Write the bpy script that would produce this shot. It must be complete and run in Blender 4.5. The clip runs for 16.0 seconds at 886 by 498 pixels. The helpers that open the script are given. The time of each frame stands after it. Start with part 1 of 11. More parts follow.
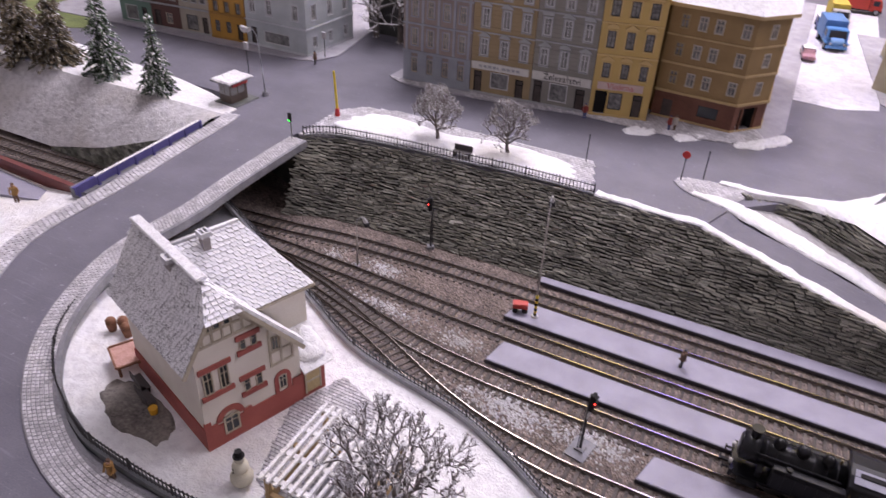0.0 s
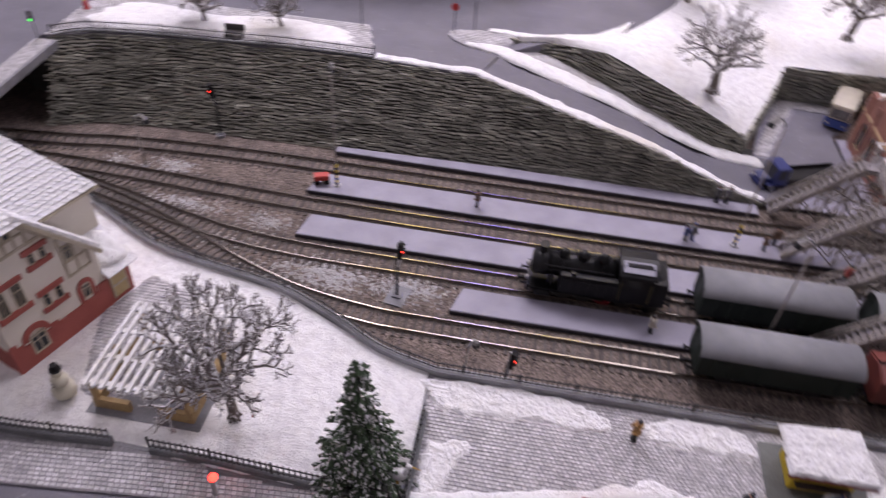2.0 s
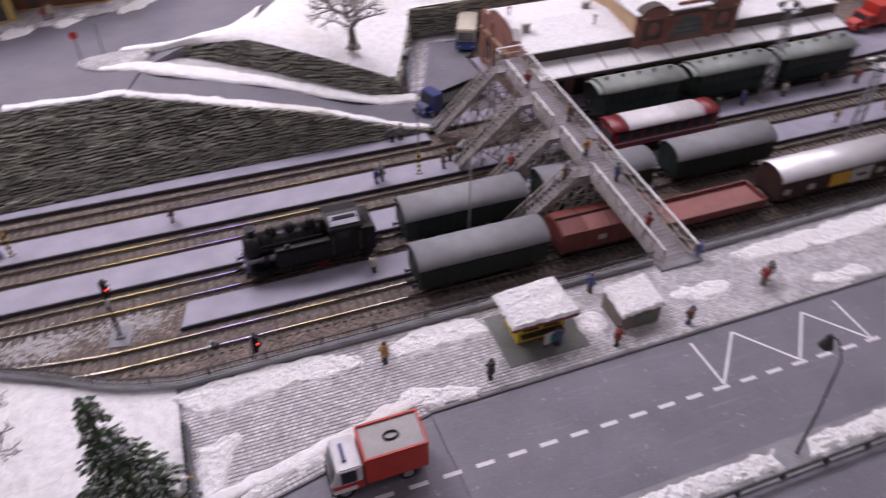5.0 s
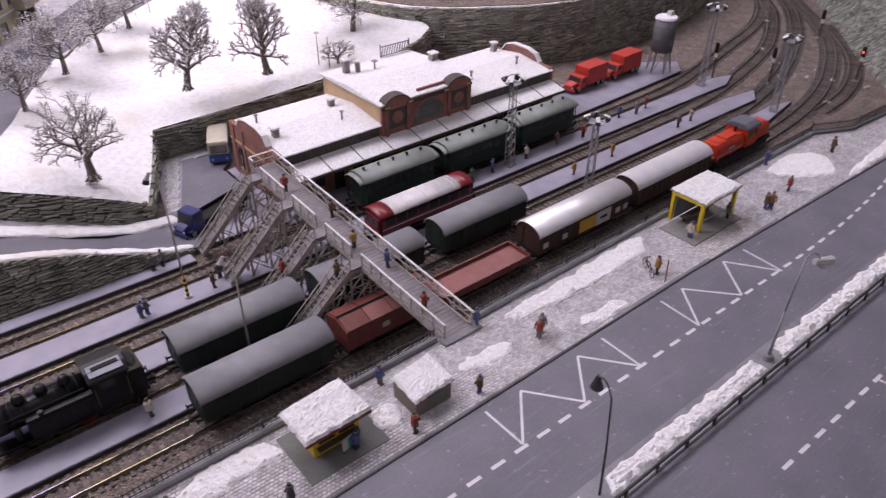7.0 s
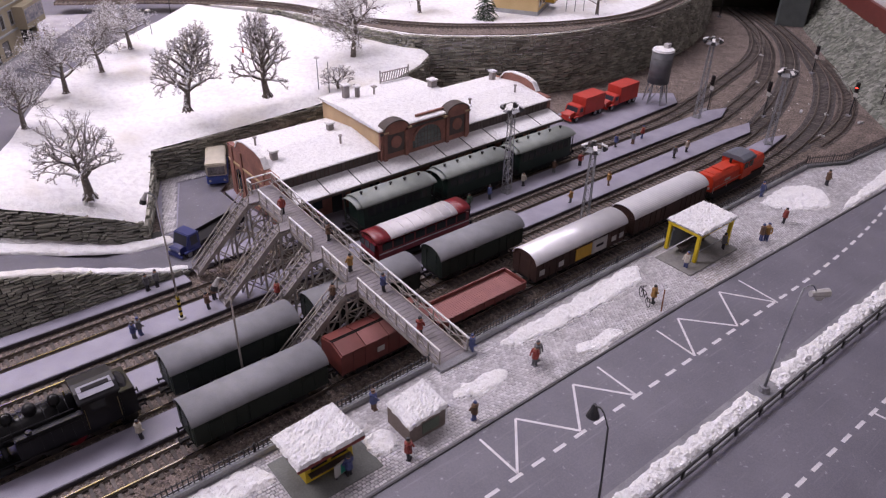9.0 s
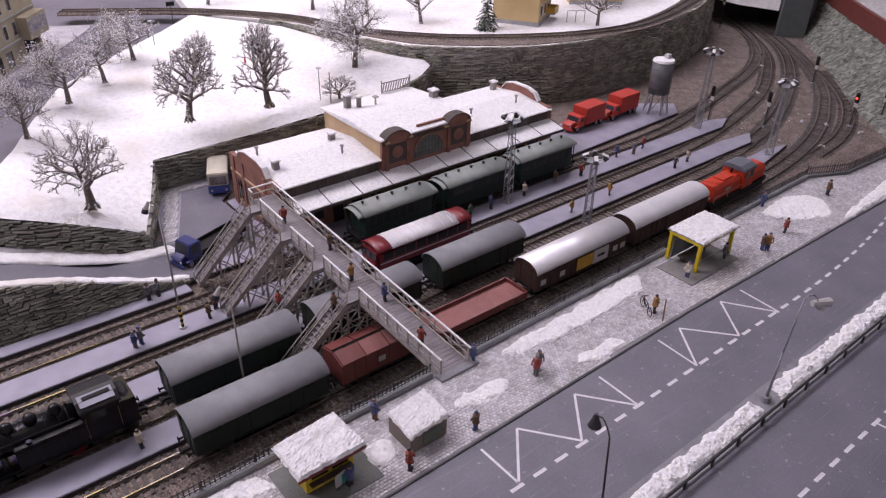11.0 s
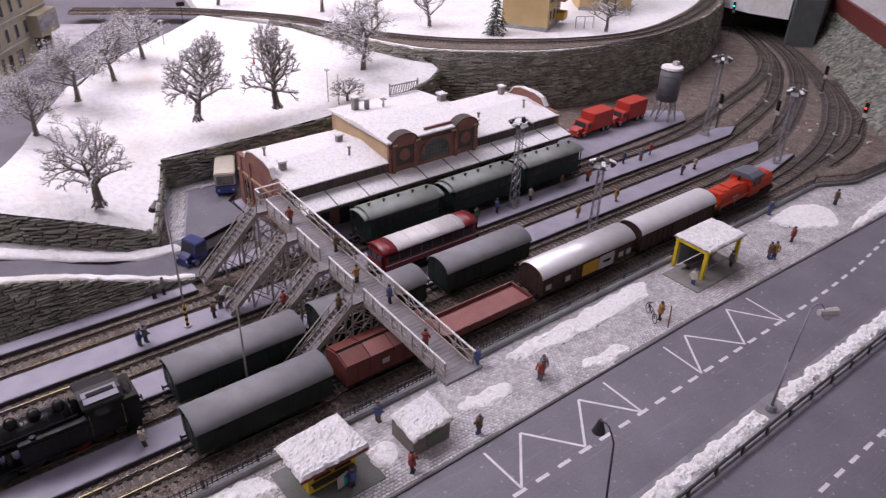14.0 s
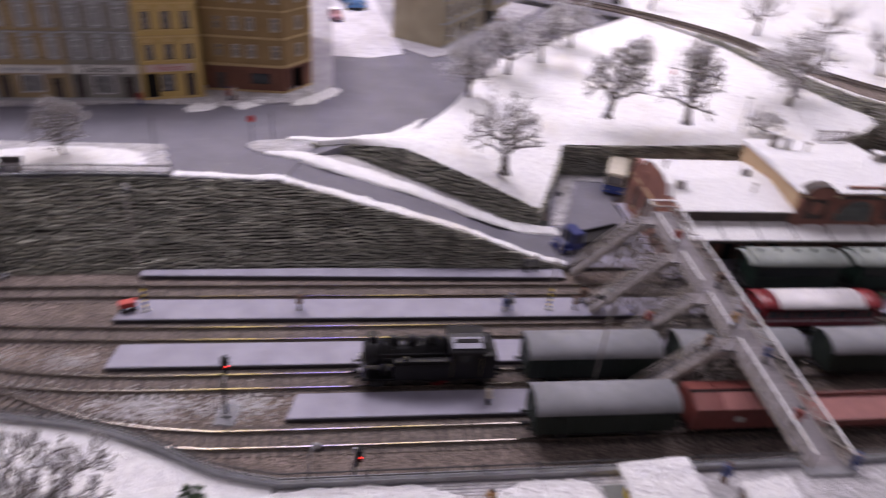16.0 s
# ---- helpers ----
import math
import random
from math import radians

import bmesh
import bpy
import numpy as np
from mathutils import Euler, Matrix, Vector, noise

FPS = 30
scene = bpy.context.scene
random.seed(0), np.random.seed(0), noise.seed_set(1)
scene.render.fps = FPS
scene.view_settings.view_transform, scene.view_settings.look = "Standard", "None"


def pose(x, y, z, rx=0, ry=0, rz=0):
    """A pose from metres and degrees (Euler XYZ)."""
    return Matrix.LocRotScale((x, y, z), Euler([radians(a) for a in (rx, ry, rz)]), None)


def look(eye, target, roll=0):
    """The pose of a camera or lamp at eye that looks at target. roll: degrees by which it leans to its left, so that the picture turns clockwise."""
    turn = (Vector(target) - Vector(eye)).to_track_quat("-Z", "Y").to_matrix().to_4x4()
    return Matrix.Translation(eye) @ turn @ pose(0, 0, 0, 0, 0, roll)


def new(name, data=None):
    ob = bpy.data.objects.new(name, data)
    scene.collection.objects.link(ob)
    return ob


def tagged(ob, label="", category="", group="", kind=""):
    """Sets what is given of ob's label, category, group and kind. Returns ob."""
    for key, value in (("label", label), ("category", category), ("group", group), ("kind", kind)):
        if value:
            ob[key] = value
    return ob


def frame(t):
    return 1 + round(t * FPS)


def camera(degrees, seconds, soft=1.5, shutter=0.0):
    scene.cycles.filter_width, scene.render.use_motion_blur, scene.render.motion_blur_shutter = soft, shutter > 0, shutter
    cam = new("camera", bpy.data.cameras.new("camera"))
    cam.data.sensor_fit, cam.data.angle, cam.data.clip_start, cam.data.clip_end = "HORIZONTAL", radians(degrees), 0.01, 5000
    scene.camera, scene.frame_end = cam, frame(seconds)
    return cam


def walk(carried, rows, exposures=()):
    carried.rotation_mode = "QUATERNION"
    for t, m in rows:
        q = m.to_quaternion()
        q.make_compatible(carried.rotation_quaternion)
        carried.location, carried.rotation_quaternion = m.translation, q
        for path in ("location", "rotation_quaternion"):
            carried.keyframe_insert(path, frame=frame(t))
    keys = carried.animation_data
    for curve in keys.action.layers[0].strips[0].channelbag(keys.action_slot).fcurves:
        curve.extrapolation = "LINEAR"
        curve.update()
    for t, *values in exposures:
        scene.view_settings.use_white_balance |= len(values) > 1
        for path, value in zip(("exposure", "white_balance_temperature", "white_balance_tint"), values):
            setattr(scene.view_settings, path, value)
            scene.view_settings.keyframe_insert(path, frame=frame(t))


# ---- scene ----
# A winter model railway (1:87): station yard, footbridge, street above a slate wall. Lengths below are centimetres, U turns them into metres.
U = 0.01
cam = camera(63.19, 16.0, 1.25, 1.0)
PATH = [
    (0, (-0.22047, -0.34993, 0.41613), (-0.57949, 0.39901, -0.14083), 2.800),
    (0.5, (-0.21798, -0.35056, 0.41619), (-0.54210, 0.39637, -0.16436), 3.137),
    (1, (-0.20799, -0.35573, 0.41742), (-0.47096, 0.37923, -0.20763), 3.858),
    (1.5, (-0.20257, -0.36363, 0.41795), (-0.36538, 0.37022, -0.24157), 5.323),
    (2, (-0.19909, -0.36938, 0.41575), (-0.28625, 0.36800, -0.25409), 4.201),
    (2.5, (-0.19592, -0.37337, 0.41426), (-0.21393, 0.36644, -0.25831), 3.306),
    (3, (-0.19482, -0.37519, 0.40906), (-0.16080, 0.36531, -0.26213), 2.717),
    (5.5, (-0.16741, -0.40618, 0.41261), (0.15520, 0.28264, -0.23659), -0.396),
    (6, (-0.16071, -0.40384, 0.41741), (0.23669, 0.27833, -0.19636), -1.089),
    (6.5, (-0.15272, -0.40406, 0.41445), (0.31366, 0.26700, -0.16189), -1.134),
    (7, (-0.14580, -0.40560, 0.41150), (0.37200, 0.23750, -0.15100), -0.150),
    (7.5, (-0.14510, -0.40432, 0.41186), (0.38038, 0.24034, -0.14337), 1.062),
    (8, (-0.14642, -0.40456, 0.41023), (0.38206, 0.25014, -0.13021), 1.104),
    (8.5, (-0.14675, -0.40470, 0.41075), (0.38851, 0.24787, -0.12558), 1.326),
    (9, (-0.14722, -0.40417, 0.41075), (0.38943, 0.25008, -0.12214), 1.194),
    (11.5, (-0.14799, -0.40452, 0.41065), (0.39299, 0.25732, -0.10830), 1.312),
    (12, (-0.14825, -0.40421, 0.41083), (0.39404, 0.25820, -0.10603), 1.507),
    (12.5, (-0.14804, -0.40453, 0.41050), (0.39622, 0.25723, -0.10511), 1.678),
    (13, (-0.14802, -0.40458, 0.41064), (0.39792, 0.25594, -0.10479), 1.883),
    (13.5, (-0.14844, -0.40401, 0.41034), (0.39409, 0.25948, -0.10486), 1.910),
    (14, (-0.14869, -0.40399, 0.40964), (0.38808, 0.26323, -0.10679), 1.882),
    (14.5, (-0.15400, -0.39388, 0.41635), (0.33248, 0.31283, -0.09737), 2.852),
    (15, (-0.17154, -0.38728, 0.41691), (0.19397, 0.37963, -0.11059), 3.669),
    (15.5, (-0.18095, -0.38300, 0.41695), (0.08038, 0.41920, -0.11989), 4.609),
    (16, (-0.19604, -0.37697, 0.40844), (-0.05473, 0.45488, -0.12827), 5.454),
]
walk(cam, [(t, look(eye, target, roll)) for t, eye, target, roll in PATH], [(0.0, 0.09), (1.0, 0.02), (3.0, -0.29), (5.5, -0.09), (9.0, -0.11), (14.0, -0.13), (15.0, -0.24), (16.0, -0.24)])

# ---- light: the hall's ceiling panels, an added front fill and a little reflected light ----
world = bpy.data.worlds.new("hall_light")
scene.world = world
world.use_nodes = True
world.node_tree.nodes["Background"].inputs[0].default_value = (0.80, 0.80, 0.95, 1)
world.node_tree.nodes["Background"].inputs[1].default_value = 0.10


def panel_lamp(x, y, z, sx, sy, watts, colour, aim):
    data = bpy.data.lights.new("ceiling_panel_light", "AREA")
    data.shape, data.size, data.size_y = "RECTANGLE", sx, sy
    data.energy, data.color = watts, colour
    ob = new("ceiling_panel_light", data)
    ob.matrix_world = look((x, y, z), aim)
    return ob


MAGENTA = (1.0, 0.90, 1.035)
panel_lamp(-0.75, 0.84, 1.62, 0.5, 1.1, 23, MAGENTA, (-0.6, 0.3, 0))
panel_lamp(0.35, 0.84, 1.62, 0.5, 1.1, 14.4, MAGENTA, (0.3, 0.2, 0))
panel_lamp(1.30, 0.80, 1.62, 0.5, 1.1, 19.2, MAGENTA, (1.1, 0.3, 0))
panel_lamp(-0.65, 1.10, 1.64, 1.2, 0.3, 15, MAGENTA, (-0.55, 0.8, 0))
# unseen fill lamp, added to lift the house fronts facing the tracks
panel_lamp(-0.55, -0.35, 1.62, 1.0, 0.4, 2.6, MAGENTA, (-0.5, 0.5, 0))


def strip_lamp(x, y, z, sx, sy, watts, colour):
    data = bpy.data.lights.new("coloured_strip_light", "AREA")
    data.shape, data.size, data.size_y, data.energy, data.color = "RECTANGLE", sx, sy, watts, colour
    ob = new("coloured_strip_light", data)
    ob.matrix_world = pose(x, y, z)


strip_lamp(-0.50, 1.35, 1.05, 0.17, 0.85, 2.3, (1.0, 0.78, 0.25))
strip_lamp(-0.245, 1.35, 1.05, 0.12, 0.85, 3.0, (0.28, 0.24, 1.0))
strip_lamp(-0.03, 1.35, 1.05, 0.18, 0.85, 2.3, (1.0, 0.80, 0.30))

# ---- materials ----
def ramp(tree, fac, stops):
    node = tree.nodes.new("ShaderNodeValToRGB")
    el = node.color_ramp.elements
    while len(el) < len(stops):
        el.new(0.5)
    for e, (p, c) in zip(el, stops):
        e.position, e.color = p, (*c, 1)
    tree.links.new(fac, node.inputs[0])
    return node.outputs[0]


def noise_tex(tree, coord, scale, detail=3.0):
    node = tree.nodes.new("ShaderNodeTexNoise")
    node.inputs["Scale"].default_value, node.inputs["Detail"].default_value = scale, detail
    tree.links.new(coord, node.inputs["Vector"])
    return node.outputs["Fac"]


def mat(name, c, c2=None, rough=0.6, metal=0.0, grain=900, stain=60, bump=0.15, vary=0.0, island=False, glow=None, snow=None, cell=None, relief=0.0012, flakes=420):
    """A surface with fine grain and larger stains; vary: how far pieces differ; snow: how much lies on what faces up; cell: gravel size per metre."""
    m = bpy.data.materials.new(name)
    m.use_nodes = True
    t = m.node_tree
    b = t.nodes["Principled BSDF"]
    co = t.nodes.new("ShaderNodeTexCoord").outputs["Object"]
    c2 = c2 or tuple(v * 0.72 for v in c)
    fine, wide = noise_tex(t, co, grain), noise_tex(t, co, stain, 4)
    add = t.nodes.new("ShaderNodeMath")
    add.operation = "MULTIPLY_ADD"
    add.inputs[1].default_value = 0.45
    t.links.new(fine, add.inputs[0])
    half = t.nodes.new("ShaderNodeMath")
    half.operation = "MULTIPLY"
    half.inputs[1].default_value = 0.55
    t.links.new(wide, half.inputs[0])
    t.links.new(half.outputs[0], add.inputs[2])
    colour = ramp(t, add.outputs[0], [(0.36, c2), (0.62, c)])
    height = add.outputs[0]
    if cell:
        vor = t.nodes.new("ShaderNodeTexVoronoi")
        vor.inputs["Scale"].default_value = cell
        t.links.new(co, vor.inputs["Vector"])
        tone = t.nodes.new("ShaderNodeHueSaturation")
        sep = t.nodes.new("ShaderNodeSeparateColor")
        t.links.new(vor.outputs["Color"], sep.inputs[0])
        rng = t.nodes.new("ShaderNodeMapRange")
        rng.inputs["To Min"].default_value, rng.inputs["To Max"].default_value = 0.45, 1.6
        t.links.new(sep.outputs[0], rng.inputs["Value"])
        t.links.new(rng.outputs[0], tone.inputs["Value"])
        t.links.new(colour, tone.inputs["Color"])
        colour, height = tone.outputs[0], vor.outputs["Distance"]
    if vary:
        tone = t.nodes.new("ShaderNodeHueSaturation")
        rng = t.nodes.new("ShaderNodeMapRange")
        rng.inputs["To Min"].default_value, rng.inputs["To Max"].default_value = 1 - vary, 1 + vary
        if island:
            src = t.nodes.new("ShaderNodeNewGeometry").outputs["Random Per Island"]
        else:
            src = t.nodes.new("ShaderNodeObjectInfo").outputs["Random"]
        t.links.new(src, rng.inputs["Value"])
        t.links.new(rng.outputs[0], tone.inputs["Value"])
        t.links.new(colour, tone.inputs["Color"])
        colour = tone.outputs[0]
    if snow:
        geo = t.nodes.new("ShaderNodeNewGeometry")
        sep = t.nodes.new("ShaderNodeSeparateXYZ")
        t.links.new(geo.outputs["Normal"], sep.inputs[0])
        mul = t.nodes.new("ShaderNodeMath")
        mul.operation = "MULTIPLY_ADD"
        t.links.new(noise_tex(t, co, flakes, 3), mul.inputs[0])
        mul.inputs[1].default_value = 1.3
        t.links.new(sep.outputs["Z"], mul.inputs[2])
        low = t.nodes.new("ShaderNodeMath")
        low.operation = "MULTIPLY"
        low.inputs[1].default_value = 0.5
        t.links.new(mul.outputs[0], low.inputs[0])
        mask = ramp(t, low.outputs[0], [(0.5 - snow * 0.25, (0, 0, 0)), (0.56 - snow * 0.25, (1, 1, 1))])
        mix = t.nodes.new("ShaderNodeMix")
        mix.data_type = "RGBA"
        t.links.new(mask, mix.inputs[0])
        t.links.new(colour, mix.inputs[6])
        mix.inputs[7].default_value = (0.82, 0.82, 0.84, 1)
        colour = mix.outputs[2]
    t.links.new(colour, b.inputs["Base Color"])
    b.inputs["Roughness"].default_value, b.inputs["Metallic"].default_value = rough, metal
    if bump:
        bp = t.nodes.new("ShaderNodeBump")
        bp.inputs["Strength"].default_value, bp.inputs["Distance"].default_value = min(1.0, bump * 2), relief
        t.links.new(height, bp.inputs["Height"])
        t.links.new(bp.outputs[0], b.inputs["Normal"])
    if glow:
        b.inputs["Emission Color"].default_value = (*glow[:3], 1)
        b.inputs["Emission Strength"].default_value = glow[3]
    return m


def snow_mat(name, c, c2, stained=None, lumps=170, relief=0.004, speck=0.0):
    """Old snow in three scales: broad stains, lumps with a crisp relief, fine grains; speck: how much grit lies in it."""
    m = bpy.data.materials.new(name)
    m.use_nodes = True
    t = m.node_tree
    b = t.nodes["Principled BSDF"]
    co = t.nodes.new("ShaderNodeTexCoord").outputs["Object"]
    clump = t.nodes.new("ShaderNodeTexNoise")
    clump.inputs["Scale"].default_value, clump.inputs["Detail"].default_value, clump.inputs["Roughness"].default_value = lumps, 7.0, 0.68
    t.links.new(co, clump.inputs["Vector"])
    fine = noise_tex(t, co, lumps * 6, 3)
    colour = ramp(t, clump.outputs["Fac"], [(0.34, c2), (0.56, c)])

    def blend(mask, base, over):
        mix = t.nodes.new("ShaderNodeMix")
        mix.data_type = "RGBA"
        t.links.new(mask, mix.inputs[0])
        t.links.new(base, mix.inputs[6])
        mix.inputs[7].default_value = (*over, 1)
        return mix.outputs[2]

    if stained:
        colour = blend(ramp(t, noise_tex(t, co, 11, 6), [(0.52, (0, 0, 0)), (0.72, (0.6, 0.6, 0.6))]), colour, stained)
    if speck:
        colour = blend(ramp(t, fine, [(0.60 - speck * 0.2, (0, 0, 0)), (0.70 - speck * 0.2, (0.7, 0.7, 0.7))]), colour, (0.24, 0.23, 0.23))
    t.links.new(colour, b.inputs["Base Color"])
    b.inputs["Roughness"].default_value = 0.8
    h = t.nodes.new("ShaderNodeMath")
    h.operation = "MULTIPLY_ADD"
    h.inputs[1].default_value = 0.22
    t.links.new(fine, h.inputs[0])
    t.links.new(clump.outputs["Fac"], h.inputs[2])
    bp = t.nodes.new("ShaderNodeBump")
    bp.inputs["Strength"].default_value, bp.inputs["Distance"].default_value = 1.0, relief
    t.links.new(h.outputs[0], bp.inputs["Height"])
    t.links.new(bp.outputs[0], b.inputs["Normal"])
    return m


def asphalt_mat(name, c, c2):
    """Painted model asphalt: cloudy tone, pale dust specks, long faint wheel scratches along x."""
    m = mat(name, c, c2, 0.55, grain=1100, stain=22, bump=0.12)
    t = m.node_tree
    b = t.nodes["Principled BSDF"]
    co = t.nodes.new("ShaderNodeTexCoord").outputs["Object"]
    base = b.inputs["Base Color"].links[0].from_socket
    flat = t.nodes.new("ShaderNodeMapping")
    flat.inputs["Scale"].default_value = (9, 170, 9)
    flat.inputs["Rotation"].default_value = (0, 0, 0.06)
    t.links.new(co, flat.inputs["Vector"])
    scratch = noise_tex(t, flat.outputs[0], 3.0, 5)
    dust = noise_tex(t, co, 260, 6)
    for src, stops, over in ((scratch, [(0.60, (0, 0, 0)), (0.80, (0.28, 0.28, 0.28))], (0.34, 0.34, 0.38)), (dust, [(0.66, (0, 0, 0)), (0.74, (0.5, 0.5, 0.5))], (0.42, 0.42, 0.45))):
        mix = t.nodes.new("ShaderNodeMix")
        mix.data_type = "RGBA"
        t.links.new(ramp(t, src, stops), mix.inputs[0])
        t.links.new(base, mix.inputs[6])
        mix.inputs[7].default_value = (*over, 1)
        base = mix.outputs[2]
    t.links.new(base, b.inputs["Base Color"])
    return m


SNOW = snow_mat("snow", (0.90, 0.90, 0.91), (0.76, 0.75, 0.77), (0.66, 0.62, 0.55), 150, 0.0028)
CRUST = snow_mat("crusted_snow", (0.92, 0.92, 0.93), (0.78, 0.77, 0.78), None, 260, 0.0022, 0.03)
SNOW_ROAD = snow_mat("trodden_snow", (0.56, 0.55, 0.59), (0.30, 0.29, 0.32), None, 120, 0.002, 0.1)
SNOW_DIRTY = snow_mat("grey_snow", (0.56, 0.55, 0.56), (0.37, 0.36, 0.37), (0.36, 0.325, 0.285), 140, 0.003)
SNOW_TRODDEN = snow_mat("trodden_snow", (0.66, 0.65, 0.70), (0.50, 0.49, 0.54), (0.44, 0.42, 0.43), 90, 0.003)
ASPHALT = asphalt_mat("painted_asphalt", (0.163, 0.158, 0.190), (0.113, 0.110, 0.135))
PLATFORM = mat("platform_slab", (0.31, 0.30, 0.37), (0.225, 0.215, 0.27), 0.55, grain=1300, stain=45, bump=0.08)
EDGE = mat("platform_edge", (0.045, 0.04, 0.05), None, 0.7)
BALLAST = mat("brown_ballast", (0.215, 0.172, 0.15), (0.11, 0.088, 0.076), 0.9, grain=1400, stain=45, bump=0.5, cell=620)
SLATE = mat("slate_stone", (0.39, 0.385, 0.325), (0.15, 0.15, 0.13), 0.7, grain=700, stain=50, bump=0.3, vary=0.34, island=True)
SLATE_PIECE = mat("slate_stone_piece", (0.39, 0.385, 0.325), (0.15, 0.15, 0.13), 0.7, grain=700, stain=50, bump=0.3, vary=0.34)
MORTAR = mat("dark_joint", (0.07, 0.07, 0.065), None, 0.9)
COBBLE = mat("grey_sett", (0.60, 0.59, 0.61), (0.38, 0.37, 0.38), 0.6, grain=900, stain=60, bump=0.2, vary=0.22, island=True)
COBBLE_PIECE = mat("grey_sett_piece", (0.60, 0.59, 0.61), (0.38, 0.37, 0.38), 0.6, grain=900, stain=60, bump=0.2, vary=0.22)
JOINT = mat("sett_joint", (0.30, 0.29, 0.31), (0.16, 0.155, 0.17), 0.9, grain=800, stain=50)
CONCRETE = mat("grey_concrete", (0.27, 0.27, 0.29), (0.17, 0.17, 0.185), 0.75, grain=900, stain=70, bump=0.2)
# kerb tone darkened to include the shadow line at the pavement edge
KERB = mat("shade_dark_kerb_stone", (0.10, 0.095, 0.10), (0.05, 0.05, 0.053), 0.7, grain=900, stain=60)
RAIL = mat("steel_rail", (0.31, 0.28, 0.25), (0.19, 0.165, 0.145), 0.2, 1.0, grain=1500, stain=80, bump=0.02)
RAIL_RUST = mat("rusty_rail_side", (0.15, 0.115, 0.095), (0.07, 0.052, 0.045), 0.75, grain=1500, stain=120, bump=0.1)
SLEEPER = mat("brown_sleeper", (0.135, 0.115, 0.105), (0.07, 0.06, 0.055), 0.8, grain=1800, stain=200, bump=0.2, vary=0.35)
IRON = mat("black_iron", (0.03, 0.028, 0.03), None, 0.5, 0.2)
WHITE_PAINT = mat("white_road_paint", (0.72, 0.71, 0.74), (0.52, 0.51, 0.54), 0.6, grain=1500, stain=120, bump=0.05)


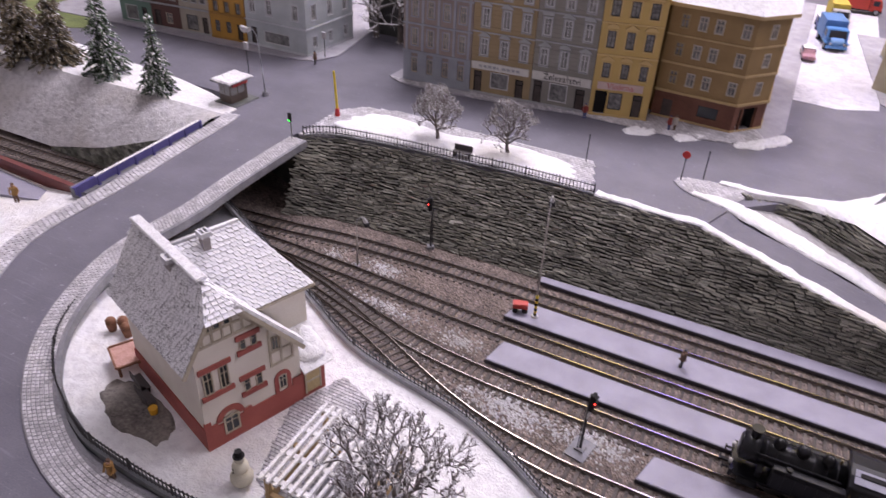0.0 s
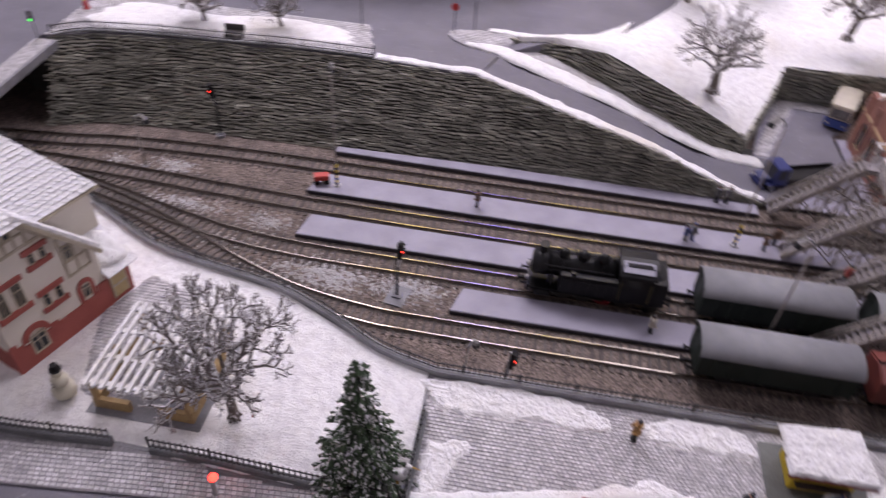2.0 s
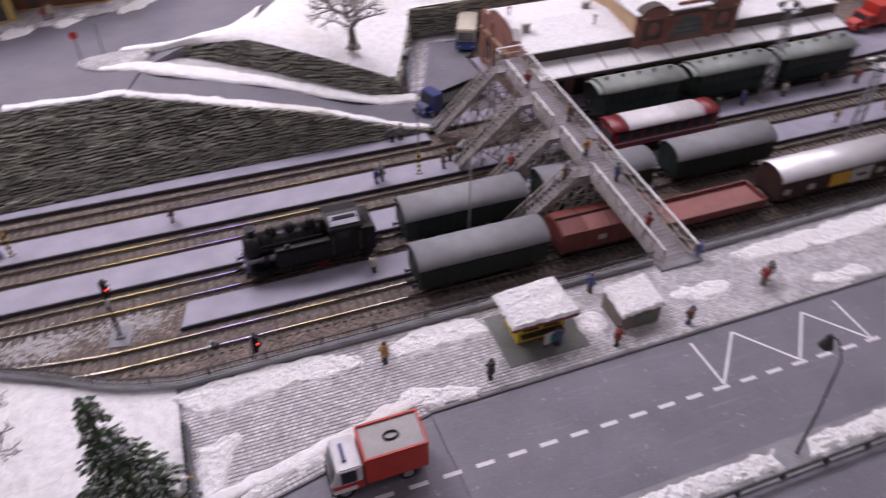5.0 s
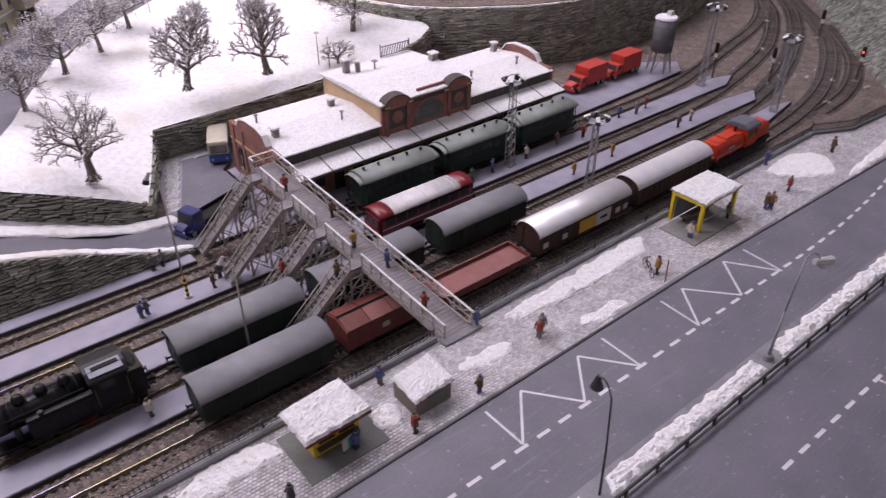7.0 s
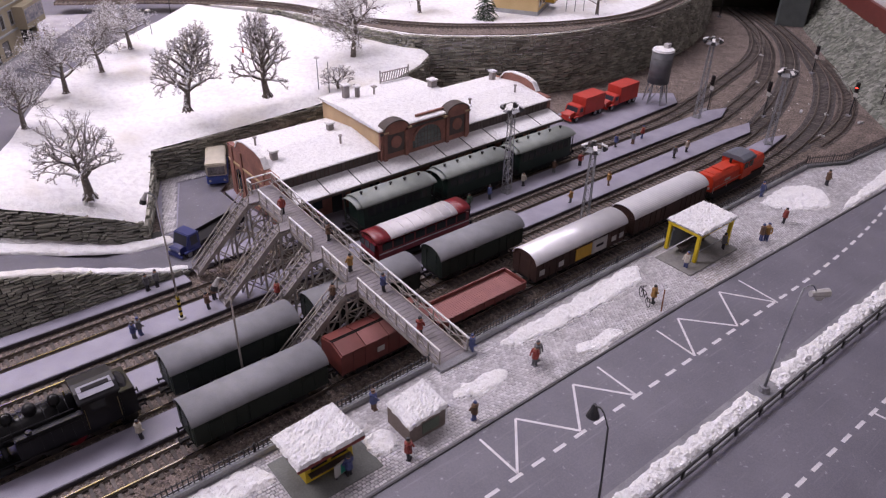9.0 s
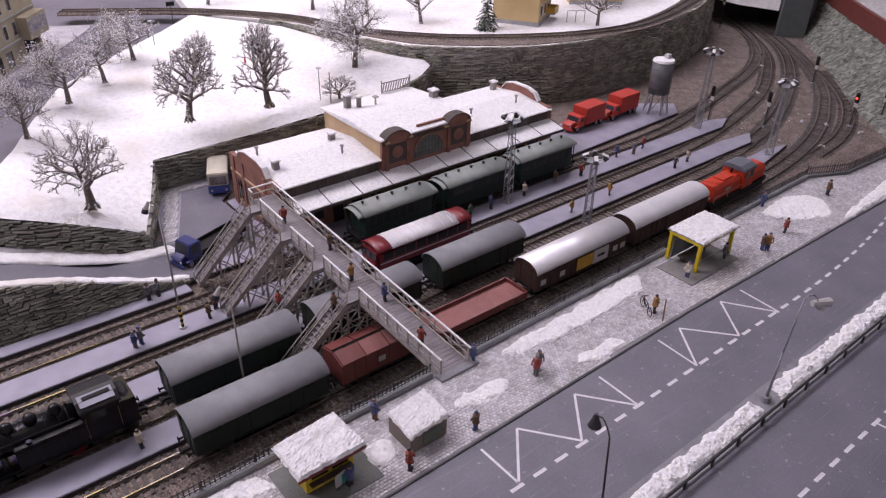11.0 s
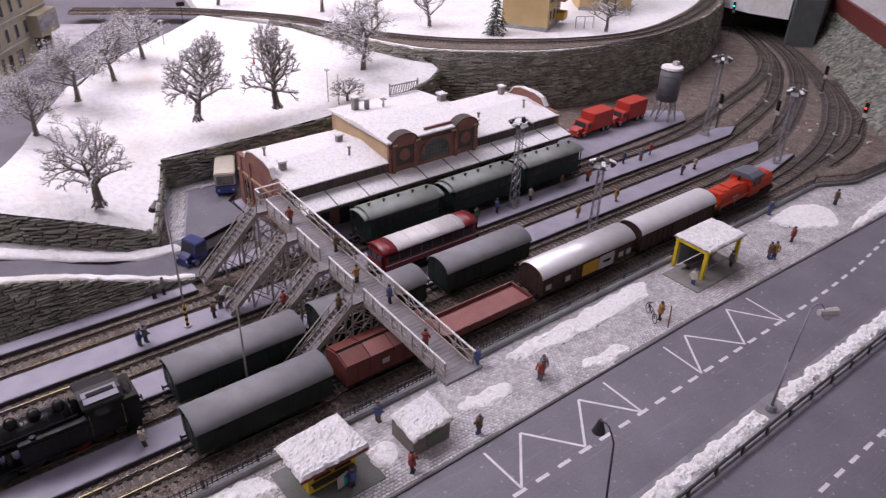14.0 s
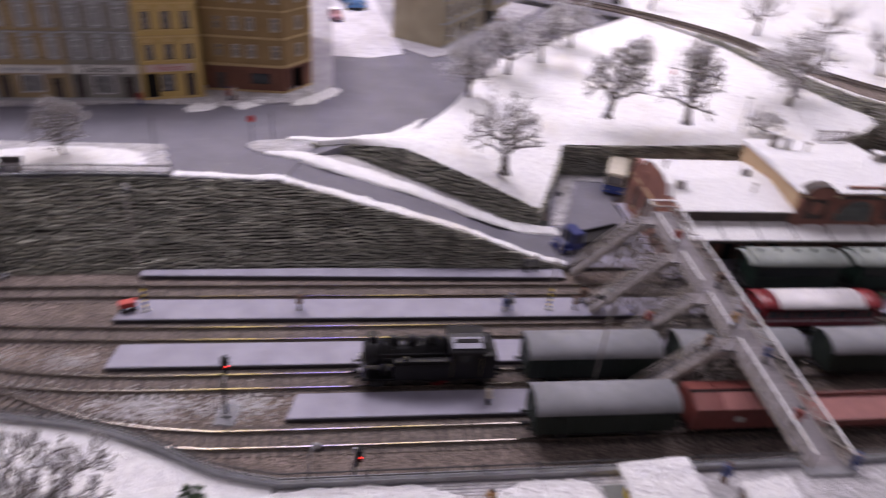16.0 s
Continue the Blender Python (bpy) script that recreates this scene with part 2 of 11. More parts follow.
# ---- mesh tools ----
class Geo:
    """Points and faces of one part, in centimetres."""

    def __init__(self):
        self.v, self.f = [], []

    def add(self, pts, faces):
        n = len(self.v)
        self.v.extend(tuple(p) for p in pts)
        self.f.extend(tuple(n + i for i in f) for f in faces)
        return self

    def box(self, x0, y0, z0, x1, y1, z1):
        return self.add([(x0, y0, z0), (x1, y0, z0), (x1, y1, z0), (x0, y1, z0), (x0, y0, z1), (x1, y0, z1), (x1, y1, z1), (x0, y1, z1)],
                        [(3, 2, 1, 0), (4, 5, 6, 7), (0, 1, 5, 4), (1, 2, 6, 5), (2, 3, 7, 6), (3, 0, 4, 7)])

    def prism(self, pts, z0, z1):
        """An upright block on a plan polygon; z1 may be a list of heights."""
        n = len(pts)
        if sum(pts[i][0] * pts[(i + 1) % n][1] - pts[(i + 1) % n][0] * pts[i][1] for i in range(n)) < 0:
            pts = pts[::-1]
            z1 = z1[::-1] if isinstance(z1, (list, tuple)) else z1
        tops = z1 if isinstance(z1, (list, tuple)) else [z1] * n
        return self.add([(p[0], p[1], z0) for p in pts] + [(p[0], p[1], h) for p, h in zip(pts, tops)],
                        [tuple(range(n - 1, -1, -1)), tuple(range(n, 2 * n))] + [(i, (i + 1) % n, n + (i + 1) % n, n + i) for i in range(n)])

    def along_x(self, prof, x0, x1):
        """A profile of (y, z) points drawn out along x; counter-clockwise seen from +x."""
        n = len(prof)
        return self.add([(x0, y, z) for y, z in prof] + [(x1, y, z) for y, z in prof],
                        [tuple(range(n - 1, -1, -1)), tuple(range(n, 2 * n))] + [(i, (i + 1) % n, n + (i + 1) % n, n + i) for i in range(n)])

    def along_y(self, prof, y0, y1):
        """A profile of (x, z) points drawn out along y; clockwise seen from +y."""
        n = len(prof)
        return self.add([(x, y0, z) for x, z in prof] + [(x, y1, z) for x, z in prof],
                        [tuple(range(n)), tuple(range(2 * n - 1, n - 1, -1))] + [(i, n + i, n + (i + 1) % n, (i + 1) % n) for i in range(n)])

    def cyl(self, p, q, r, r2=None, n=8, cap=True):
        p, q = Vector(p), Vector(q)
        r2 = r if r2 is None else r2
        d = (q - p).normalized()
        a = d.orthogonal().normalized()
        b = d.cross(a)
        ring = [a * math.cos(2 * math.pi * i / n) + b * math.sin(2 * math.pi * i / n) for i in range(n)]
        faces = [(i, (i + 1) % n, n + (i + 1) % n, n + i) for i in range(n)]
        if cap:
            faces += [tuple(range(n - 1, -1, -1)), tuple(range(n, 2 * n))]
        return self.add([p + c * r for c in ring] + [q + c * r2 for c in ring], faces)

    def bar(self, p, q, w, h):
        """A square bar from p to q, w wide and h high."""
        p, q = Vector(p), Vector(q)
        d = (q - p).normalized()
        s = d.cross(Vector((0, 0, 1)))
        s = (s.normalized() if s.length > 1e-4 else Vector((1, 0, 0))) * (w / 2)
        u = s.cross(d).normalized() * (h / 2)
        pts = [e + k * s + l * u for e in (p, q) for k, l in ((-1, -1), (1, -1), (1, 1), (-1, 1))]
        return self.add(pts, [(3, 2, 1, 0), (4, 5, 6, 7), (0, 1, 5, 4), (1, 2, 6, 5), (2, 3, 7, 6), (3, 0, 4, 7)])

    def strip(self, left, right, zl, zr, depth):
        """A band between two plan lines, with thickness."""
        n = len(left)
        top = [(*p[:2], z) for p, z in zip(left, zl)] + [(*p[:2], z) for p, z in zip(right, zr)]
        pts = top + [(x, y, z - depth) for x, y, z in top]
        faces = []
        for i in range(n - 1):
            faces += [(i, n + i, n + i + 1, i + 1), (2 * n + i + 1, 3 * n + i + 1, 3 * n + i, 2 * n + i),
                      (i, i + 1, 2 * n + i + 1, 2 * n + i), (n + i + 1, n + i, 3 * n + i, 3 * n + i + 1)]
        faces += [(0, 2 * n, 3 * n, n), (n - 1, 2 * n - 1, 4 * n - 1, 3 * n - 1)]
        return self.add(pts, faces)

    def sweep(self, line, w, h):
        """One connected bar, w wide and h high, along a bent line."""
        p = [Vector(q) for q in line]
        n = len(p)
        base = len(self.v)
        for i in range(n):
            d = p[min(n - 1, i + 1)] - p[max(0, i - 1)]
            s = Vector((d.y, -d.x, 0)).normalized() * (w / 2)
            self.v += [tuple(p[i] + s * k + Vector((0, 0, l * h / 2))) for k, l in ((-1, -1), (1, -1), (1, 1), (-1, 1))]
        self.f += [(base + i * 4 + j, base + i * 4 + (j + 1) % 4, base + (i + 1) * 4 + (j + 1) % 4, base + (i + 1) * 4 + j) for i in range(n - 1) for j in range(4)]
        self.f += [(base + 3, base + 2, base + 1, base), tuple(base + (n - 1) * 4 + j for j in range(4))]
        return self

    def ball(self, c, rx, ry=None, rz=None, n=10, m=6, low=-90):
        ry, rz = ry or rx, rz or rx
        pts = []
        for j in range(m + 1):
            a = radians(low + (90 - low) * j / m)
            pts += [(c[0] + rx * math.cos(a) * math.cos(2 * math.pi * i / n), c[1] + ry * math.cos(a) * math.sin(2 * math.pi * i / n), c[2] + rz * math.sin(a)) for i in range(n)]
        return self.add(pts, [(j * n + i, j * n + (i + 1) % n, (j + 1) * n + (i + 1) % n, (j + 1) * n + i) for j in range(m) for i in range(n)])

    def mesh(self, name, material, smooth=False, bevel=0.0):
        me = bpy.data.meshes.new(name)
        me.from_pydata([(x * U, y * U, z * U) for x, y, z in self.v], [], self.f)
        bm = bmesh.new()
        bm.from_mesh(me)
        bmesh.ops.remove_doubles(bm, verts=bm.verts, dist=1e-6)
        if len(bm.faces) < 20000:
            bmesh.ops.recalc_face_normals(bm, faces=bm.faces)
        if bevel:
            sharp = [e for e in bm.edges if len(e.link_faces) == 2 and e.calc_face_angle(0) > 0.5]
            bmesh.ops.bevel(bm, geom=sharp, offset=bevel * U, segments=2, affect="EDGES", clamp_overlap=True)
        for f in bm.faces:
            f.smooth = smooth
        bm.to_mesh(me)
        bm.free()
        me.materials.append(material)
        return me


def part(name, geo, material, parent=None, label="", smooth=False, bevel=0.0, m=None):
    ob = new(name, geo.mesh(name, material, smooth, bevel) if isinstance(geo, Geo) else geo)
    if parent:
        ob.parent = parent
    if m:
        ob.matrix_local = m
    if label:
        ob["label"] = label
    return ob


def thing(name, label, category, group="", kind="", m=None):
    ob = new(name)
    ob.empty_display_size = 0.01
    if m:
        ob.matrix_world = m
    return tagged(ob, label, category, group, kind)


def at(x, y, z, rz=0.0, rx=0.0, ry=0.0):
    return pose(x * U, y * U, z * U, rx, ry, rz)


def resample(line, step):
    """Points every step along a line of points (any dimension)."""
    pts = [Vector(p) for p in line]
    out, carry = [pts[0]], 0.0
    for a, b in zip(pts, pts[1:]):
        l = (b - a).length
        d = step - carry
        while d <= l:
            out.append(a.lerp(b, d / l))
            d += step
        carry = l - (d - step)
    return out


def curve_line(line, n=6):
    """A smooth line through the points."""
    p = [Vector(q) for q in line]
    p = [2 * p[0] - p[1]] + p + [2 * p[-1] - p[-2]]
    out = []
    for i in range(1, len(p) - 2):
        for k in range(n):
            s = k / n
            out.append(0.5 * (2 * p[i] + (p[i + 1] - p[i - 1]) * s + (2 * p[i - 1] - 5 * p[i] + 4 * p[i + 1] - p[i + 2]) * s * s
                              + (3 * p[i] - p[i - 1] - 3 * p[i + 1] + p[i + 2]) * s ** 3))
    return out + [p[-2]]


def inside(p, poly):
    x, y = p
    c = False
    for (x0, y0), (x1, y1) in zip(poly, poly[1:] + poly[:1]):
        if (y0 > y) != (y1 > y) and x < (x1 - x0) * (y - y0) / (y1 - y0) + x0:
            c = not c
    return c


def interp(x, xs, ys):
    return float(np.interp(x, xs, ys))

# ---- the large structure ----
RAIL_Z, BED_Z, PLAT_Z, NEAR_Z, STREET_Z, HIGH_Z = 0.0, -0.32, 0.15, 4.85, 7.3, 9.1


def structure(name, geo, material, label, category, smooth=False, bevel=0.0):
    return tagged(part(name, geo, material, None, "", smooth, bevel), label, category, "", "structure")


# the baseboard with its gravel bed
structure("ground", Geo().box(-190, -60, -6, 230, 190, BED_Z), BALLAST, "brown gravel bed of the railway yard", "ground")

# the wall under the street, its foot and its crest, from the road bridge down to the ramp's end
WALL_FOOT = [(-67.31, 18.61, BED_Z), (-63.18, 20.34, BED_Z), (-57.06, 21.08, BED_Z), (-50.56, 21.27, BED_Z), (-44.45, 21.37, BED_Z), (-35.68, 21.52, BED_Z), (-25.27, 21.82, BED_Z), (-15.99, 21.99, BED_Z), (-7.55, 21.87, BED_Z), (-0.25, 21.77, BED_Z), (3.44, 21.75, BED_Z)]
WALL_CREST = [(-67.57, 23.21, 7.26), (-64.01, 24.91, 7.26), (-57.5, 25.88, 7.26), (-50.85, 26.3, 7.26), (-44.63, 26.83, 7.26), (-35.72, 26.95, 7.26), (-25.23, 26.52, 7.22), (-15.9, 24.8, 5.29), (-7.54, 22.95, 3.85), (-0.25, 22.14, 1.32), (3.45, 21.88, 0.30)]


def slate_wall(name, foot, crest, label, seed, pieces=0, near=None, size=1.0, coping=None):
    """A dry slate wall between two lines: a dark core and single stones of uneven length and depth."""
    rnd = random.Random(seed)
    core = Geo()
    n = len(foot)
    back = 1.2
    lean = []
    for i in range(n):
        a, b = Vector(foot[max(0, i - 1)]), Vector(foot[min(n - 1, i + 1)])
        d = (b - a)
        d.z = 0
        lean.append(Vector((d.y, -d.x, 0)).normalized())
    front = [tuple(Vector(p) - lean[i] * 0.32) for i, p in enumerate(foot)] + [tuple(Vector(p) - lean[i] * 0.32) for i, p in enumerate(crest)]
    core.add(front, [(i, i + 1, n + i + 1, n + i) for i in range(n - 1)])
    hidden = [tuple(Vector(p) - lean[i] * back) for i, p in enumerate(foot)] + [tuple(Vector(p) - lean[i] * back - Vector((0, 0, 0.7))) for i, p in enumerate(crest)]
    core.add(hidden, [(i + 1, i, n + i, n + i + 1) for i in range(n - 1)])
    core.add(front[n:] + hidden[n:], [(i, i + 1, n + i + 1, n + i) for i in range(n - 1)])
    core.add([front[0], front[n], hidden[n], hidden[0]], [(0, 1, 2, 3)])
    core.add([front[n - 1], front[-1], hidden[-1], hidden[n - 1]], [(3, 2, 1, 0)])
    wall = structure(name, core, MORTAR, label, "wall")
    lens = [0.0]
    for a, b in zip(foot, foot[1:]):
        lens.append(lens[-1] + (Vector(b) - Vector(a)).length)
    total = lens[-1]

    def place(s, h):
        i = max(0, min(n - 2, int(np.searchsorted(lens, s)) - 1))
        k = (s - lens[i]) / (lens[i + 1] - lens[i])
        f, c = Vector(foot[i]).lerp(Vector(foot[i + 1]), k), Vector(crest[i]).lerp(Vector(crest[i + 1]), k)
        return f, c, lean[i].lerp(lean[i + 1], k)

    unit = [None] * 6
    rest, made = Geo(), 0
    z = 0.0
    top = max((Vector(c) - Vector(f)).length for f, c in zip(foot, crest))
    while z < top:
        high = rnd.uniform(0.20, 0.40) * size
        s = -rnd.uniform(0, 1)
        while s < total:
            long = rnd.choice((0.5, 0.8, 1.1, 1.5, 2.0)) * rnd.uniform(0.8, 1.2) * size
            mid_s = min(total - 0.01, max(0.01, s + long / 2))
            f, c, out = place(mid_s, z)
            up = c - f
            room = up.length
            if z + high * 0.6 < room and s + long < total + 0.3:
                up.normalize()
                along = out.cross(up).normalized()
                outw = up.cross(along).normalized()
                if outw.dot(out) < 0:
                    outw = -outw
                wave_ = 0.34 * noise.noise((mid_s * 0.16, z * 0.5, seed)) + 0.16 * noise.noise((mid_s * 0.6, z * 0.9, seed + 3))
                centre = f + up * min(room - high * 0.4, max(high * 0.4, z + high / 2 + wave_ * min(1.0, z * 0.6, max(0.0, (room - z) * 0.6)) + rnd.uniform(-0.05, 0.05)))
                proud, tilt = rnd.uniform(0.04, 0.28) * size, rnd.uniform(-0.11, 0.11)
                hx, hz = long / 2 - 0.03, high / 2 - 0.022
                a2 = (along + up * tilt).normalized()
                ring = [(-1, -1), (1, -1), (1, 1), (-1, 1)]
                if made < pieces and near(centre):
                    me = unit[made % 6]
                    if me is None:
                        g = Geo().add([(k * 1.0, -2.6, l * 1.0) for k, l in ring] + [(k * (1 - rnd.uniform(0.02, 0.1)), 1, l * (1 - rnd.uniform(0.05, 0.3))) for k, l in ring],
                                      [(4, 5, 6, 7), (0, 1, 5, 4), (1, 2, 6, 5), (2, 3, 7, 6), (3, 0, 4, 7)])
                        me = unit[made % 6] = g.mesh("slate_stone", SLATE_PIECE)
                    u2 = a2.cross(outw)
                    if u2.dot(up) < 0:
                        u2 = -u2
                    m = Matrix((a2 * hx, outw * proud, u2 * hz)).transposed().to_4x4()
                    m.translation = centre * U
                    part("slate_stone", me, None, wall, m=m)
                    made += 1
                else:
                    pts = [centre + a2 * hx * k + up * hz * l - outw * 0.36 for k, l in ring]
                    pts += [centre + outw * proud * rnd.uniform(0.8, 1.2) + a2 * hx * k * rnd.uniform(0.9, 0.99) + up * hz * l * rnd.uniform(0.6, 0.95) for k, l in ring]
                    rest.add(pts, [(4, 5, 6, 7), (0, 1, 5, 4), (1, 2, 6, 5), (2, 3, 7, 6), (3, 0, 4, 7)])
            s += long
        z += high
    tagged(part("slate_stones", rest, SLATE, wall), "", "", "", "stuff")
    return wall


# the street on its embankment
street_edge = [p[:2] for p in WALL_CREST[:7]] + [(-23.5, 31.4), (-19.3, 35.09), (-11.44, 38.3), (-5.52, 47.36), (-1.86, 55.44), (3.78, 65.91), (14.48, 76.28), (25.31, 84.53), (31.89, 91.9)]
structure("street", Geo().prism(street_edge + [(50.6, 117.61), (46.08, 158.83), (-208.03, 196.71), (-200.35, 31.99), (-81.57, 27.85), (-78.67, 23.44)], 5.5, STREET_Z), ASPHALT,
          "grey street square with tracks of trodden snow", "street")
# bank under the street
structure("embankment", Geo().prism([(-200.51, 33.98), (-80.76, 27.95), (-66.77, 22.78), (-55.28, 26.33), (-24.5, 27.34), (-19.37, 35.2), (-4.57, 54.02), (23.1, 89.62), (37.24, 158.93), (-208.1, 196.61)], BED_Z, 5.6), MORTAR, "dark bank under the street", "ground")

# the ramp from the street down to the station yard
RX = [-23.5, -21.5, -14, -6, 1, 4.5, 7.0]
RZ = [7.32, 7.05, 5.05, 3.35, 1.15, 0.45, 0.2]
ramp_out = [(-26.11, 26.9), (-23.93, 26.61), (-15.91, 25.08), (-7.57, 23.07), (-0.26, 22.35), (3.45, 21.98), (6.07, 21.96)]
ramp_in = [(-24.08, 34.2), (-22.43, 34.6), (-16.08, 35.0), (-10.12, 32.9), (-3.94, 31.0), (1.76, 30.1), (6.75, 29.63)]
structure("ramp", Geo().strip(ramp_out, ramp_in, RZ, RZ, 0.5), ASPHALT, "grey asphalt ramp sloping down to the station", "road")
structure("ramp_bank", Geo().strip([(x, y + 0.5) for x, y in ramp_out], [(x, y + 2) for x, y in ramp_in], [z - 0.45 for z in RZ], [z - 0.45 for z in RZ], 4), MORTAR, "dark bank under the ramp", "ground")

# the snowy hill between street, ramp, station and upper line
HILL_FRONT = [(-21.96, 34.67, 7.36), (-18.5, 35.5, 7.35), (-12.6, 34.1, 7.55), (-9.5, 32.8, 6.8), (-5.0, 31.4, 5.4), (-0.5, 30.3, 3.7), (2.4, 30.4, 2.1), (4.58, 35.1, 2.65), (6.5, 39.4, 3.33), (8.26, 43.6, 4.2), (19.76, 43.0, 4.6), (32.1, 42.15, 5.5), (42.67, 42.75, 5.9), (50.0, 45.0, 6.4), (54.2, 48.0, 6.6)]
HILL_BACK = [(-22.29, 35.06, 7.42), (-19.3, 35.75, 7.48), (-14.0, 37.0, 7.52), (-11.46, 38.74, 7.54), (-7.97, 43.5, 7.54), (-5.34, 47.76, 7.54), (-1.58, 55.81, 7.54), (1.2, 61.0, 7.60), (4.03, 66.2, 7.66), (14.57, 76.41, 7.90), (25.07, 84.29, 8.38), (32.48, 89.77, 9.04), (43.3, 76.12, 8.3), (49.6, 57.2, 7.4), (53.0, 50.2, 6.9)]


def hill_mesh(front, back, rows, bulge):
    g = Geo()
    f = resample(front, 0.8)
    fl = np.linspace(0, 1, len(f))
    bl = [0.0]
    for p, q in zip(back, back[1:]):
        bl.append(bl[-1] + 1)
    fk = [0.0]
    for p, q in zip(front, front[1:]):
        fk.append(fk[-1] + (Vector(q) - Vector(p)).length)
    n = len(f)
    for j in range(rows + 1):
        k = j / rows
        for i, p in enumerate(f):
            u = np.interp(fl[i] * fk[-1], fk, bl)
            q = Vector([np.interp(u, bl, [c[a] for c in back]) for a in range(3)])
            r = p.lerp(q, k)
            r.z += bulge * math.sin(math.pi * k) + 0.22 * noise.noise((r.x * 0.22, r.y * 0.22, 3)) * min(1, 4 * k, 4 * (1 - k)) + 0.06 * noise.noise((r.x * 1.1, r.y * 1.1, 7)) + 0.09 * noise.noise((r.x * 0.5, r.y * 0.5, 11)) * min(1, 4 * k, 4 * (1 - k))
            g.v.append(tuple(r))
    g.f = [(j * n + i, j * n + i + 1, (j + 1) * n + i + 1, (j + 1) * n + i) for j in range(rows) for i in range(n - 1)]
    return g


structure("snowy_hill", hill_mesh(HILL_FRONT, HILL_BACK, 60, 0.5), SNOW, "hillside covered in smooth white snow", "hill", True)

# the upper line: a raised terrace behind the station
UP_FOOT = [(52.6, 50.4), (55.2, 47.6), (60.2, 43.5), (65.6, 40.2), (71.0, 37.7), (77.0, 36.3), (86.25, 36), (94.82, 36.27), (103.27, 37.1), (114.12, 39.81), (123.74, 43.7), (133.87, 49.05), (142.55, 56.43)]
UP_CREST = [(x + 0.1, y + 0.7) for x, y in UP_FOOT]
structure("terrace", Geo().prism(UP_CREST + [(119.79, 149.12), (46.95, 155.9), (32.89, 90.1), (43.56, 76.52), (49.7, 57.4)], BED_Z, HIGH_Z), SNOW, "snow-covered terrace above the curved wall", "ground")

# the near side: paved edge, roads, garden
NEAR_EDGE = [(-67.77, 10.7), (-60.18, 6.91), (-52.41, 2.82), (-45.85, -0.69), (-41.16, -1.9), (-38.1, -2.45), (-34.77, -3.24), (-31.05, -4.86), (-27.1, -7.01), (-23.19, -8.08), (12.2, -7.97), (38.89, -7.7), (66.9, -7.44), (71.76, -9.78), (82.48, -10.33), (118.1, -14.11), (241.68, -19.13)]
structure("near_terrace", Geo().prism(NEAR_EDGE + [(243.73, -63.19), (-78.2, -59.68), (-80.1, -18.76), (-68.03, -12.57)], BED_Z, NEAR_Z - 0.12), CONCRETE, "grey terrace above the tracks", "ground")
# garden and snow round the house
GARDEN = [(-65.55, 8.5), (-60.18, 6.59), (-52.53, 2.5), (-45.96, -1.02), (-41.16, -2.23), (-34.77, -3.56), (-27.09, -7.33), (-23.63, -8.3), (-23.42, -17.53), (-35.14, -16.95), (-47.36, -17.3), (-54.1, -16.9), (-58.5, -15.4), (-61.6, -13.7), (-64.9, -10.3), (-67.0, -5.5), (-67.52, 0.84)]
structure("garden", Geo().prism(GARDEN, NEAR_Z - 0.5, NEAR_Z), SNOW, "garden under white snow", "ground")
# the road: along the front and up round the house to the bridge
IN_EDGE = [(-68.11, 27.41), (-68.54, 22.09), (-68.34, 11.78), (-67.94, 5.16), (-68.75, -2.9), (-66.5, -10.85), (-61.7, -16.5), (-55.3, -20.0), (-48.28, -20.71), (-37.16, -19.76), (-21.28, -18.3), (-9.22, -15.47)]
IN_Z = [7.34, 7.32, 7.3, 7.25, 6.7, 5.9, 5.4, 5.05, 4.86, 4.76, 4.76, 4.76]
OUT_EDGE = [(-78.56, 27.75), (-76.41, 22.29), (-75.43, 11.91), (-74.82, 5.24), (-75.01, -5.04), (-71.29, -13.55), (-69.2, -21.99), (-62.34, -31.53), (-52.25, -41.09), (-41.33, -45.41), (-19.77, -47.74), (-7.96, -47.87)]
inl, outl = curve_line([(*p, z) for p, z in zip(IN_EDGE, IN_Z)], 5), curve_line([(*p, z) for p, z in zip(OUT_EDGE, IN_Z)], 5)
structure("bend_road", Geo().strip([p[:2] for p in inl], [p[:2] for p in outl], [p[2] for p in inl], [p[2] for p in outl], 0.9), ASPHALT, "grey asphalt road curving up to the bridge", "road")
structure("front_road", Geo().prism([(-9.27, -15.41), (33.09, -15.11), (69.26, -15.96), (118.37, -19.88), (241.97, -25.42), (243.69, -62.14), (-7.47, -59.4)], NEAR_Z - 0.5, NEAR_Z - 0.09), ASPHALT, "grey asphalt road with white markings", "road")
# paved edge between fence and road
PAVED = [(-23.4, -8.4), (12.22, -8.28), (38.91, -8.02), (67.15, -7.74), (71.9, -10.09), (82.53, -10.64), (118.12, -14.42), (241.69, -19.44), (241.97, -25.32), (118.37, -19.77), (69.25, -15.85), (33.08, -15), (-9.22, -15.3), (-23.18, -18.07)]
structure("pavement", Geo().prism(PAVED, NEAR_Z - 0.6, NEAR_Z - 0.03), JOINT, "snow-dusted pavement of small grey setts", "pavement")

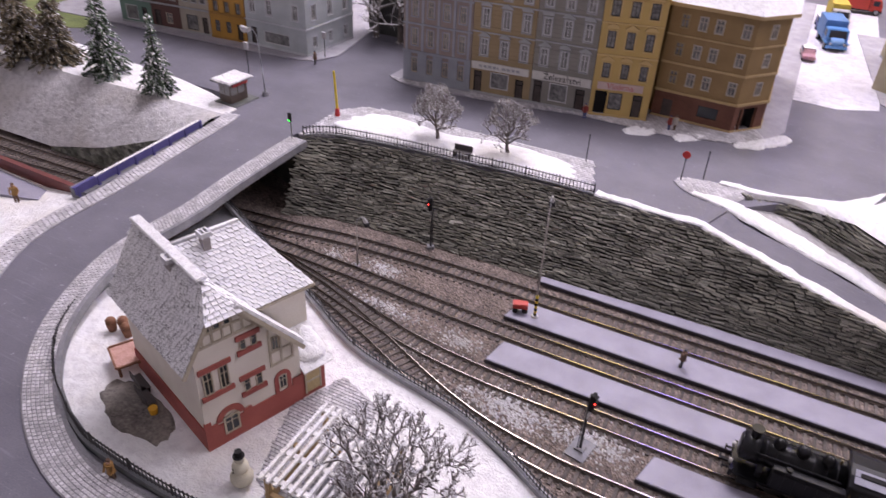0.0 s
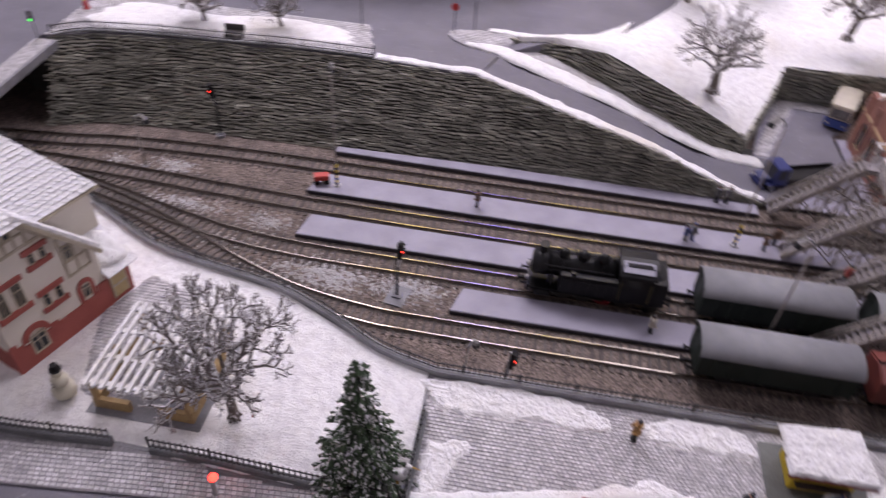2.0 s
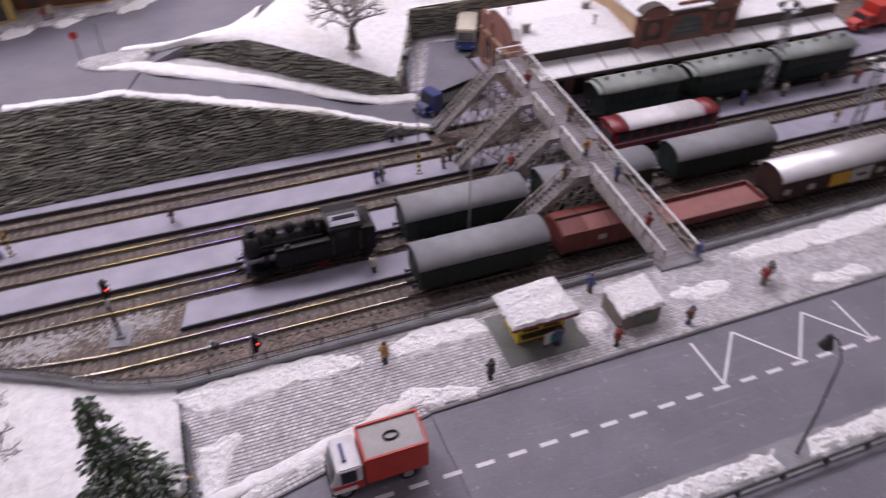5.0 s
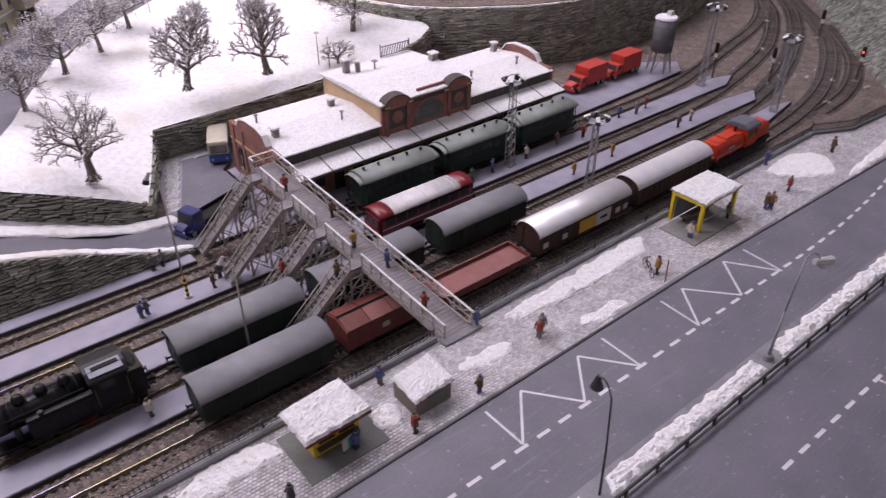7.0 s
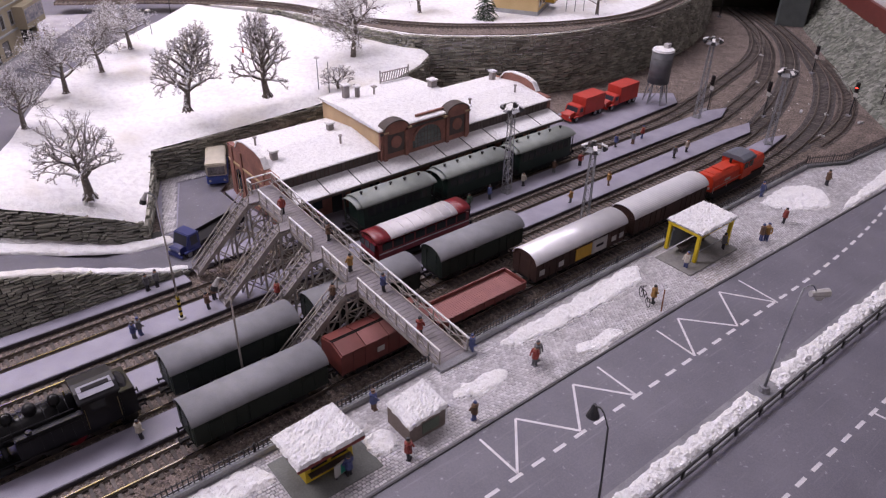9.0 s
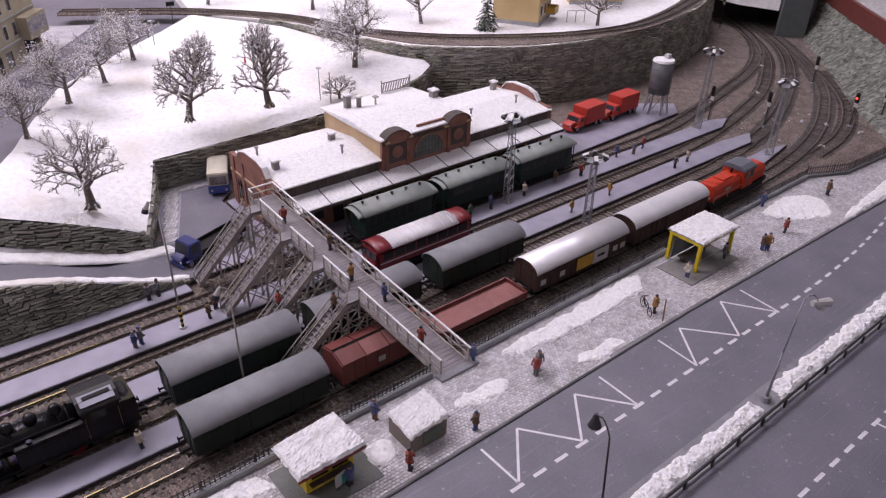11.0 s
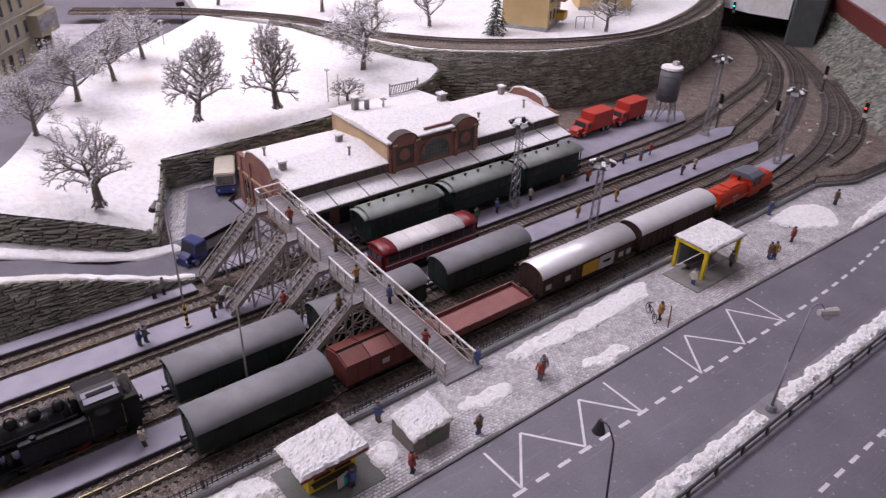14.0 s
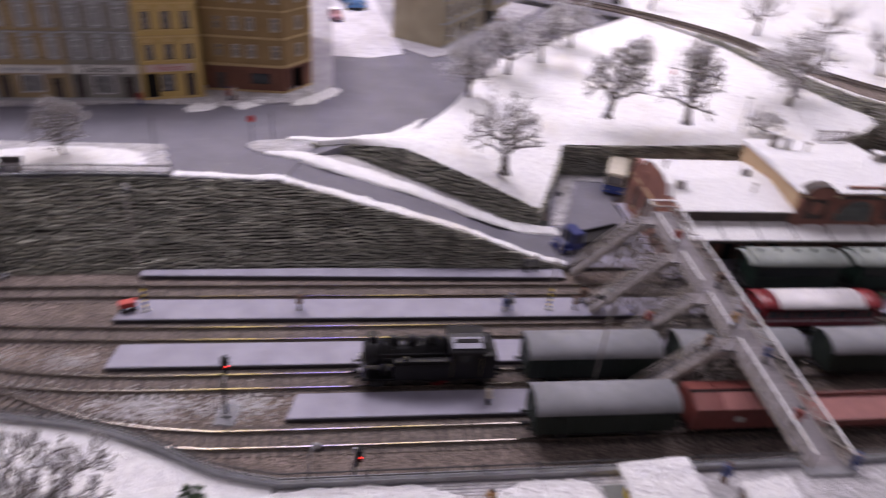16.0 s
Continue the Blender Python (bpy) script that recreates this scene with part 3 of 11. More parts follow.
# platforms
def platform(pts, label):
    g = Geo().prism(pts, BED_Z - 0.05, PLAT_Z)
    top = structure("platform", g, PLATFORM, label, "platform", False, 0.04)
    n = len(pts)
    e = Geo()
    cx, cy = sum(p[0] for p in pts) / n, sum(p[1] for p in pts) / n
    for a, b in zip(pts, pts[1:] + pts[:1]):
        d = Vector((b[0] - a[0], b[1] - a[1], 0)).normalized()
        o = Vector((d.y, -d.x, 0))
        if o.dot(Vector((a[0] - cx, a[1] - cy, 0))) < 0:
            o = -o
        e.bar(Vector((*a, -0.09)) + o * 0.03, Vector((*b, -0.09)) + o * 0.03, 0.06, 0.36)
    part("edging", e, EDGE, top, "dark platform edging")
    return top


platform([(-38.18, 20.61), (2.99, 20.21), (2.92, 21.77), (-22.37, 21.85), (-38.19, 21.49)], "narrow grey platform strip at the foot of the wall")
platform([(-39, 13.95), (84.5, 13.8), (88.6, 15.5), (84.6, 16.7), (40, 16.7), (-37.8, 16.8), (-38.6, 15.8)], "long grey island platform dusted with snow")
platform([(-38.1, 7.8), (82.6, 7.8), (85.8, 9.9), (79.4, 10.65), (-37.6, 10.65)], "long grey island platform dusted with snow")
platform([(-23.6, 1.75), (14.4, 1.75), (14.4, 4.4), (-22.9, 4.4)], "grey platform between two tracks")
platform([(76.28, 2.37), (86.06, 4.1), (81.95, 5.18), (74, 4.87)], "short grey slab at a mast's foot")
platform([(13.49, 20.11), (50.46, 20.03), (84.04, 21.6), (87.11, 24.58), (80.23, 29.43), (61.58, 29.6), (57.07, 35.41), (13.68, 35.95)], "wide grey station platform")
platform([(5.22, 22.06), (13.6, 22.01), (13.23, 36.43), (11.14, 45.18), (6.97, 42.35), (3.64, 29.26)], "grey station yard")

structure("station_yard", Geo().prism([(6.3, 24.2), (13.2, 24.2), (13.2, 36.3), (15.0, 38), (14.8, 41.0), (10.2, 41.3), (5.6, 30.4)], PLAT_Z - 0.1, PLAT_Z + 0.02), ASPHALT, "grey asphalt yard before the station gable", "yard")

structure("yard_footway", Geo().prism([(4.0, 30.4), (5.4, 30.2), (10.0, 41.4), (15.0, 41.1), (15.0, 43.1), (8.7, 43.3)], BED_Z, PLAT_Z + 0.05), JOINT, "strip of pale setts along the yard wall", "pavement")

# tracks
SLEEPER_MESH = Geo().box(-0.13, -1.5, -0.33, 0.13, 1.5, -0.2).mesh("sleeper", SLEEPER)
RAIL_PROFILE = [(-0.16, -0.20), (0.16, -0.20), (0.16, -0.17), (0.035, -0.14), (0.035, -0.06), (0.055, -0.05), (0.055, 0.0), (-0.055, 0.0), (-0.055, -0.05), (-0.035, -0.06), (-0.035, -0.14), (-0.16, -0.17)]


def track(line, label, z=0.0, step=0.72, material=None, ties=True):
    pts = [Vector((*p[:2], z)) for p in line]
    ob = thing("railway_track", label, "railway track", "tracks", "structure")
    n = len(pts)
    nor = []
    for i in range(n):
        d = (pts[min(n - 1, i + 1)] - pts[max(0, i - 1)]).normalized()
        nor.append(Vector((-d.y, d.x, 0)))
    for side in (0.825, -0.825):
        g = Geo()
        k = len(RAIL_PROFILE)
        for p, o in zip(pts, nor):
            g.v += [tuple(p + o * (side + y) + Vector((0, 0, h))) for y, h in RAIL_PROFILE]
        g.f = [(i * k + j, i * k + (j + 1) % k, (i + 1) * k + (j + 1) % k, (i + 1) * k + j) for i in range(n - 1) for j in range(k)]
        g.f += [tuple(range(k)), tuple(range((n - 1) * k, n * k))]
        rail_ob = part("rail", g, RAIL_RUST, ob)
        rail_ob.data.materials.append(material or RAIL)
        for face in rail_ob.data.polygons:
            if face.normal.z > 0.9 and face.center.z > (z - 0.03) * U:
                face.material_index = 1
    spots = resample(pts, step)
    for i, p in enumerate(spots):
        q = spots[min(i + 1, len(spots) - 1)]
        o = spots[max(i - 1, 0)]
        d = q - o
        part("sleeper", SLEEPER_MESH, None, ob, m=at(p.x, p.y, p.z, math.degrees(math.atan2(d.y, d.x))))
    return ob


T1 = curve_line([(-162, 14.9), (-130, 14.3), (-108, 14.2), (-84, 14.9), (-66.6, 16.3), (-59.5, 17.4), (-52, 18.0), (-44, 18.27), (-33, 18.3), (0, 18.3), (60, 18.3), (76.5, 18.7), (88, 20.8), (103, 24.4), (112.5, 26.8), (121.3, 30.2), (130.6, 35.6), (139.4, 43.1), (148.2, 54.5)], 5)
T2 = curve_line([(-162, 10.7), (-130, 10.3), (-108, 10.8), (-84, 12.2), (-66.7, 13.1), (-55.2, 12.95), (-46, 12.5), (-33, 12.15), (0, 12.15), (60, 12.15), (75, 12.6), (86.8, 14.5), (98.2, 17.3), (106.5, 20), (116.3, 24.8), (125, 30), (132.3, 36), (140, 44), (149, 54.5)], 5)
T3 = curve_line([(-66.7, 12.2), (-57.5, 10.2), (-49.6, 8.1), (-44, 6.85), (-37.3, 6.2), (-29, 6.1), (0, 6.1), (60, 6.1), (73.8, 6.7), (85.5, 8.6), (97.5, 12.0), (108, 16.2), (117.5, 20.8), (126.5, 26.2), (134.8, 32.6), (142.5, 41), (150, 51)], 5)
T4 = curve_line([(-64.4, 11.4), (-55.2, 8.9), (-48.5, 6.3), (-41.7, 3.2), (-36.1, 1.2), (-30.6, 0.25), (-25.1, 0.0), (0, 0.0), (60, 0.0), (73.5, 0.35), (83, 1.35), (92.3, 3.3), (102, 6.7), (114.8, 13.1), (124.8, 20.6), (134.5, 29.6), (142.4, 38), (150, 48)], 5)
T5 = curve_line([(86.52, -0.13), (94.34, 0.71), (101.93, 2.82), (109.29, 6.11), (114.62, 9.45), (120.66, 14.1), (126.47, 19.55)], 5)
for line in (T1, T2, T3, T4, T5):
    track(line, "steel rails on brown wooden sleepers")
# oily dark gravel under the two outer tracks of the curve
BALLAST_DARK = mat("oily_ballast", (0.095, 0.085, 0.085), (0.05, 0.045, 0.045), 0.85, grain=1400, stain=45, bump=0.5, cell=620)
for line in (T3, T4):
    bed = [Vector((*p[:2], 0)) for p in line if p[0] > 82]
    side_ = [Vector((-(b_ - a_).y, (b_ - a_).x, 0)).normalized() for a_, b_ in zip(bed, bed[1:] + [2 * bed[-1] - bed[-2]])]
    hz_ = [BED_Z + 0.02 + (0.03 if line is T4 else 0)] * len(bed)
    structure("track_bed", Geo().strip([p + o * 1.75 for p, o in zip(bed, side_)], [p - o * 1.75 for p, o in zip(bed, side_)], hz_, hz_, 0.1), BALLAST_DARK, "dark oily gravel under the curved track", "ground")
UP_LINE = curve_line([(14.4, 103.69), (32.6, 92.2), (45.0, 78.4), (49.9, 65.0), (54.5, 57.7), (60.2, 51.5), (66.4, 47.0), (75.5, 41.9), (85.6, 38.7), (94.53, 38.32), (106.06, 40.62), (120.43, 45.52), (131.44, 51.59), (141.35, 61.26)], 5)
track(UP_LINE, "curved steel rails of the upper line", HIGH_Z + 0.45)
ug = Geo()
un = [Vector((*p[:2], 0)) for p in UP_LINE]
ul, ur = [], []
for i, p in enumerate(un):
    d = (un[min(len(un) - 1, i + 1)] - un[max(0, i - 1)]).normalized()
    ul.append(p + Vector((-d.y, d.x, 0)) * 2.0)
    ur.append(p - Vector((-d.y, d.x, 0)) * (2.0 + 2.5 * max(0.0, min(1.0, (p.x - 51) / 6, (86 - p.x) / 16))))
structure("upper_ballast", ug.strip(ul, ur, [HIGH_Z + 0.14] * len(un), [HIGH_Z + 0.14] * len(un), 0.3), BALLAST, "grey-brown gravel bed of the upper line", "ground")

# the rocky slope by the tunnel
slope_low = [(73.9, -13.91), (87.55, -9.15), (100.79, -3.68), (112.07, 7.1), (123.25, 15.73), (134.13, 24.23), (144.68, 32.98), (157.85, 40.08)]
slope_top = [(93.0, -25.2), (101.5, -17.3), (111.0, -8.4), (119.5, -0.3), (131.9, 11.6), (142.0, 21.1), (152.0, 30.8), (165.0, 43.2)]
ROCK = mat("mossy_rock", (0.21, 0.215, 0.19), (0.085, 0.097, 0.072), 0.85, grain=500, stain=40, bump=0.6, cell=170, relief=0.003)
sg = Geo()
for j in range(13):
    for i in range(60):
        u = i / 59 * 7
        a, b = int(min(6, u)), u - int(min(6, u))
        lo = Vector(slope_low[a]).lerp(Vector(slope_low[a + 1]), b)
        hi = Vector(slope_top[a]).lerp(Vector(slope_top[a + 1]), b)
        p = lo.lerp(hi, j / 12)
        edge = min(1, j / 2)
        sg.v.append((p.x + edge * noise.noise((i * 0.5, j * 0.5, 1)), p.y + edge * noise.noise((i * 0.5, j * 0.5, 5)), BED_Z - 0.1 + 6.0 * (j / 12) ** 0.9 + edge * 0.45 * noise.noise((i * 0.7, j * 0.7, 9))))
sg.f = [(j * 60 + i, j * 60 + i + 1, (j + 1) * 60 + i + 1, (j + 1) * 60 + i) for j in range(12) for i in range(59)]
structure("rock_slope", sg, ROCK, "mossy grey rock slope beside the curved tracks", "slope", True)

# the bank left of the bridge
BANK_TOP = [(-200.7, 26), (-153.9, 24.4), (-115.2, 22.6), (-101, 22.4), (-93.3, 22.8), (-87, 22.9), (-82, 22.9), (-78.3, 22.9)]
BANK_FOOT = [(-199.8, 16.4, 0.4), (-140.8, 16.2, 0.4), (-115.9, 16.0, 0.4), (-101.2, 16.1, 0.3), (-93.3, 16.4, 2.0), (-86.6, 16.8, 3.9), (-81.2, 17.3, 6.2), (-78.3, 17.5, 6.9)]
structure("left_bank", hill_mesh(BANK_FOOT, [(x, y, 7.36) for x, y in BANK_TOP], 14, 0.5), SNOW_DIRTY, "grey snowy bank beside the cutting", "slope", True)
structure("bank_top", Geo().prism(BANK_TOP + [(-78.3, 24.9), (-84, 27.0), (-90.6, 28.5), (-101, 29.6), (-115.2, 31.4), (-153.9, 36), (-200.7, 38.1)], 6.4, 7.37), SNOW, "flat snowy ground above the bank", "ground")
structure("cutting_wall", Geo().prism([(-101.4, 16.1), (-93.3, 16.3), (-86.6, 16.7), (-81.2, 17.2), (-78.3, 17.4), (-78.3, 23.5), (-95, 24)], BED_Z, [0.1, 1.85, 3.75, 6.0, 6.7, 6.2, 2.4]), ROCK, "dark rock face of the cutting by the bridge", "wall")
LAWN = mat("moss_green_lawn", (0.20, 0.24, 0.085), (0.10, 0.13, 0.05), 0.9, grain=700, stain=40, bump=0.4)
structure("lawn", Geo().prism([(-116.2, 36.5), (-121, 33.2), (-140, 36), (-165, 50), (-140, 66), (-120, 60), (-118, 41)], STREET_Z - 0.1, STREET_Z + 0.05), LAWN, "moss-green lawn beyond the spruces", "ground")
structure("left_terrace", Geo().prism([(-78.27, -0.81), (-78.55, 3.75), (-84.62, 3.35), (-108.03, 5.25), (-199.27, 6.67), (-196.23, -58.38), (-77.12, -59.68), (-70.29, -22.01), (-74.9, -8.11)], BED_Z, [6.3, 6.2, 5.3, 5.0, 5.0, 4.8, 4.8, 5.2, 6.2]), SNOW, "snowy ground by the cutting", "ground")
structure("loading_bank", Geo().prism([(-83.5, 2.9), (-110, 4.9), (-110, 0.5), (-88, -0.2), (-82.5, 1.2)], 4.8, [5.52, 5.1, 5.1, 5.5, 5.6]), PLATFORM, "grey loading bank at the cutting's edge", "platform")

# ---- the hall round the table ----
HALL = mat("hall_wall_paint", (0.55, 0.53, 0.52), (0.48, 0.46, 0.45), 0.8, grain=60, stain=3, bump=0.02)
HALL_DARK = mat("hall_floor_lino", (0.22, 0.21, 0.21), (0.16, 0.15, 0.15), 0.6, grain=80, stain=4, bump=0.02)
structure("hall_floor", Geo().box(-216, -120, -66, 256, 214, -60), HALL_DARK, "dark grey floor of the exhibition hall", "floor")
structure("ceiling", Geo().box(-216, -120, 170, 256, 214, 176), HALL, "plain pale ceiling of the exhibition hall", "ceiling")
structure("wall_north", Geo().box(-216, 214, -66, 256, 220, 176), HALL, "plain pale hall wall", "wall")
structure("wall_south", Geo().box(-216, -126, -66, 256, -120, 176), HALL, "plain pale hall wall", "wall")
structure("wall_east", Geo().box(256, -126, -66, 262, 220, 176), HALL, "plain pale hall wall", "wall")
structure("wall_west", Geo().box(-222, -126, -66, -216, 220, 176), HALL, "plain pale hall wall", "wall")
structure("table_frame", Geo().box(-188, -58, -60, 228, 188, -6.1), HALL_DARK, "dark boxed frame under the baseboard", "table")

# ---- rolling stock ----
def paint(name, c, rough=0.45, **k):
    return mat(name, c, tuple(v * 0.75 for v in c), rough, grain=1600, stain=90, bump=0.04, **k)


GREEN_DARK = paint("dark_green_body", (0.020, 0.028, 0.023))
GREEN_COACH = paint("bottle_green_coach", (0.015, 0.03, 0.023))
BROWN_BODY = paint("dark_brown_body", (0.060, 0.035, 0.030))
RED_BROWN = paint("red_brown_wagon", (0.17, 0.045, 0.038))
PINK_BED = paint("faded_red_bed", (0.30, 0.125, 0.115), 0.7)
GREY_ROOF = paint("grey_wagon_roof", (0.245, 0.25, 0.27), 0.68)
SILVER_ROOF = mat("silver_roof", (0.74, 0.74, 0.76), (0.62, 0.62, 0.65), 0.42, 0.4, grain=1500, stain=60, bump=0.03)
PALE_GREEN_ROOF = paint("pale_grey_green_roof", (0.25, 0.28, 0.26), 0.55)
FRAME_BLACK = paint("black_underframe", (0.018, 0.017, 0.018), 0.7)
WHEEL_STEEL = mat("dark_wheel", (0.06, 0.055, 0.05), None, 0.5, 0.5)
ORANGE = paint("bright_orange_red", (0.58, 0.046, 0.016), 0.4)
GREY_CAB = paint("blue_grey_cab_roof", (0.125, 0.135, 0.165), 0.5)
LOCO_BLACK = paint("black_locomotive", (0.008, 0.008, 0.009), 0.28)
LOCO_GREY = paint("dusty_dark_grey", (0.018, 0.018, 0.021), 0.35)
CAB_ROOF = paint("light_grey_cab_roof", (0.33, 0.33, 0.40), 0.5)
RED_CAR = paint("carmine_red", (0.19, 0.011, 0.018), 0.35)
CREAM_ROOF = paint("pale_silver_roof", (0.68, 0.66, 0.68), 0.45)
WINDOW = mat("dark_window_glass", (0.03, 0.035, 0.04), None, 0.08, bump=0)
YELLOW_PAINT = paint("yellow_paint", (0.70, 0.42, 0.06), 0.5)
WHITE_PANEL = paint("off_white_panel", (0.50, 0.49, 0.48), 0.55)
BRASS = mat("dull_brass", (0.30, 0.24, 0.12), None, 0.35, 0.8)


for dull in (LOCO_BLACK, LOCO_GREY, GREEN_DARK, GREEN_COACH, FRAME_BLACK, BROWN_BODY):
    dull.node_tree.nodes["Principled BSDF"].inputs["Specular IOR Level"].default_value = 0.25


def arc(hw, z0, z1, n=14, wave=0.0):
    out = []
    for i in range(n + 1):
        a = math.pi * (1 - i / n)
        k = 1 + (wave if i % 2 else 0)
        out.append((hw * math.cos(a) * k, z0 + (z1 - z0) * math.sin(a) * k))
    return out


def roof_shell(x0, x1, hw, z0, z1, n=16, wave=0.0, thick=0.07):
    outer = arc(hw, z0, z1, n, wave)
    inner = [(y * 0.965, z - thick) for y, z in reversed(outer)]
    return Geo().along_x([(-y, z) for y, z in (outer + inner)], x0, x1)


WHEEL_GEO = Geo().cyl((0, -0.09, 0), (0, 0.09, 0), 0.52, n=18).cyl((0, 0.09, 0), (0, 0.13, 0), 0.60, n=18)
WHEEL_MESH = WHEEL_GEO.mesh("wheel", WHEEL_STEEL, False)
BUFFER_MESH = Geo().cyl((0, 0, 0), (0.42, 0, 0), 0.09, n=8).cyl((0.42, 0, 0), (0.5, 0, 0), 0.22, n=12).mesh("buffer", FRAME_BLACK)


def running_gear(ob, half, axles, z=0.52, hw=0.85):
    for x in axles:
        for y, r in ((-hw, 180), (hw, 0)):
            part("wheel", WHEEL_MESH, None, ob, m=at(x, y, z, r))
    for x, r in ((half, 0), (-half, 180)):
        for y in (-0.95, 0.95):
            part("buffer", BUFFER_MESH, None, ob, m=at(x, y, 1.12, r))
        g = Geo().box(0, -0.12, -0.1, 0.75, 0.12, 0.1).box(0.6, -0.3, -0.06, 0.75, 0.3, 0.2)
        part("coupling", g, FRAME_BLACK, ob, m=at(x, 0, 0.8, r))


def underframe(ob, half, axles):
    g = Geo().box(-half, -1.35, 0.92, half, 1.35, 1.18)
    for x in axles:
        for y in (-1.2, 1.2):
            g.box(x - 0.55, y - 0.09, 0.4, x + 0.55, y + 0.09, 0.95)
    g.box(-half * 0.35, -1.1, 0.55, half * 0.35, -0.95, 0.95).box(-half * 0.35, 0.95, 0.55, half * 0.35, 1.1, 0.95)
    part("underframe", g, FRAME_BLACK, ob)


def vans_sides(ob, half, hw, z0, z1, boards, material, slats=True):
    """Upright boards, posts, a sliding door and end slats."""
    for s in (-1, 1):
        y = s * hw
        for k in range(boards + 1):
            x = -half + 0.05 + (2 * half - 0.1) * k / boards
            part("side_post", Geo().box(x - 0.05, min(y, y + s * 0.07), z0, x + 0.05, max(y, y + s * 0.07), z1), material, ob)
        d = Geo().box(-1.25, min(y, y + s * 0.1), z0 + 0.05, 1.25, max(y, y + s * 0.1), z1 - 0.1)
        door = part("sliding_door", d, material, ob, bevel=0.03)
        part("door_rail", Geo().box(-2.6, y - 0.1 if s < 0 else y, z0 - 0.06, 2.6, y if s < 0 else y + 0.1, z0 + 0.02), FRAME_BLACK, ob)
        for x in (-half * 0.72, half * 0.72):
            part("vent_flap", Geo().box(x - 0.45, min(y, y + s * 0.08), z1 - 0.75, x + 0.45, max(y, y + s * 0.08), z1 - 0.3), material, ob, bevel=0.02)
    if slats:
        for s in (-1, 1):
            for k in range(7):
                z = z0 + 0.15 + k * (z1 - z0 - 0.1) / 7
                part("end_slat", Geo().box(s * half - 0.06, -hw + 0.12, z, s * half + 0.07, hw - 0.12, z + 0.17), material, ob)
            for y in (-0.75, 0.75):
                part("end_post", Geo().box(s * half - 0.1, y - 0.07, z0 - 0.1, s * half + 0.12, y + 0.07, z1 + 0.35), material, ob)


def goods_van(label, x0, x1, y, body, roof, wave=0.0, ribs=16, yaw=0.0, top=(3.15, 4.12), boards=10, group="goods wagons"):
    half = (x1 - x0) / 2
    ob = thing("goods_van", label, "railway wagon", group, m=at((x0 + x1) / 2, y, 0, yaw))
    axles = (-half * 0.58, half * 0.58)
    z0, (z1, za) = 1.15, top
    prof = [(-1.55, z0), (1.55, z0)] + [(a, b) for a, b in reversed(arc(1.55, z1, za - 0.08, 12))]
    part("body", Geo().along_x(prof, -half, half), body, ob)
    part("roof", roof_shell(-half - 0.14, half + 0.14, 1.68, z1 - 0.02, za, ribs, wave), roof, ob, "arched " + roof.name.replace("_", " "), smooth=wave == 0)
    underframe(ob, half, axles)
    running_gear(ob, half, axles)
    vans_sides(ob, half, 1.55, z0 + 0.03, z1 - 0.05, boards, body)
    return ob


goods_van("dark green goods van with a plain grey arched roof", -5.3, 5.6, 0, GREEN_DARK, GREY_ROOF)
for a, b in ((-4.5, 6.5), (8.4, 19.4), (22.0, 32.9)):
    goods_van("dark green goods van with a plain grey arched roof", a, b, 6.1, GREEN_DARK, GREY_ROOF)
silver = goods_van("dark brown van with a shiny silver roof and yellow vent", 28.8, 42.2, 0, BROWN_BODY, SILVER_ROOF, boards=14)
part("side_panel", Geo().box(1.3, -1.72, 1.35, 3.6, -1.62, 2.9), WHITE_PANEL, silver, "off-white advertising panel", bevel=0.02)
part("panel_writing", Geo().box(1.9, -1.745, 2.0, 3.0, -1.72, 2.3), FRAME_BLACK, silver)
for k in range(7):
    part("vent_slat", Geo().box(-1.15, -1.76, 1.5 + 0.2 * k, 1.15, -1.64, 1.63 + 0.2 * k), YELLOW_PAINT, silver, "yellow slat")
for x in (-5.9, -3.2, 4.8, 6.0):
    part("label_plate", Geo().box(x - 0.35, -1.66, 1.7, x + 0.35, -1.62, 2.3), WHITE_PANEL, silver)
goods_van("dark brown van with a ribbed silver roof", 43.6, 56.8, 0, BROWN_BODY, SILVER_ROOF, 0.030, 44, boards=14)


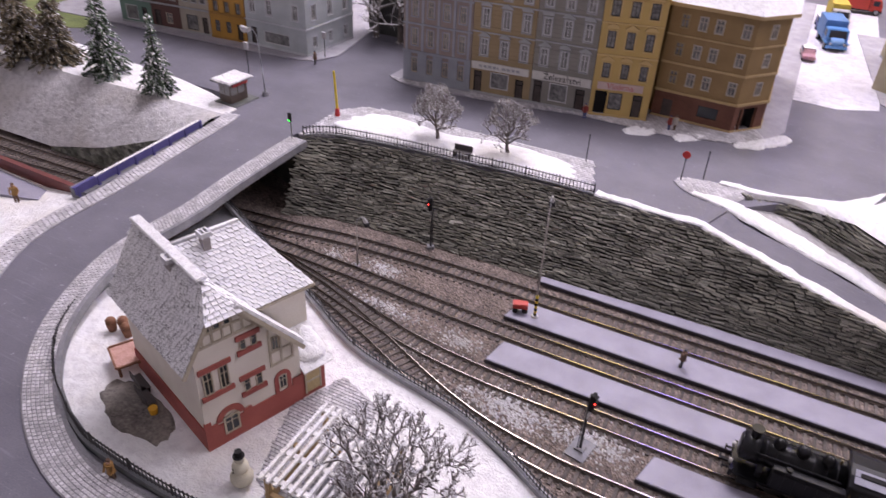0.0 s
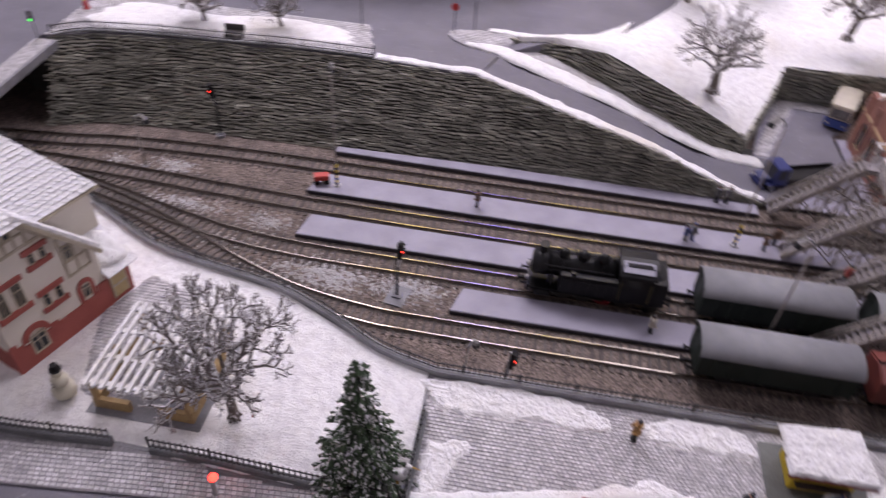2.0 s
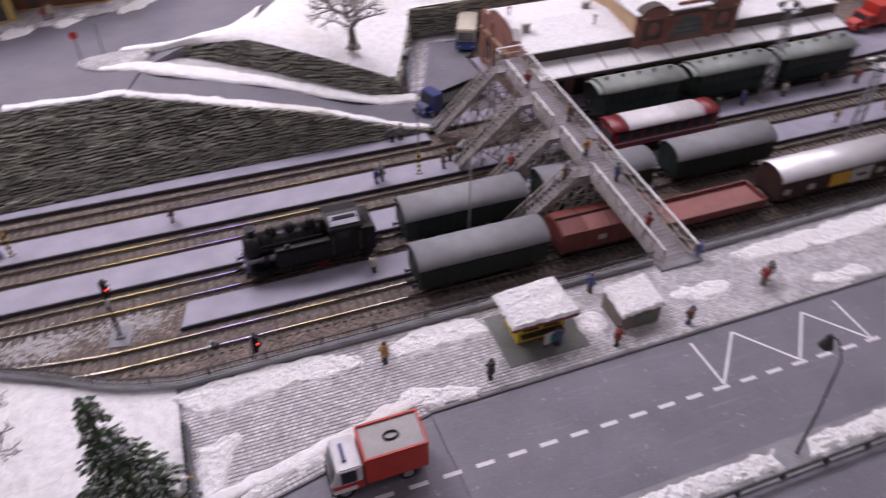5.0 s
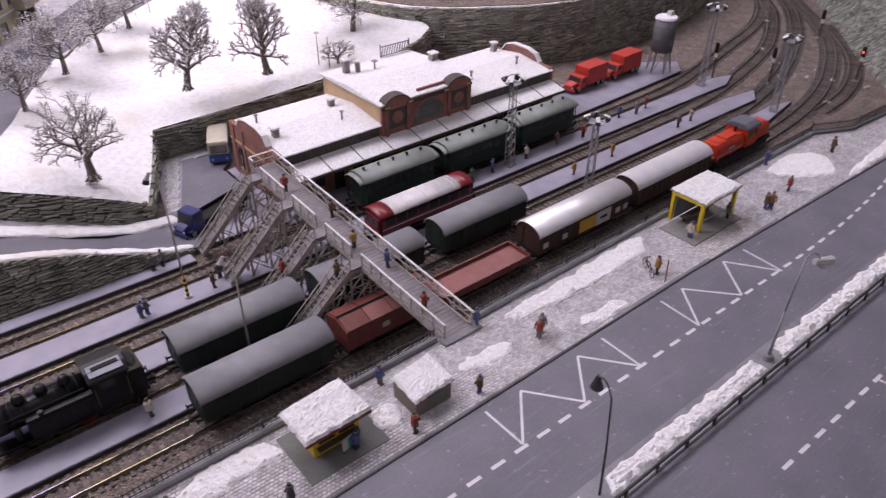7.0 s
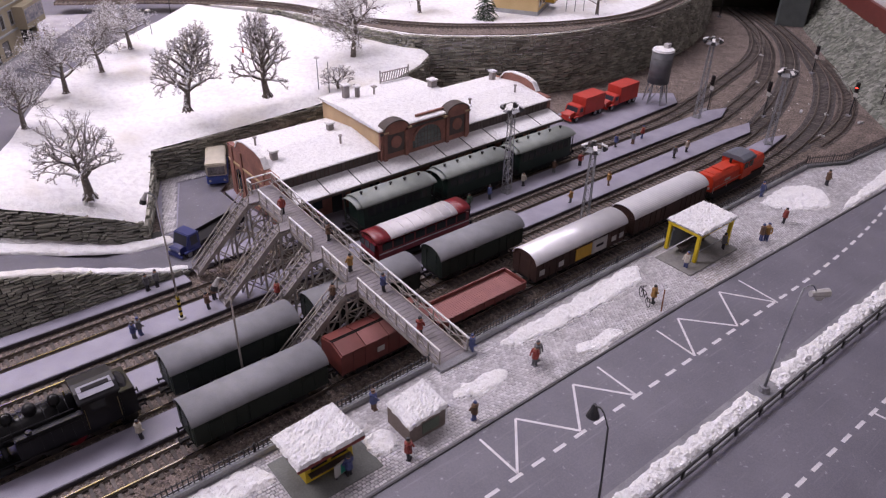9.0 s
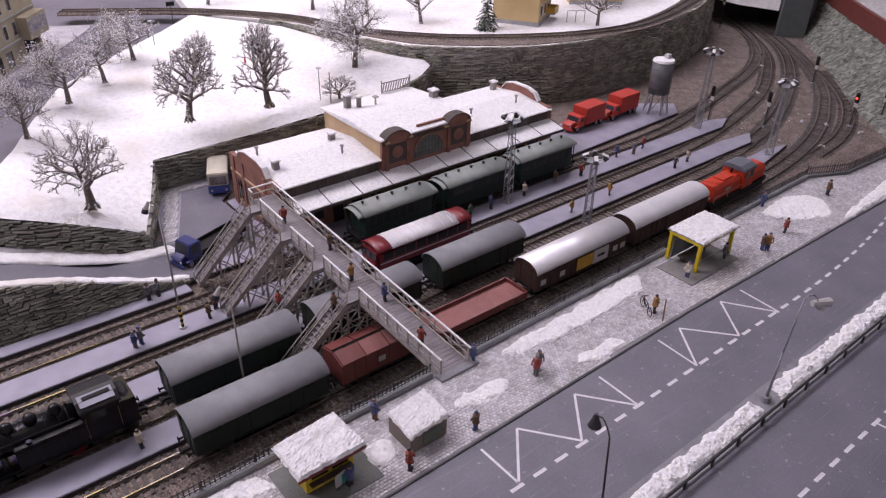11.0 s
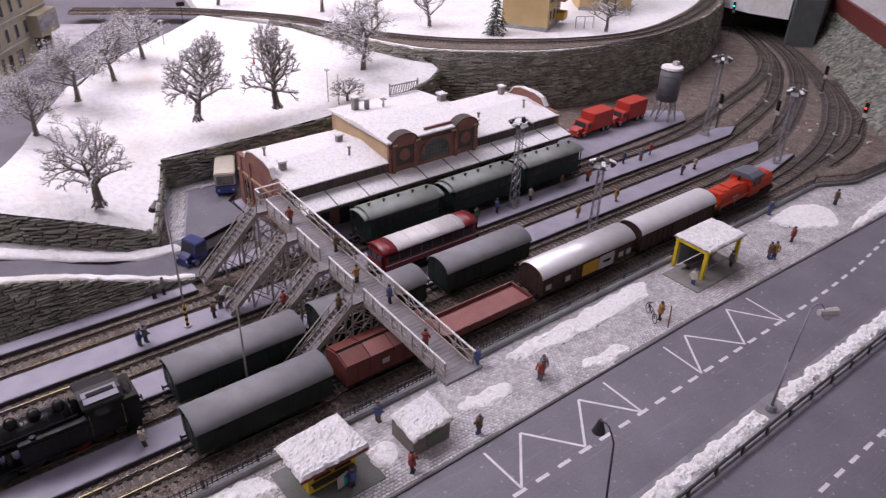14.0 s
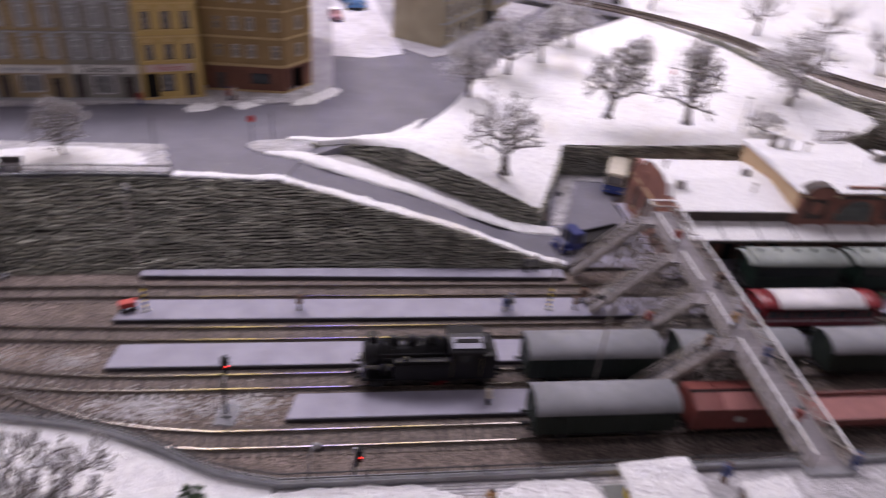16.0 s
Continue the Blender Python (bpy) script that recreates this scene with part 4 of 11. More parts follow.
def lidded_wagon(x0, x1, y):
    half = (x1 - x0) / 2
    ob = thing("lidded_wagon", "red-brown wagon with hinged roof flaps, partly dusted", "railway wagon", "goods wagons", m=at((x0 + x1) / 2, y, 0))
    axles = (-half * 0.55, half * 0.55)
    part("body", Geo().along_x([(-1.5, 1.15), (1.5, 1.15), (1.5, 3.1), (0, 3.55), (-1.5, 3.1)], -half, half), RED_BROWN, ob)
    for s in (-1, 1):
        for k in range(4):
            x = -half + 0.12 + k * (2 * half - 0.24) / 4
            w = (2 * half - 0.24) / 4 - 0.1
            g = Geo().add([(x, s * 1.58, 3.12), (x + w, s * 1.58, 3.12), (x + w, s * 0.12, 3.58), (x, s * 0.12, 3.58), (x, s * 1.58, 3.2), (x + w, s * 1.58, 3.2), (x + w, s * 0.12, 3.68), (x, s * 0.12, 3.68)],
                          [(0, 1, 2, 3), (4, 5, 6, 7), (0, 1, 5, 4), (1, 2, 6, 5), (2, 3, 7, 6), (3, 0, 4, 7)])
            part("roof_flap", g, PINK_BED if (k in (1, 2) and s < 0) else RED_BROWN, ob)
        for k in range(9):
            x = -half + 0.06 + k * (2 * half - 0.12) / 8
            part("side_rib", Geo().box(x - 0.05, s * 1.5 - 0.07, 1.15, x + 0.05, s * 1.5 + 0.07, 3.08), RED_BROWN, ob)
        part("hinge_bar", Geo().cyl((-half, s * 0.1, 3.68), (half, s * 0.1, 3.68), 0.05, n=6), FRAME_BLACK, ob)
        part("label_plate", Geo().box(-1.2, s * 1.58 - 0.02, 1.9, -0.5, s * 1.58 + 0.02, 2.4), WHITE_PANEL, ob)
    underframe(ob, half, axles)
    running_gear(ob, half, axles)
    return ob


lidded_wagon(6.9, 16.2, 0)


def low_wagon(x0, x1, y):
    half = (x1 - x0) / 2
    ob = thing("low_side_wagon", "red-brown low-sided wagon with a bare faded bed", "railway wagon", "goods wagons", m=at((x0 + x1) / 2, y, 0))
    part("bed", Geo().box(-half, -1.5, 1.15, half, 1.5, 1.35), PINK_BED, ob, "faded pinkish bed")
    for k in range(40):
        x = -half + 0.1 + k * (2 * half - 0.2) / 40
        part("bed_plank", Geo().box(x, -1.42, 1.34, x + (2 * half - 0.2) / 40 - 0.03, 1.42, 1.375), PINK_BED, ob)
    for s in (-1, 1):
        part("side_board", Geo().box(-half, s * 1.5 - 0.08, 1.0, half, s * 1.5 + 0.08, 1.75), RED_BROWN, ob, bevel=0.02)
        part("end_board", Geo().box(s * half - 0.08, -1.5, 1.0, s * half + 0.08, 1.5, 1.75), RED_BROWN, ob, bevel=0.02)
        for k in range(9):
            x = -half + 0.3 + k * (2 * half - 0.6) / 8
            part("stake", Geo().box(x - 0.06, s * 1.58 - 0.06, 0.9, x + 0.06, s * 1.58 + 0.06, 1.72), RED_BROWN, ob)
    underframe(ob, half, (-half * 0.6, half * 0.6))
    running_gear(ob, half, (-half * 0.6, half * 0.6))
    return ob


low_wagon(16.9, 27.6, 0)


def bogie(ob, x, span=1.1):
    g = Geo()
    for y in (-1.05, 1.05):
        g.box(x - span - 0.5, y - 0.1, 0.45, x + span + 0.5, y + 0.1, 0.85)
    g.box(x - 0.25, -1.0, 0.5, x + 0.25, 1.0, 0.9)
    part("bogie", g, FRAME_BLACK, ob)
    for dx in (-span, span):
        for y, r in ((-0.85, 180), (0.85, 0)):
            part("wheel", WHEEL_MESH, None, ob, m=at(x + dx, y, 0.52, r))


def diesel(x, y, yaw):
    ob = thing("diesel_locomotive", "bright orange-red diesel shunter with a grey cab roof", "locomotive", m=at(x, y, 0, yaw))
    part("frame", Geo().box(-6.2, -1.5, 0.95, 6.2, 1.5, 1.4), FRAME_BLACK, ob, bevel=0.05)
    part("skirt", Geo().box(-5.6, -1.45, 0.5, 5.6, 1.45, 0.95), FRAME_BLACK, ob)

    def hood(x0, x1, z):
        return Geo().along_x([(-1.2, 1.4), (1.2, 1.4), (1.2, z - 0.45), (0.85, z), (-0.85, z), (-1.2, z - 0.45)], x0, x1)

    front = part("long_hood", hood(-6.0, 0.1, 3.35), ORANGE, ob, bevel=0.06)
    rear = part("short_hood", hood(2.6, 6.0, 3.15), ORANGE, ob, bevel=0.06)
    part("hood_top", Geo().box(-3.6, -0.75, 3.33, -1.2, 0.75, 3.5), ORANGE, ob, bevel=0.05)
    part("hood_hatch", Geo().box(-5.2, -0.65, 3.33, -4.2, 0.65, 3.42), ORANGE, ob, bevel=0.03)
    part("hood_hatch", Geo().box(4.4, -0.7, 3.13, 5.5, 0.7, 3.26), ORANGE, ob, bevel=0.03)
    part("exhaust", Geo().cyl((-0.5, 0, 3.4), (-0.5, 0, 3.95), 0.16, n=10), FRAME_BLACK, ob)
    part("cab", Geo().box(0.1, -1.5, 1.4, 2.6, 1.5, 3.7), ORANGE, ob, bevel=0.06)
    part("cab_roof", Geo().along_x([(-1.62, 3.66), (1.62, 3.66), (1.5, 4.0), (0.8, 4.3), (-0.8, 4.3), (-1.5, 4.0)], -0.1, 2.8), GREY_CAB, ob, "grey cab roof", bevel=0.05)
    for s in (-1, 1):
        for x0 in (0.35, 1.5):
            part("cab_window", Geo().box(x0, s * 1.5 - 0.03, 2.75, x0 + 0.85, s * 1.5 + 0.03, 3.5), WINDOW, ob)
        for k in range(9):
            x0 = -5.6 + k * 0.6
            part("side_grille", Geo().box(x0, s * 1.2 - 0.03, 1.6, x0 + 0.48, s * 1.2 + 0.04, 2.75), ORANGE, ob)
        part("handrail", Geo().cyl((-6.0, s * 1.42, 2.1), (0.0, s * 1.42, 2.1), 0.03, n=6).cyl((-6.0, s * 1.42, 1.4), (-6.0, s * 1.42, 2.1), 0.03, n=6).cyl((-3, s * 1.42, 1.4), (-3, s * 1.42, 2.1), 0.03, n=6), WHITE_PANEL, ob)
        part("emblem", Geo().box(-3.4, s * 1.26 - 0.01, 2.2, -2.2, s * 1.26 + 0.01, 2.5), WHITE_PANEL, ob)
    for xs in (-6.02, 6.02):
        for yy in (-0.8, 0.8):
            part("headlight", Geo().cyl((xs, yy, 1.85), (xs + (0.08 if xs > 0 else -0.08), yy, 1.85), 0.16, n=10), WHITE_PANEL, ob)
    bogie(ob, -3.7)
    bogie(ob, 3.7)
    running_gear(ob, 6.2, ())
    return ob


diesel(64.6, 0.12, 1.6)


def steam_loco(x0, x1, y):
    mid, half = (x0 + x1) / 2, (x1 - x0) / 2
    ob = thing("steam_locomotive", "black steam tank engine with domes and grey cab roof", "locomotive", m=at(mid, y, 0))
    part("frame", Geo().box(-half, -1.3, 0.95, half, 1.3, 1.3).box(-half, -1.5, 0.9, -half + 0.25, 1.5, 1.5), LOCO_BLACK, ob)
    part("boiler", Geo().cyl((-half + 0.7, 0, 2.85), (1.4, 0, 2.85), 0.98, n=24), LOCO_BLACK, ob, smooth=True)
    part("smokebox", Geo().cyl((-half + 0.35, 0, 2.85), (-half + 1.5, 0, 2.85), 1.05, n=24).cyl((-half + 0.2, 0, 2.85), (-half + 0.36, 0, 2.85), 0.75, 0.95, n=24), LOCO_GREY, ob, smooth=True)
    part("chimney", Geo().cyl((-half + 1.0, 0, 3.8), (-half + 1.0, 0, 4.55), 0.30, 0.36, n=14).cyl((-half + 1.0, 0, 4.55), (-half + 1.0, 0, 4.68), 0.44, n=14), LOCO_BLACK, ob)
    for x, r, h in ((-2.85, 0.42, 0.52), (-1.35, 0.46, 0.6), (0.25, 0.42, 0.55)):
        part("dome", Geo().cyl((x, 0, 3.6), (x, 0, 4.0 + h * 0.2), r, n=16).ball((x, 0, 4.0 + h * 0.2), r, r, h * 0.7, 16, 5, 0), LOCO_GREY if x == -1.35 else LOCO_BLACK, ob, smooth=True)
    part("whistle", Geo().cyl((1.0, 0.3, 3.7), (1.0, 0.3, 4.2), 0.06, n=6), BRASS, ob)
    for s in (-1, 1):
        part("side_tank", Geo().box(-2.9, s * 1.6 - (0.55 if s > 0 else 0), 1.3, 1.6, s * 1.6 + (0.55 if s < 0 else 0), 3.05), LOCO_BLACK, ob, bevel=0.05)
        part("tank_top", Geo().box(-2.85, min(s * 1.05, s * 1.58), 3.04, 1.55, max(s * 1.05, s * 1.58), 3.1), LOCO_GREY, ob)
        part("running_board", Geo().box(-half + 0.3, min(s * 1.0, s * 1.6), 1.32, -2.7, max(s * 1.0, s * 1.6), 1.4), LOCO_BLACK, ob)
        part("cylinder", Geo().cyl((-half + 0.7, s * 1.35, 0.85), (-half + 2.0, s * 1.35, 0.85), 0.36, n=14), LOCO_BLACK, ob, smooth=True)
        for x in (-2.4, -0.8, 0.8, 2.4):
            part("driving_wheel", Geo().cyl((x, s * 0.86 - 0.1, 0.75), (x, s * 0.86 + 0.1, 0.75), 0.75, n=20), WHEEL_STEEL if x != 0.8 else RED_CAR, ob)
        part("coupling_rod", Geo().box(-2.5, s * 1.05 - 0.05, 0.6, 2.5, s * 1.05 + 0.05, 0.78), LOCO_GREY, ob)
        part("pipe", Geo().cyl((-4.2, s * 0.95, 3.35), (1.2, s * 0.95, 3.35), 0.06, n=6), LOCO_GREY, ob)
        part("handrail", Geo().cyl((-4.4, s * 1.02, 3.0), (1.3, s * 1.02, 3.05), 0.03, n=6), LOCO_GREY, ob)
        part("cab_window", Geo().box(2.2, s * 1.62 - 0.02, 3.0, 3.2, s * 1.62 + 0.02, 3.75), WINDOW, ob)
        part("lamp", Geo().cyl((-half - 0.12, s * 0.85, 1.7), (-half + 0.1, s * 0.85, 1.7), 0.2, n=12), WHITE_PANEL, ob)
    part("cab", Geo().box(1.6, -1.6, 1.3, 4.2, 1.6, 3.95), LOCO_BLACK, ob, bevel=0.05)
    part("bunker", Geo().box(4.2, -1.5, 1.3, half - 0.1, 1.5, 3.5), LOCO_BLACK, ob, bevel=0.05)
    part("coal", Geo().ball((4.75, 0, 3.3), 0.5, 1.3, 0.45, 12, 5), FRAME_BLACK, ob)
    part("cab_roof", Geo().along_x([(-1.75, 3.9), (1.75, 3.9), (1.7, 4.1), (1.0, 4.5), (0, 4.62), (-1.0, 4.5), (-1.7, 4.1)], 1.45, 4.35), LOCO_GREY, ob, "dusty grey cab roof", bevel=0.03)
    part("roof_slide", Geo().along_x([(-1.45, 4.28), (-0.5, 4.6), (-0.5, 4.66), (-1.5, 4.33)], 1.7, 4.1), CAB_ROOF, ob, "pale grey roof panel")
    part("roof_slot", Geo().along_x([(-0.98, 4.46), (-0.72, 4.57), (-0.72, 4.66), (-1.0, 4.56)], 2.0, 3.9), FRAME_BLACK, ob)
    for s in (-1, 1):
        for k in range(7):
            x = -2.75 + k * 0.7
            part("tank_rivet_strip", Geo().box(x - 0.02, s * 1.62 - 0.015, 1.35, x + 0.02, s * 1.62 + 0.015, 3.0), LOCO_GREY, ob)
        part("tank_rail", Geo().cyl((-2.8, s * 1.66, 2.75), (1.5, s * 1.66, 2.75), 0.03, n=6), LOCO_GREY, ob)
        part("tank_filler", Geo().cyl((-1.9, s * 1.3, 3.08), (-1.9, s * 1.3, 3.3), 0.2, n=10), LOCO_BLACK, ob)
        for x in (-2.85, 0.25):
            part("sand_pipe", Geo().cyl((x, s * 0.35, 4.0), (x, s * 0.98, 3.2), 0.035, n=5), LOCO_GREY, ob)
        part("air_pump", Geo().cyl((-3.6, s * 1.15, 1.5), (-3.6, s * 1.15, 2.6), 0.22, n=10), LOCO_GREY, ob, smooth=True)
        part("crosshead", Geo().box(-3.3, s * 1.3 - 0.08, 0.75, -2.5, s * 1.3 + 0.08, 0.95), WHEEL_STEEL, ob)
        part("connecting_rod", Geo().bar((-2.9, s * 1.2, 0.85), (0.8, s * 1.2, 0.62), 0.06, 0.13), WHEEL_STEEL, ob)
        part("step", Geo().box(3.9, s * 1.45 - 0.2, 0.5, 4.4, s * 1.45 + 0.2, 0.58).box(4.1, s * 1.45 - 0.03, 0.5, 4.2, s * 1.45 + 0.03, 1.3), LOCO_BLACK, ob)
        part("cab_grab_rail", Geo().cyl((1.75, s * 1.66, 1.5), (1.75, s * 1.66, 3.4), 0.03, n=5).cyl((4.05, s * 1.66, 1.5), (4.05, s * 1.66, 3.4), 0.03, n=5), BRASS, ob)
    for x in (-3.6, -2.1, -0.6, 0.9):
        part("boiler_band", Geo().cyl((x - 0.04, 0, 2.85), (x + 0.04, 0, 2.85), 1.0, n=24), LOCO_GREY, ob, smooth=True)
    running_gear(ob, half, (half - 0.8,), 0.45)
    return ob


steam_loco(-18.0, -7.1, 6.1)


def railcar(x0, x1, y):
    half = (x1 - x0) / 2
    ob = thing("railcar", "dark red railcar with a pale silver roof", "railcar", m=at((x0 + x1) / 2, y, 0))
    part("body", Geo().box(-half, -1.55, 0.95, half, 1.55, 3.3), RED_CAR, ob, bevel=0.35, smooth=False)
    part("lower_body", Geo().box(-half + 0.3, -1.5, 0.6, half - 0.3, 1.5, 1.0), FRAME_BLACK, ob)
    part("red_roof_end", roof_shell(-half + 0.1, -half + 1.9, 1.5, 3.2, 3.8, 16), RED_CAR, ob, "red roof end", smooth=True)
    part("red_roof_end", roof_shell(half - 1.9, half - 0.1, 1.5, 3.2, 3.8, 16), RED_CAR, ob, "red roof end", smooth=True)
    part("roof", roof_shell(-half + 1.9, half - 1.9, 1.52, 3.2, 3.85, 16), CREAM_ROOF, ob, "pale silver roof", smooth=True)
    for k in range(7):
        x = -half + 2.6 + k * (2 * half - 5.2) / 6
        part("roof_rib", roof_shell(x - 0.04, x + 0.04, 1.54, 3.2, 3.9, 16), CREAM_ROOF, ob)
    for s in (-1, 1):
        for k in range(8):
            x = -half + 0.7 + k * (2 * half - 1.4) / 8
            w = part("window", Geo().box(x + 0.08, s * 1.55 - 0.03, 2.2, x + (2 * half - 1.4) / 8 - 0.12, s * 1.55 + 0.03, 3.0), WINDOW, ob)
        part("waist_line", Geo().box(-half + 0.35, s * 1.55 - 0.02, 1.85, half - 0.35, s * 1.55 + 0.04, 1.95), CREAM_ROOF, ob)
    for xs in (-1, 1):
        for yy in (-0.95, 0, 0.95):
            part("front_window", Geo().box(xs * half - 0.03, yy - 0.4, 2.25, xs * half + 0.03, yy + 0.4, 3.05), WINDOW, ob)
        for yy in (-1.0, 1.0):
            part("headlight", Geo().cyl((xs * half, yy, 1.45), (xs * (half + 0.08), yy, 1.45), 0.17, n=10), WHITE_PANEL, ob)
    running_gear(ob, half, (-half * 0.5, half * 0.5))
    return ob


railcar(18.5, 31.0, 12.15)


def coach(x0, x1, y):
    half = (x1 - x0) / 2
    ob = thing("passenger_coach", "dark green old passenger coach with pale grey roof", "railway coach", "green coaches", m=at((x0 + x1) / 2, y, 0))
    part("body", Geo().box(-half + 0.7, -1.5, 1.15, half - 0.7, 1.5, 3.9), GREEN_COACH, ob)
    for s in (-1, 1):
        part("platform_floor", Geo().box(min(s * half, s * (half - 0.72)), -1.3, 1.15, max(s * half, s * (half - 0.72)), 1.3, 1.3), FRAME_BLACK, ob)
        for yy in (-1.25, 1.25):
            part("end_post", Geo().box(s * (half - 0.1) - 0.05, yy - 0.05, 1.3, s * (half - 0.1) + 0.05, yy + 0.05, 3.9), GREEN_COACH, ob)
        part("end_rail", Geo().box(s * (half - 0.06) - 0.03, -1.25, 2.2, s * (half - 0.06) + 0.03, 1.25, 2.3).box(s * (half - 0.06) - 0.03, -1.25, 1.7, s * (half - 0.06) + 0.03, 1.25, 1.78), FRAME_BLACK, ob)
        part("roof_end", roof_shell(s * half - (0.75 if s > 0 else 0.15), s * half + (0.15 if s > 0 else 0.75), 1.5, 3.85, 4.35, 14), PALE_GREEN_ROOF, ob, smooth=True)
        for k in range(8):
            x = -half + 1.1 + k * (2 * half - 2.2) / 8
            part("window", Geo().box(x + 0.1, s * 1.5 - 0.03, 2.55, x + (2 * half - 2.2) / 8 - 0.2, s * 1.5 + 0.03, 3.45), WINDOW, ob)
        part("belt", Geo().box(-half + 0.7, s * 1.5 - 0.03, 2.35, half - 0.7, s * 1.5 + 0.05, 2.43), GREEN_COACH, ob)
        part("step_board", Geo().box(-half + 0.3, min(s * 1.3, s * 1.62), 0.7, half - 0.3, max(s * 1.3, s * 1.62), 0.76), FRAME_BLACK, ob)
    part("roof", roof_shell(-half + 0.5, half - 0.5, 1.66, 3.85, 4.6, 16), PALE_GREEN_ROOF, ob, "pale grey-green roof", smooth=True)
    for k in range(5):
        x = -half + 1.4 + k * (2 * half - 2.8) / 4
        part("roof_vent", Geo().cyl((x, 0, 4.5), (x, 0, 4.8), 0.1, n=8).cyl((x, 0, 4.8), (x, 0, 4.9), 0.19, n=8), FRAME_BLACK, ob)
    underframe(ob, half - 0.2, (-half * 0.6, half * 0.6))
    running_gear(ob, half, (-half * 0.6, half * 0.6))
    return ob


for a, b in ((20.5, 31.0), (32.0, 42.6), (43.6, 54.2)):
    coach(a, b, 18.3)

# ---- footbridge ----
BR_GREY = mat("weathered_grey_timber", (0.40, 0.37, 0.345), (0.24, 0.215, 0.20), 0.75, grain=1500, stain=120, bump=0.2)
BR_DECK = mat("grey_deck", (0.25, 0.23, 0.245), (0.16, 0.148, 0.155), 0.8, grain=1400, stain=90, bump=0.2)


def deck_z(y):
    return 5.45 + 0.045 * y


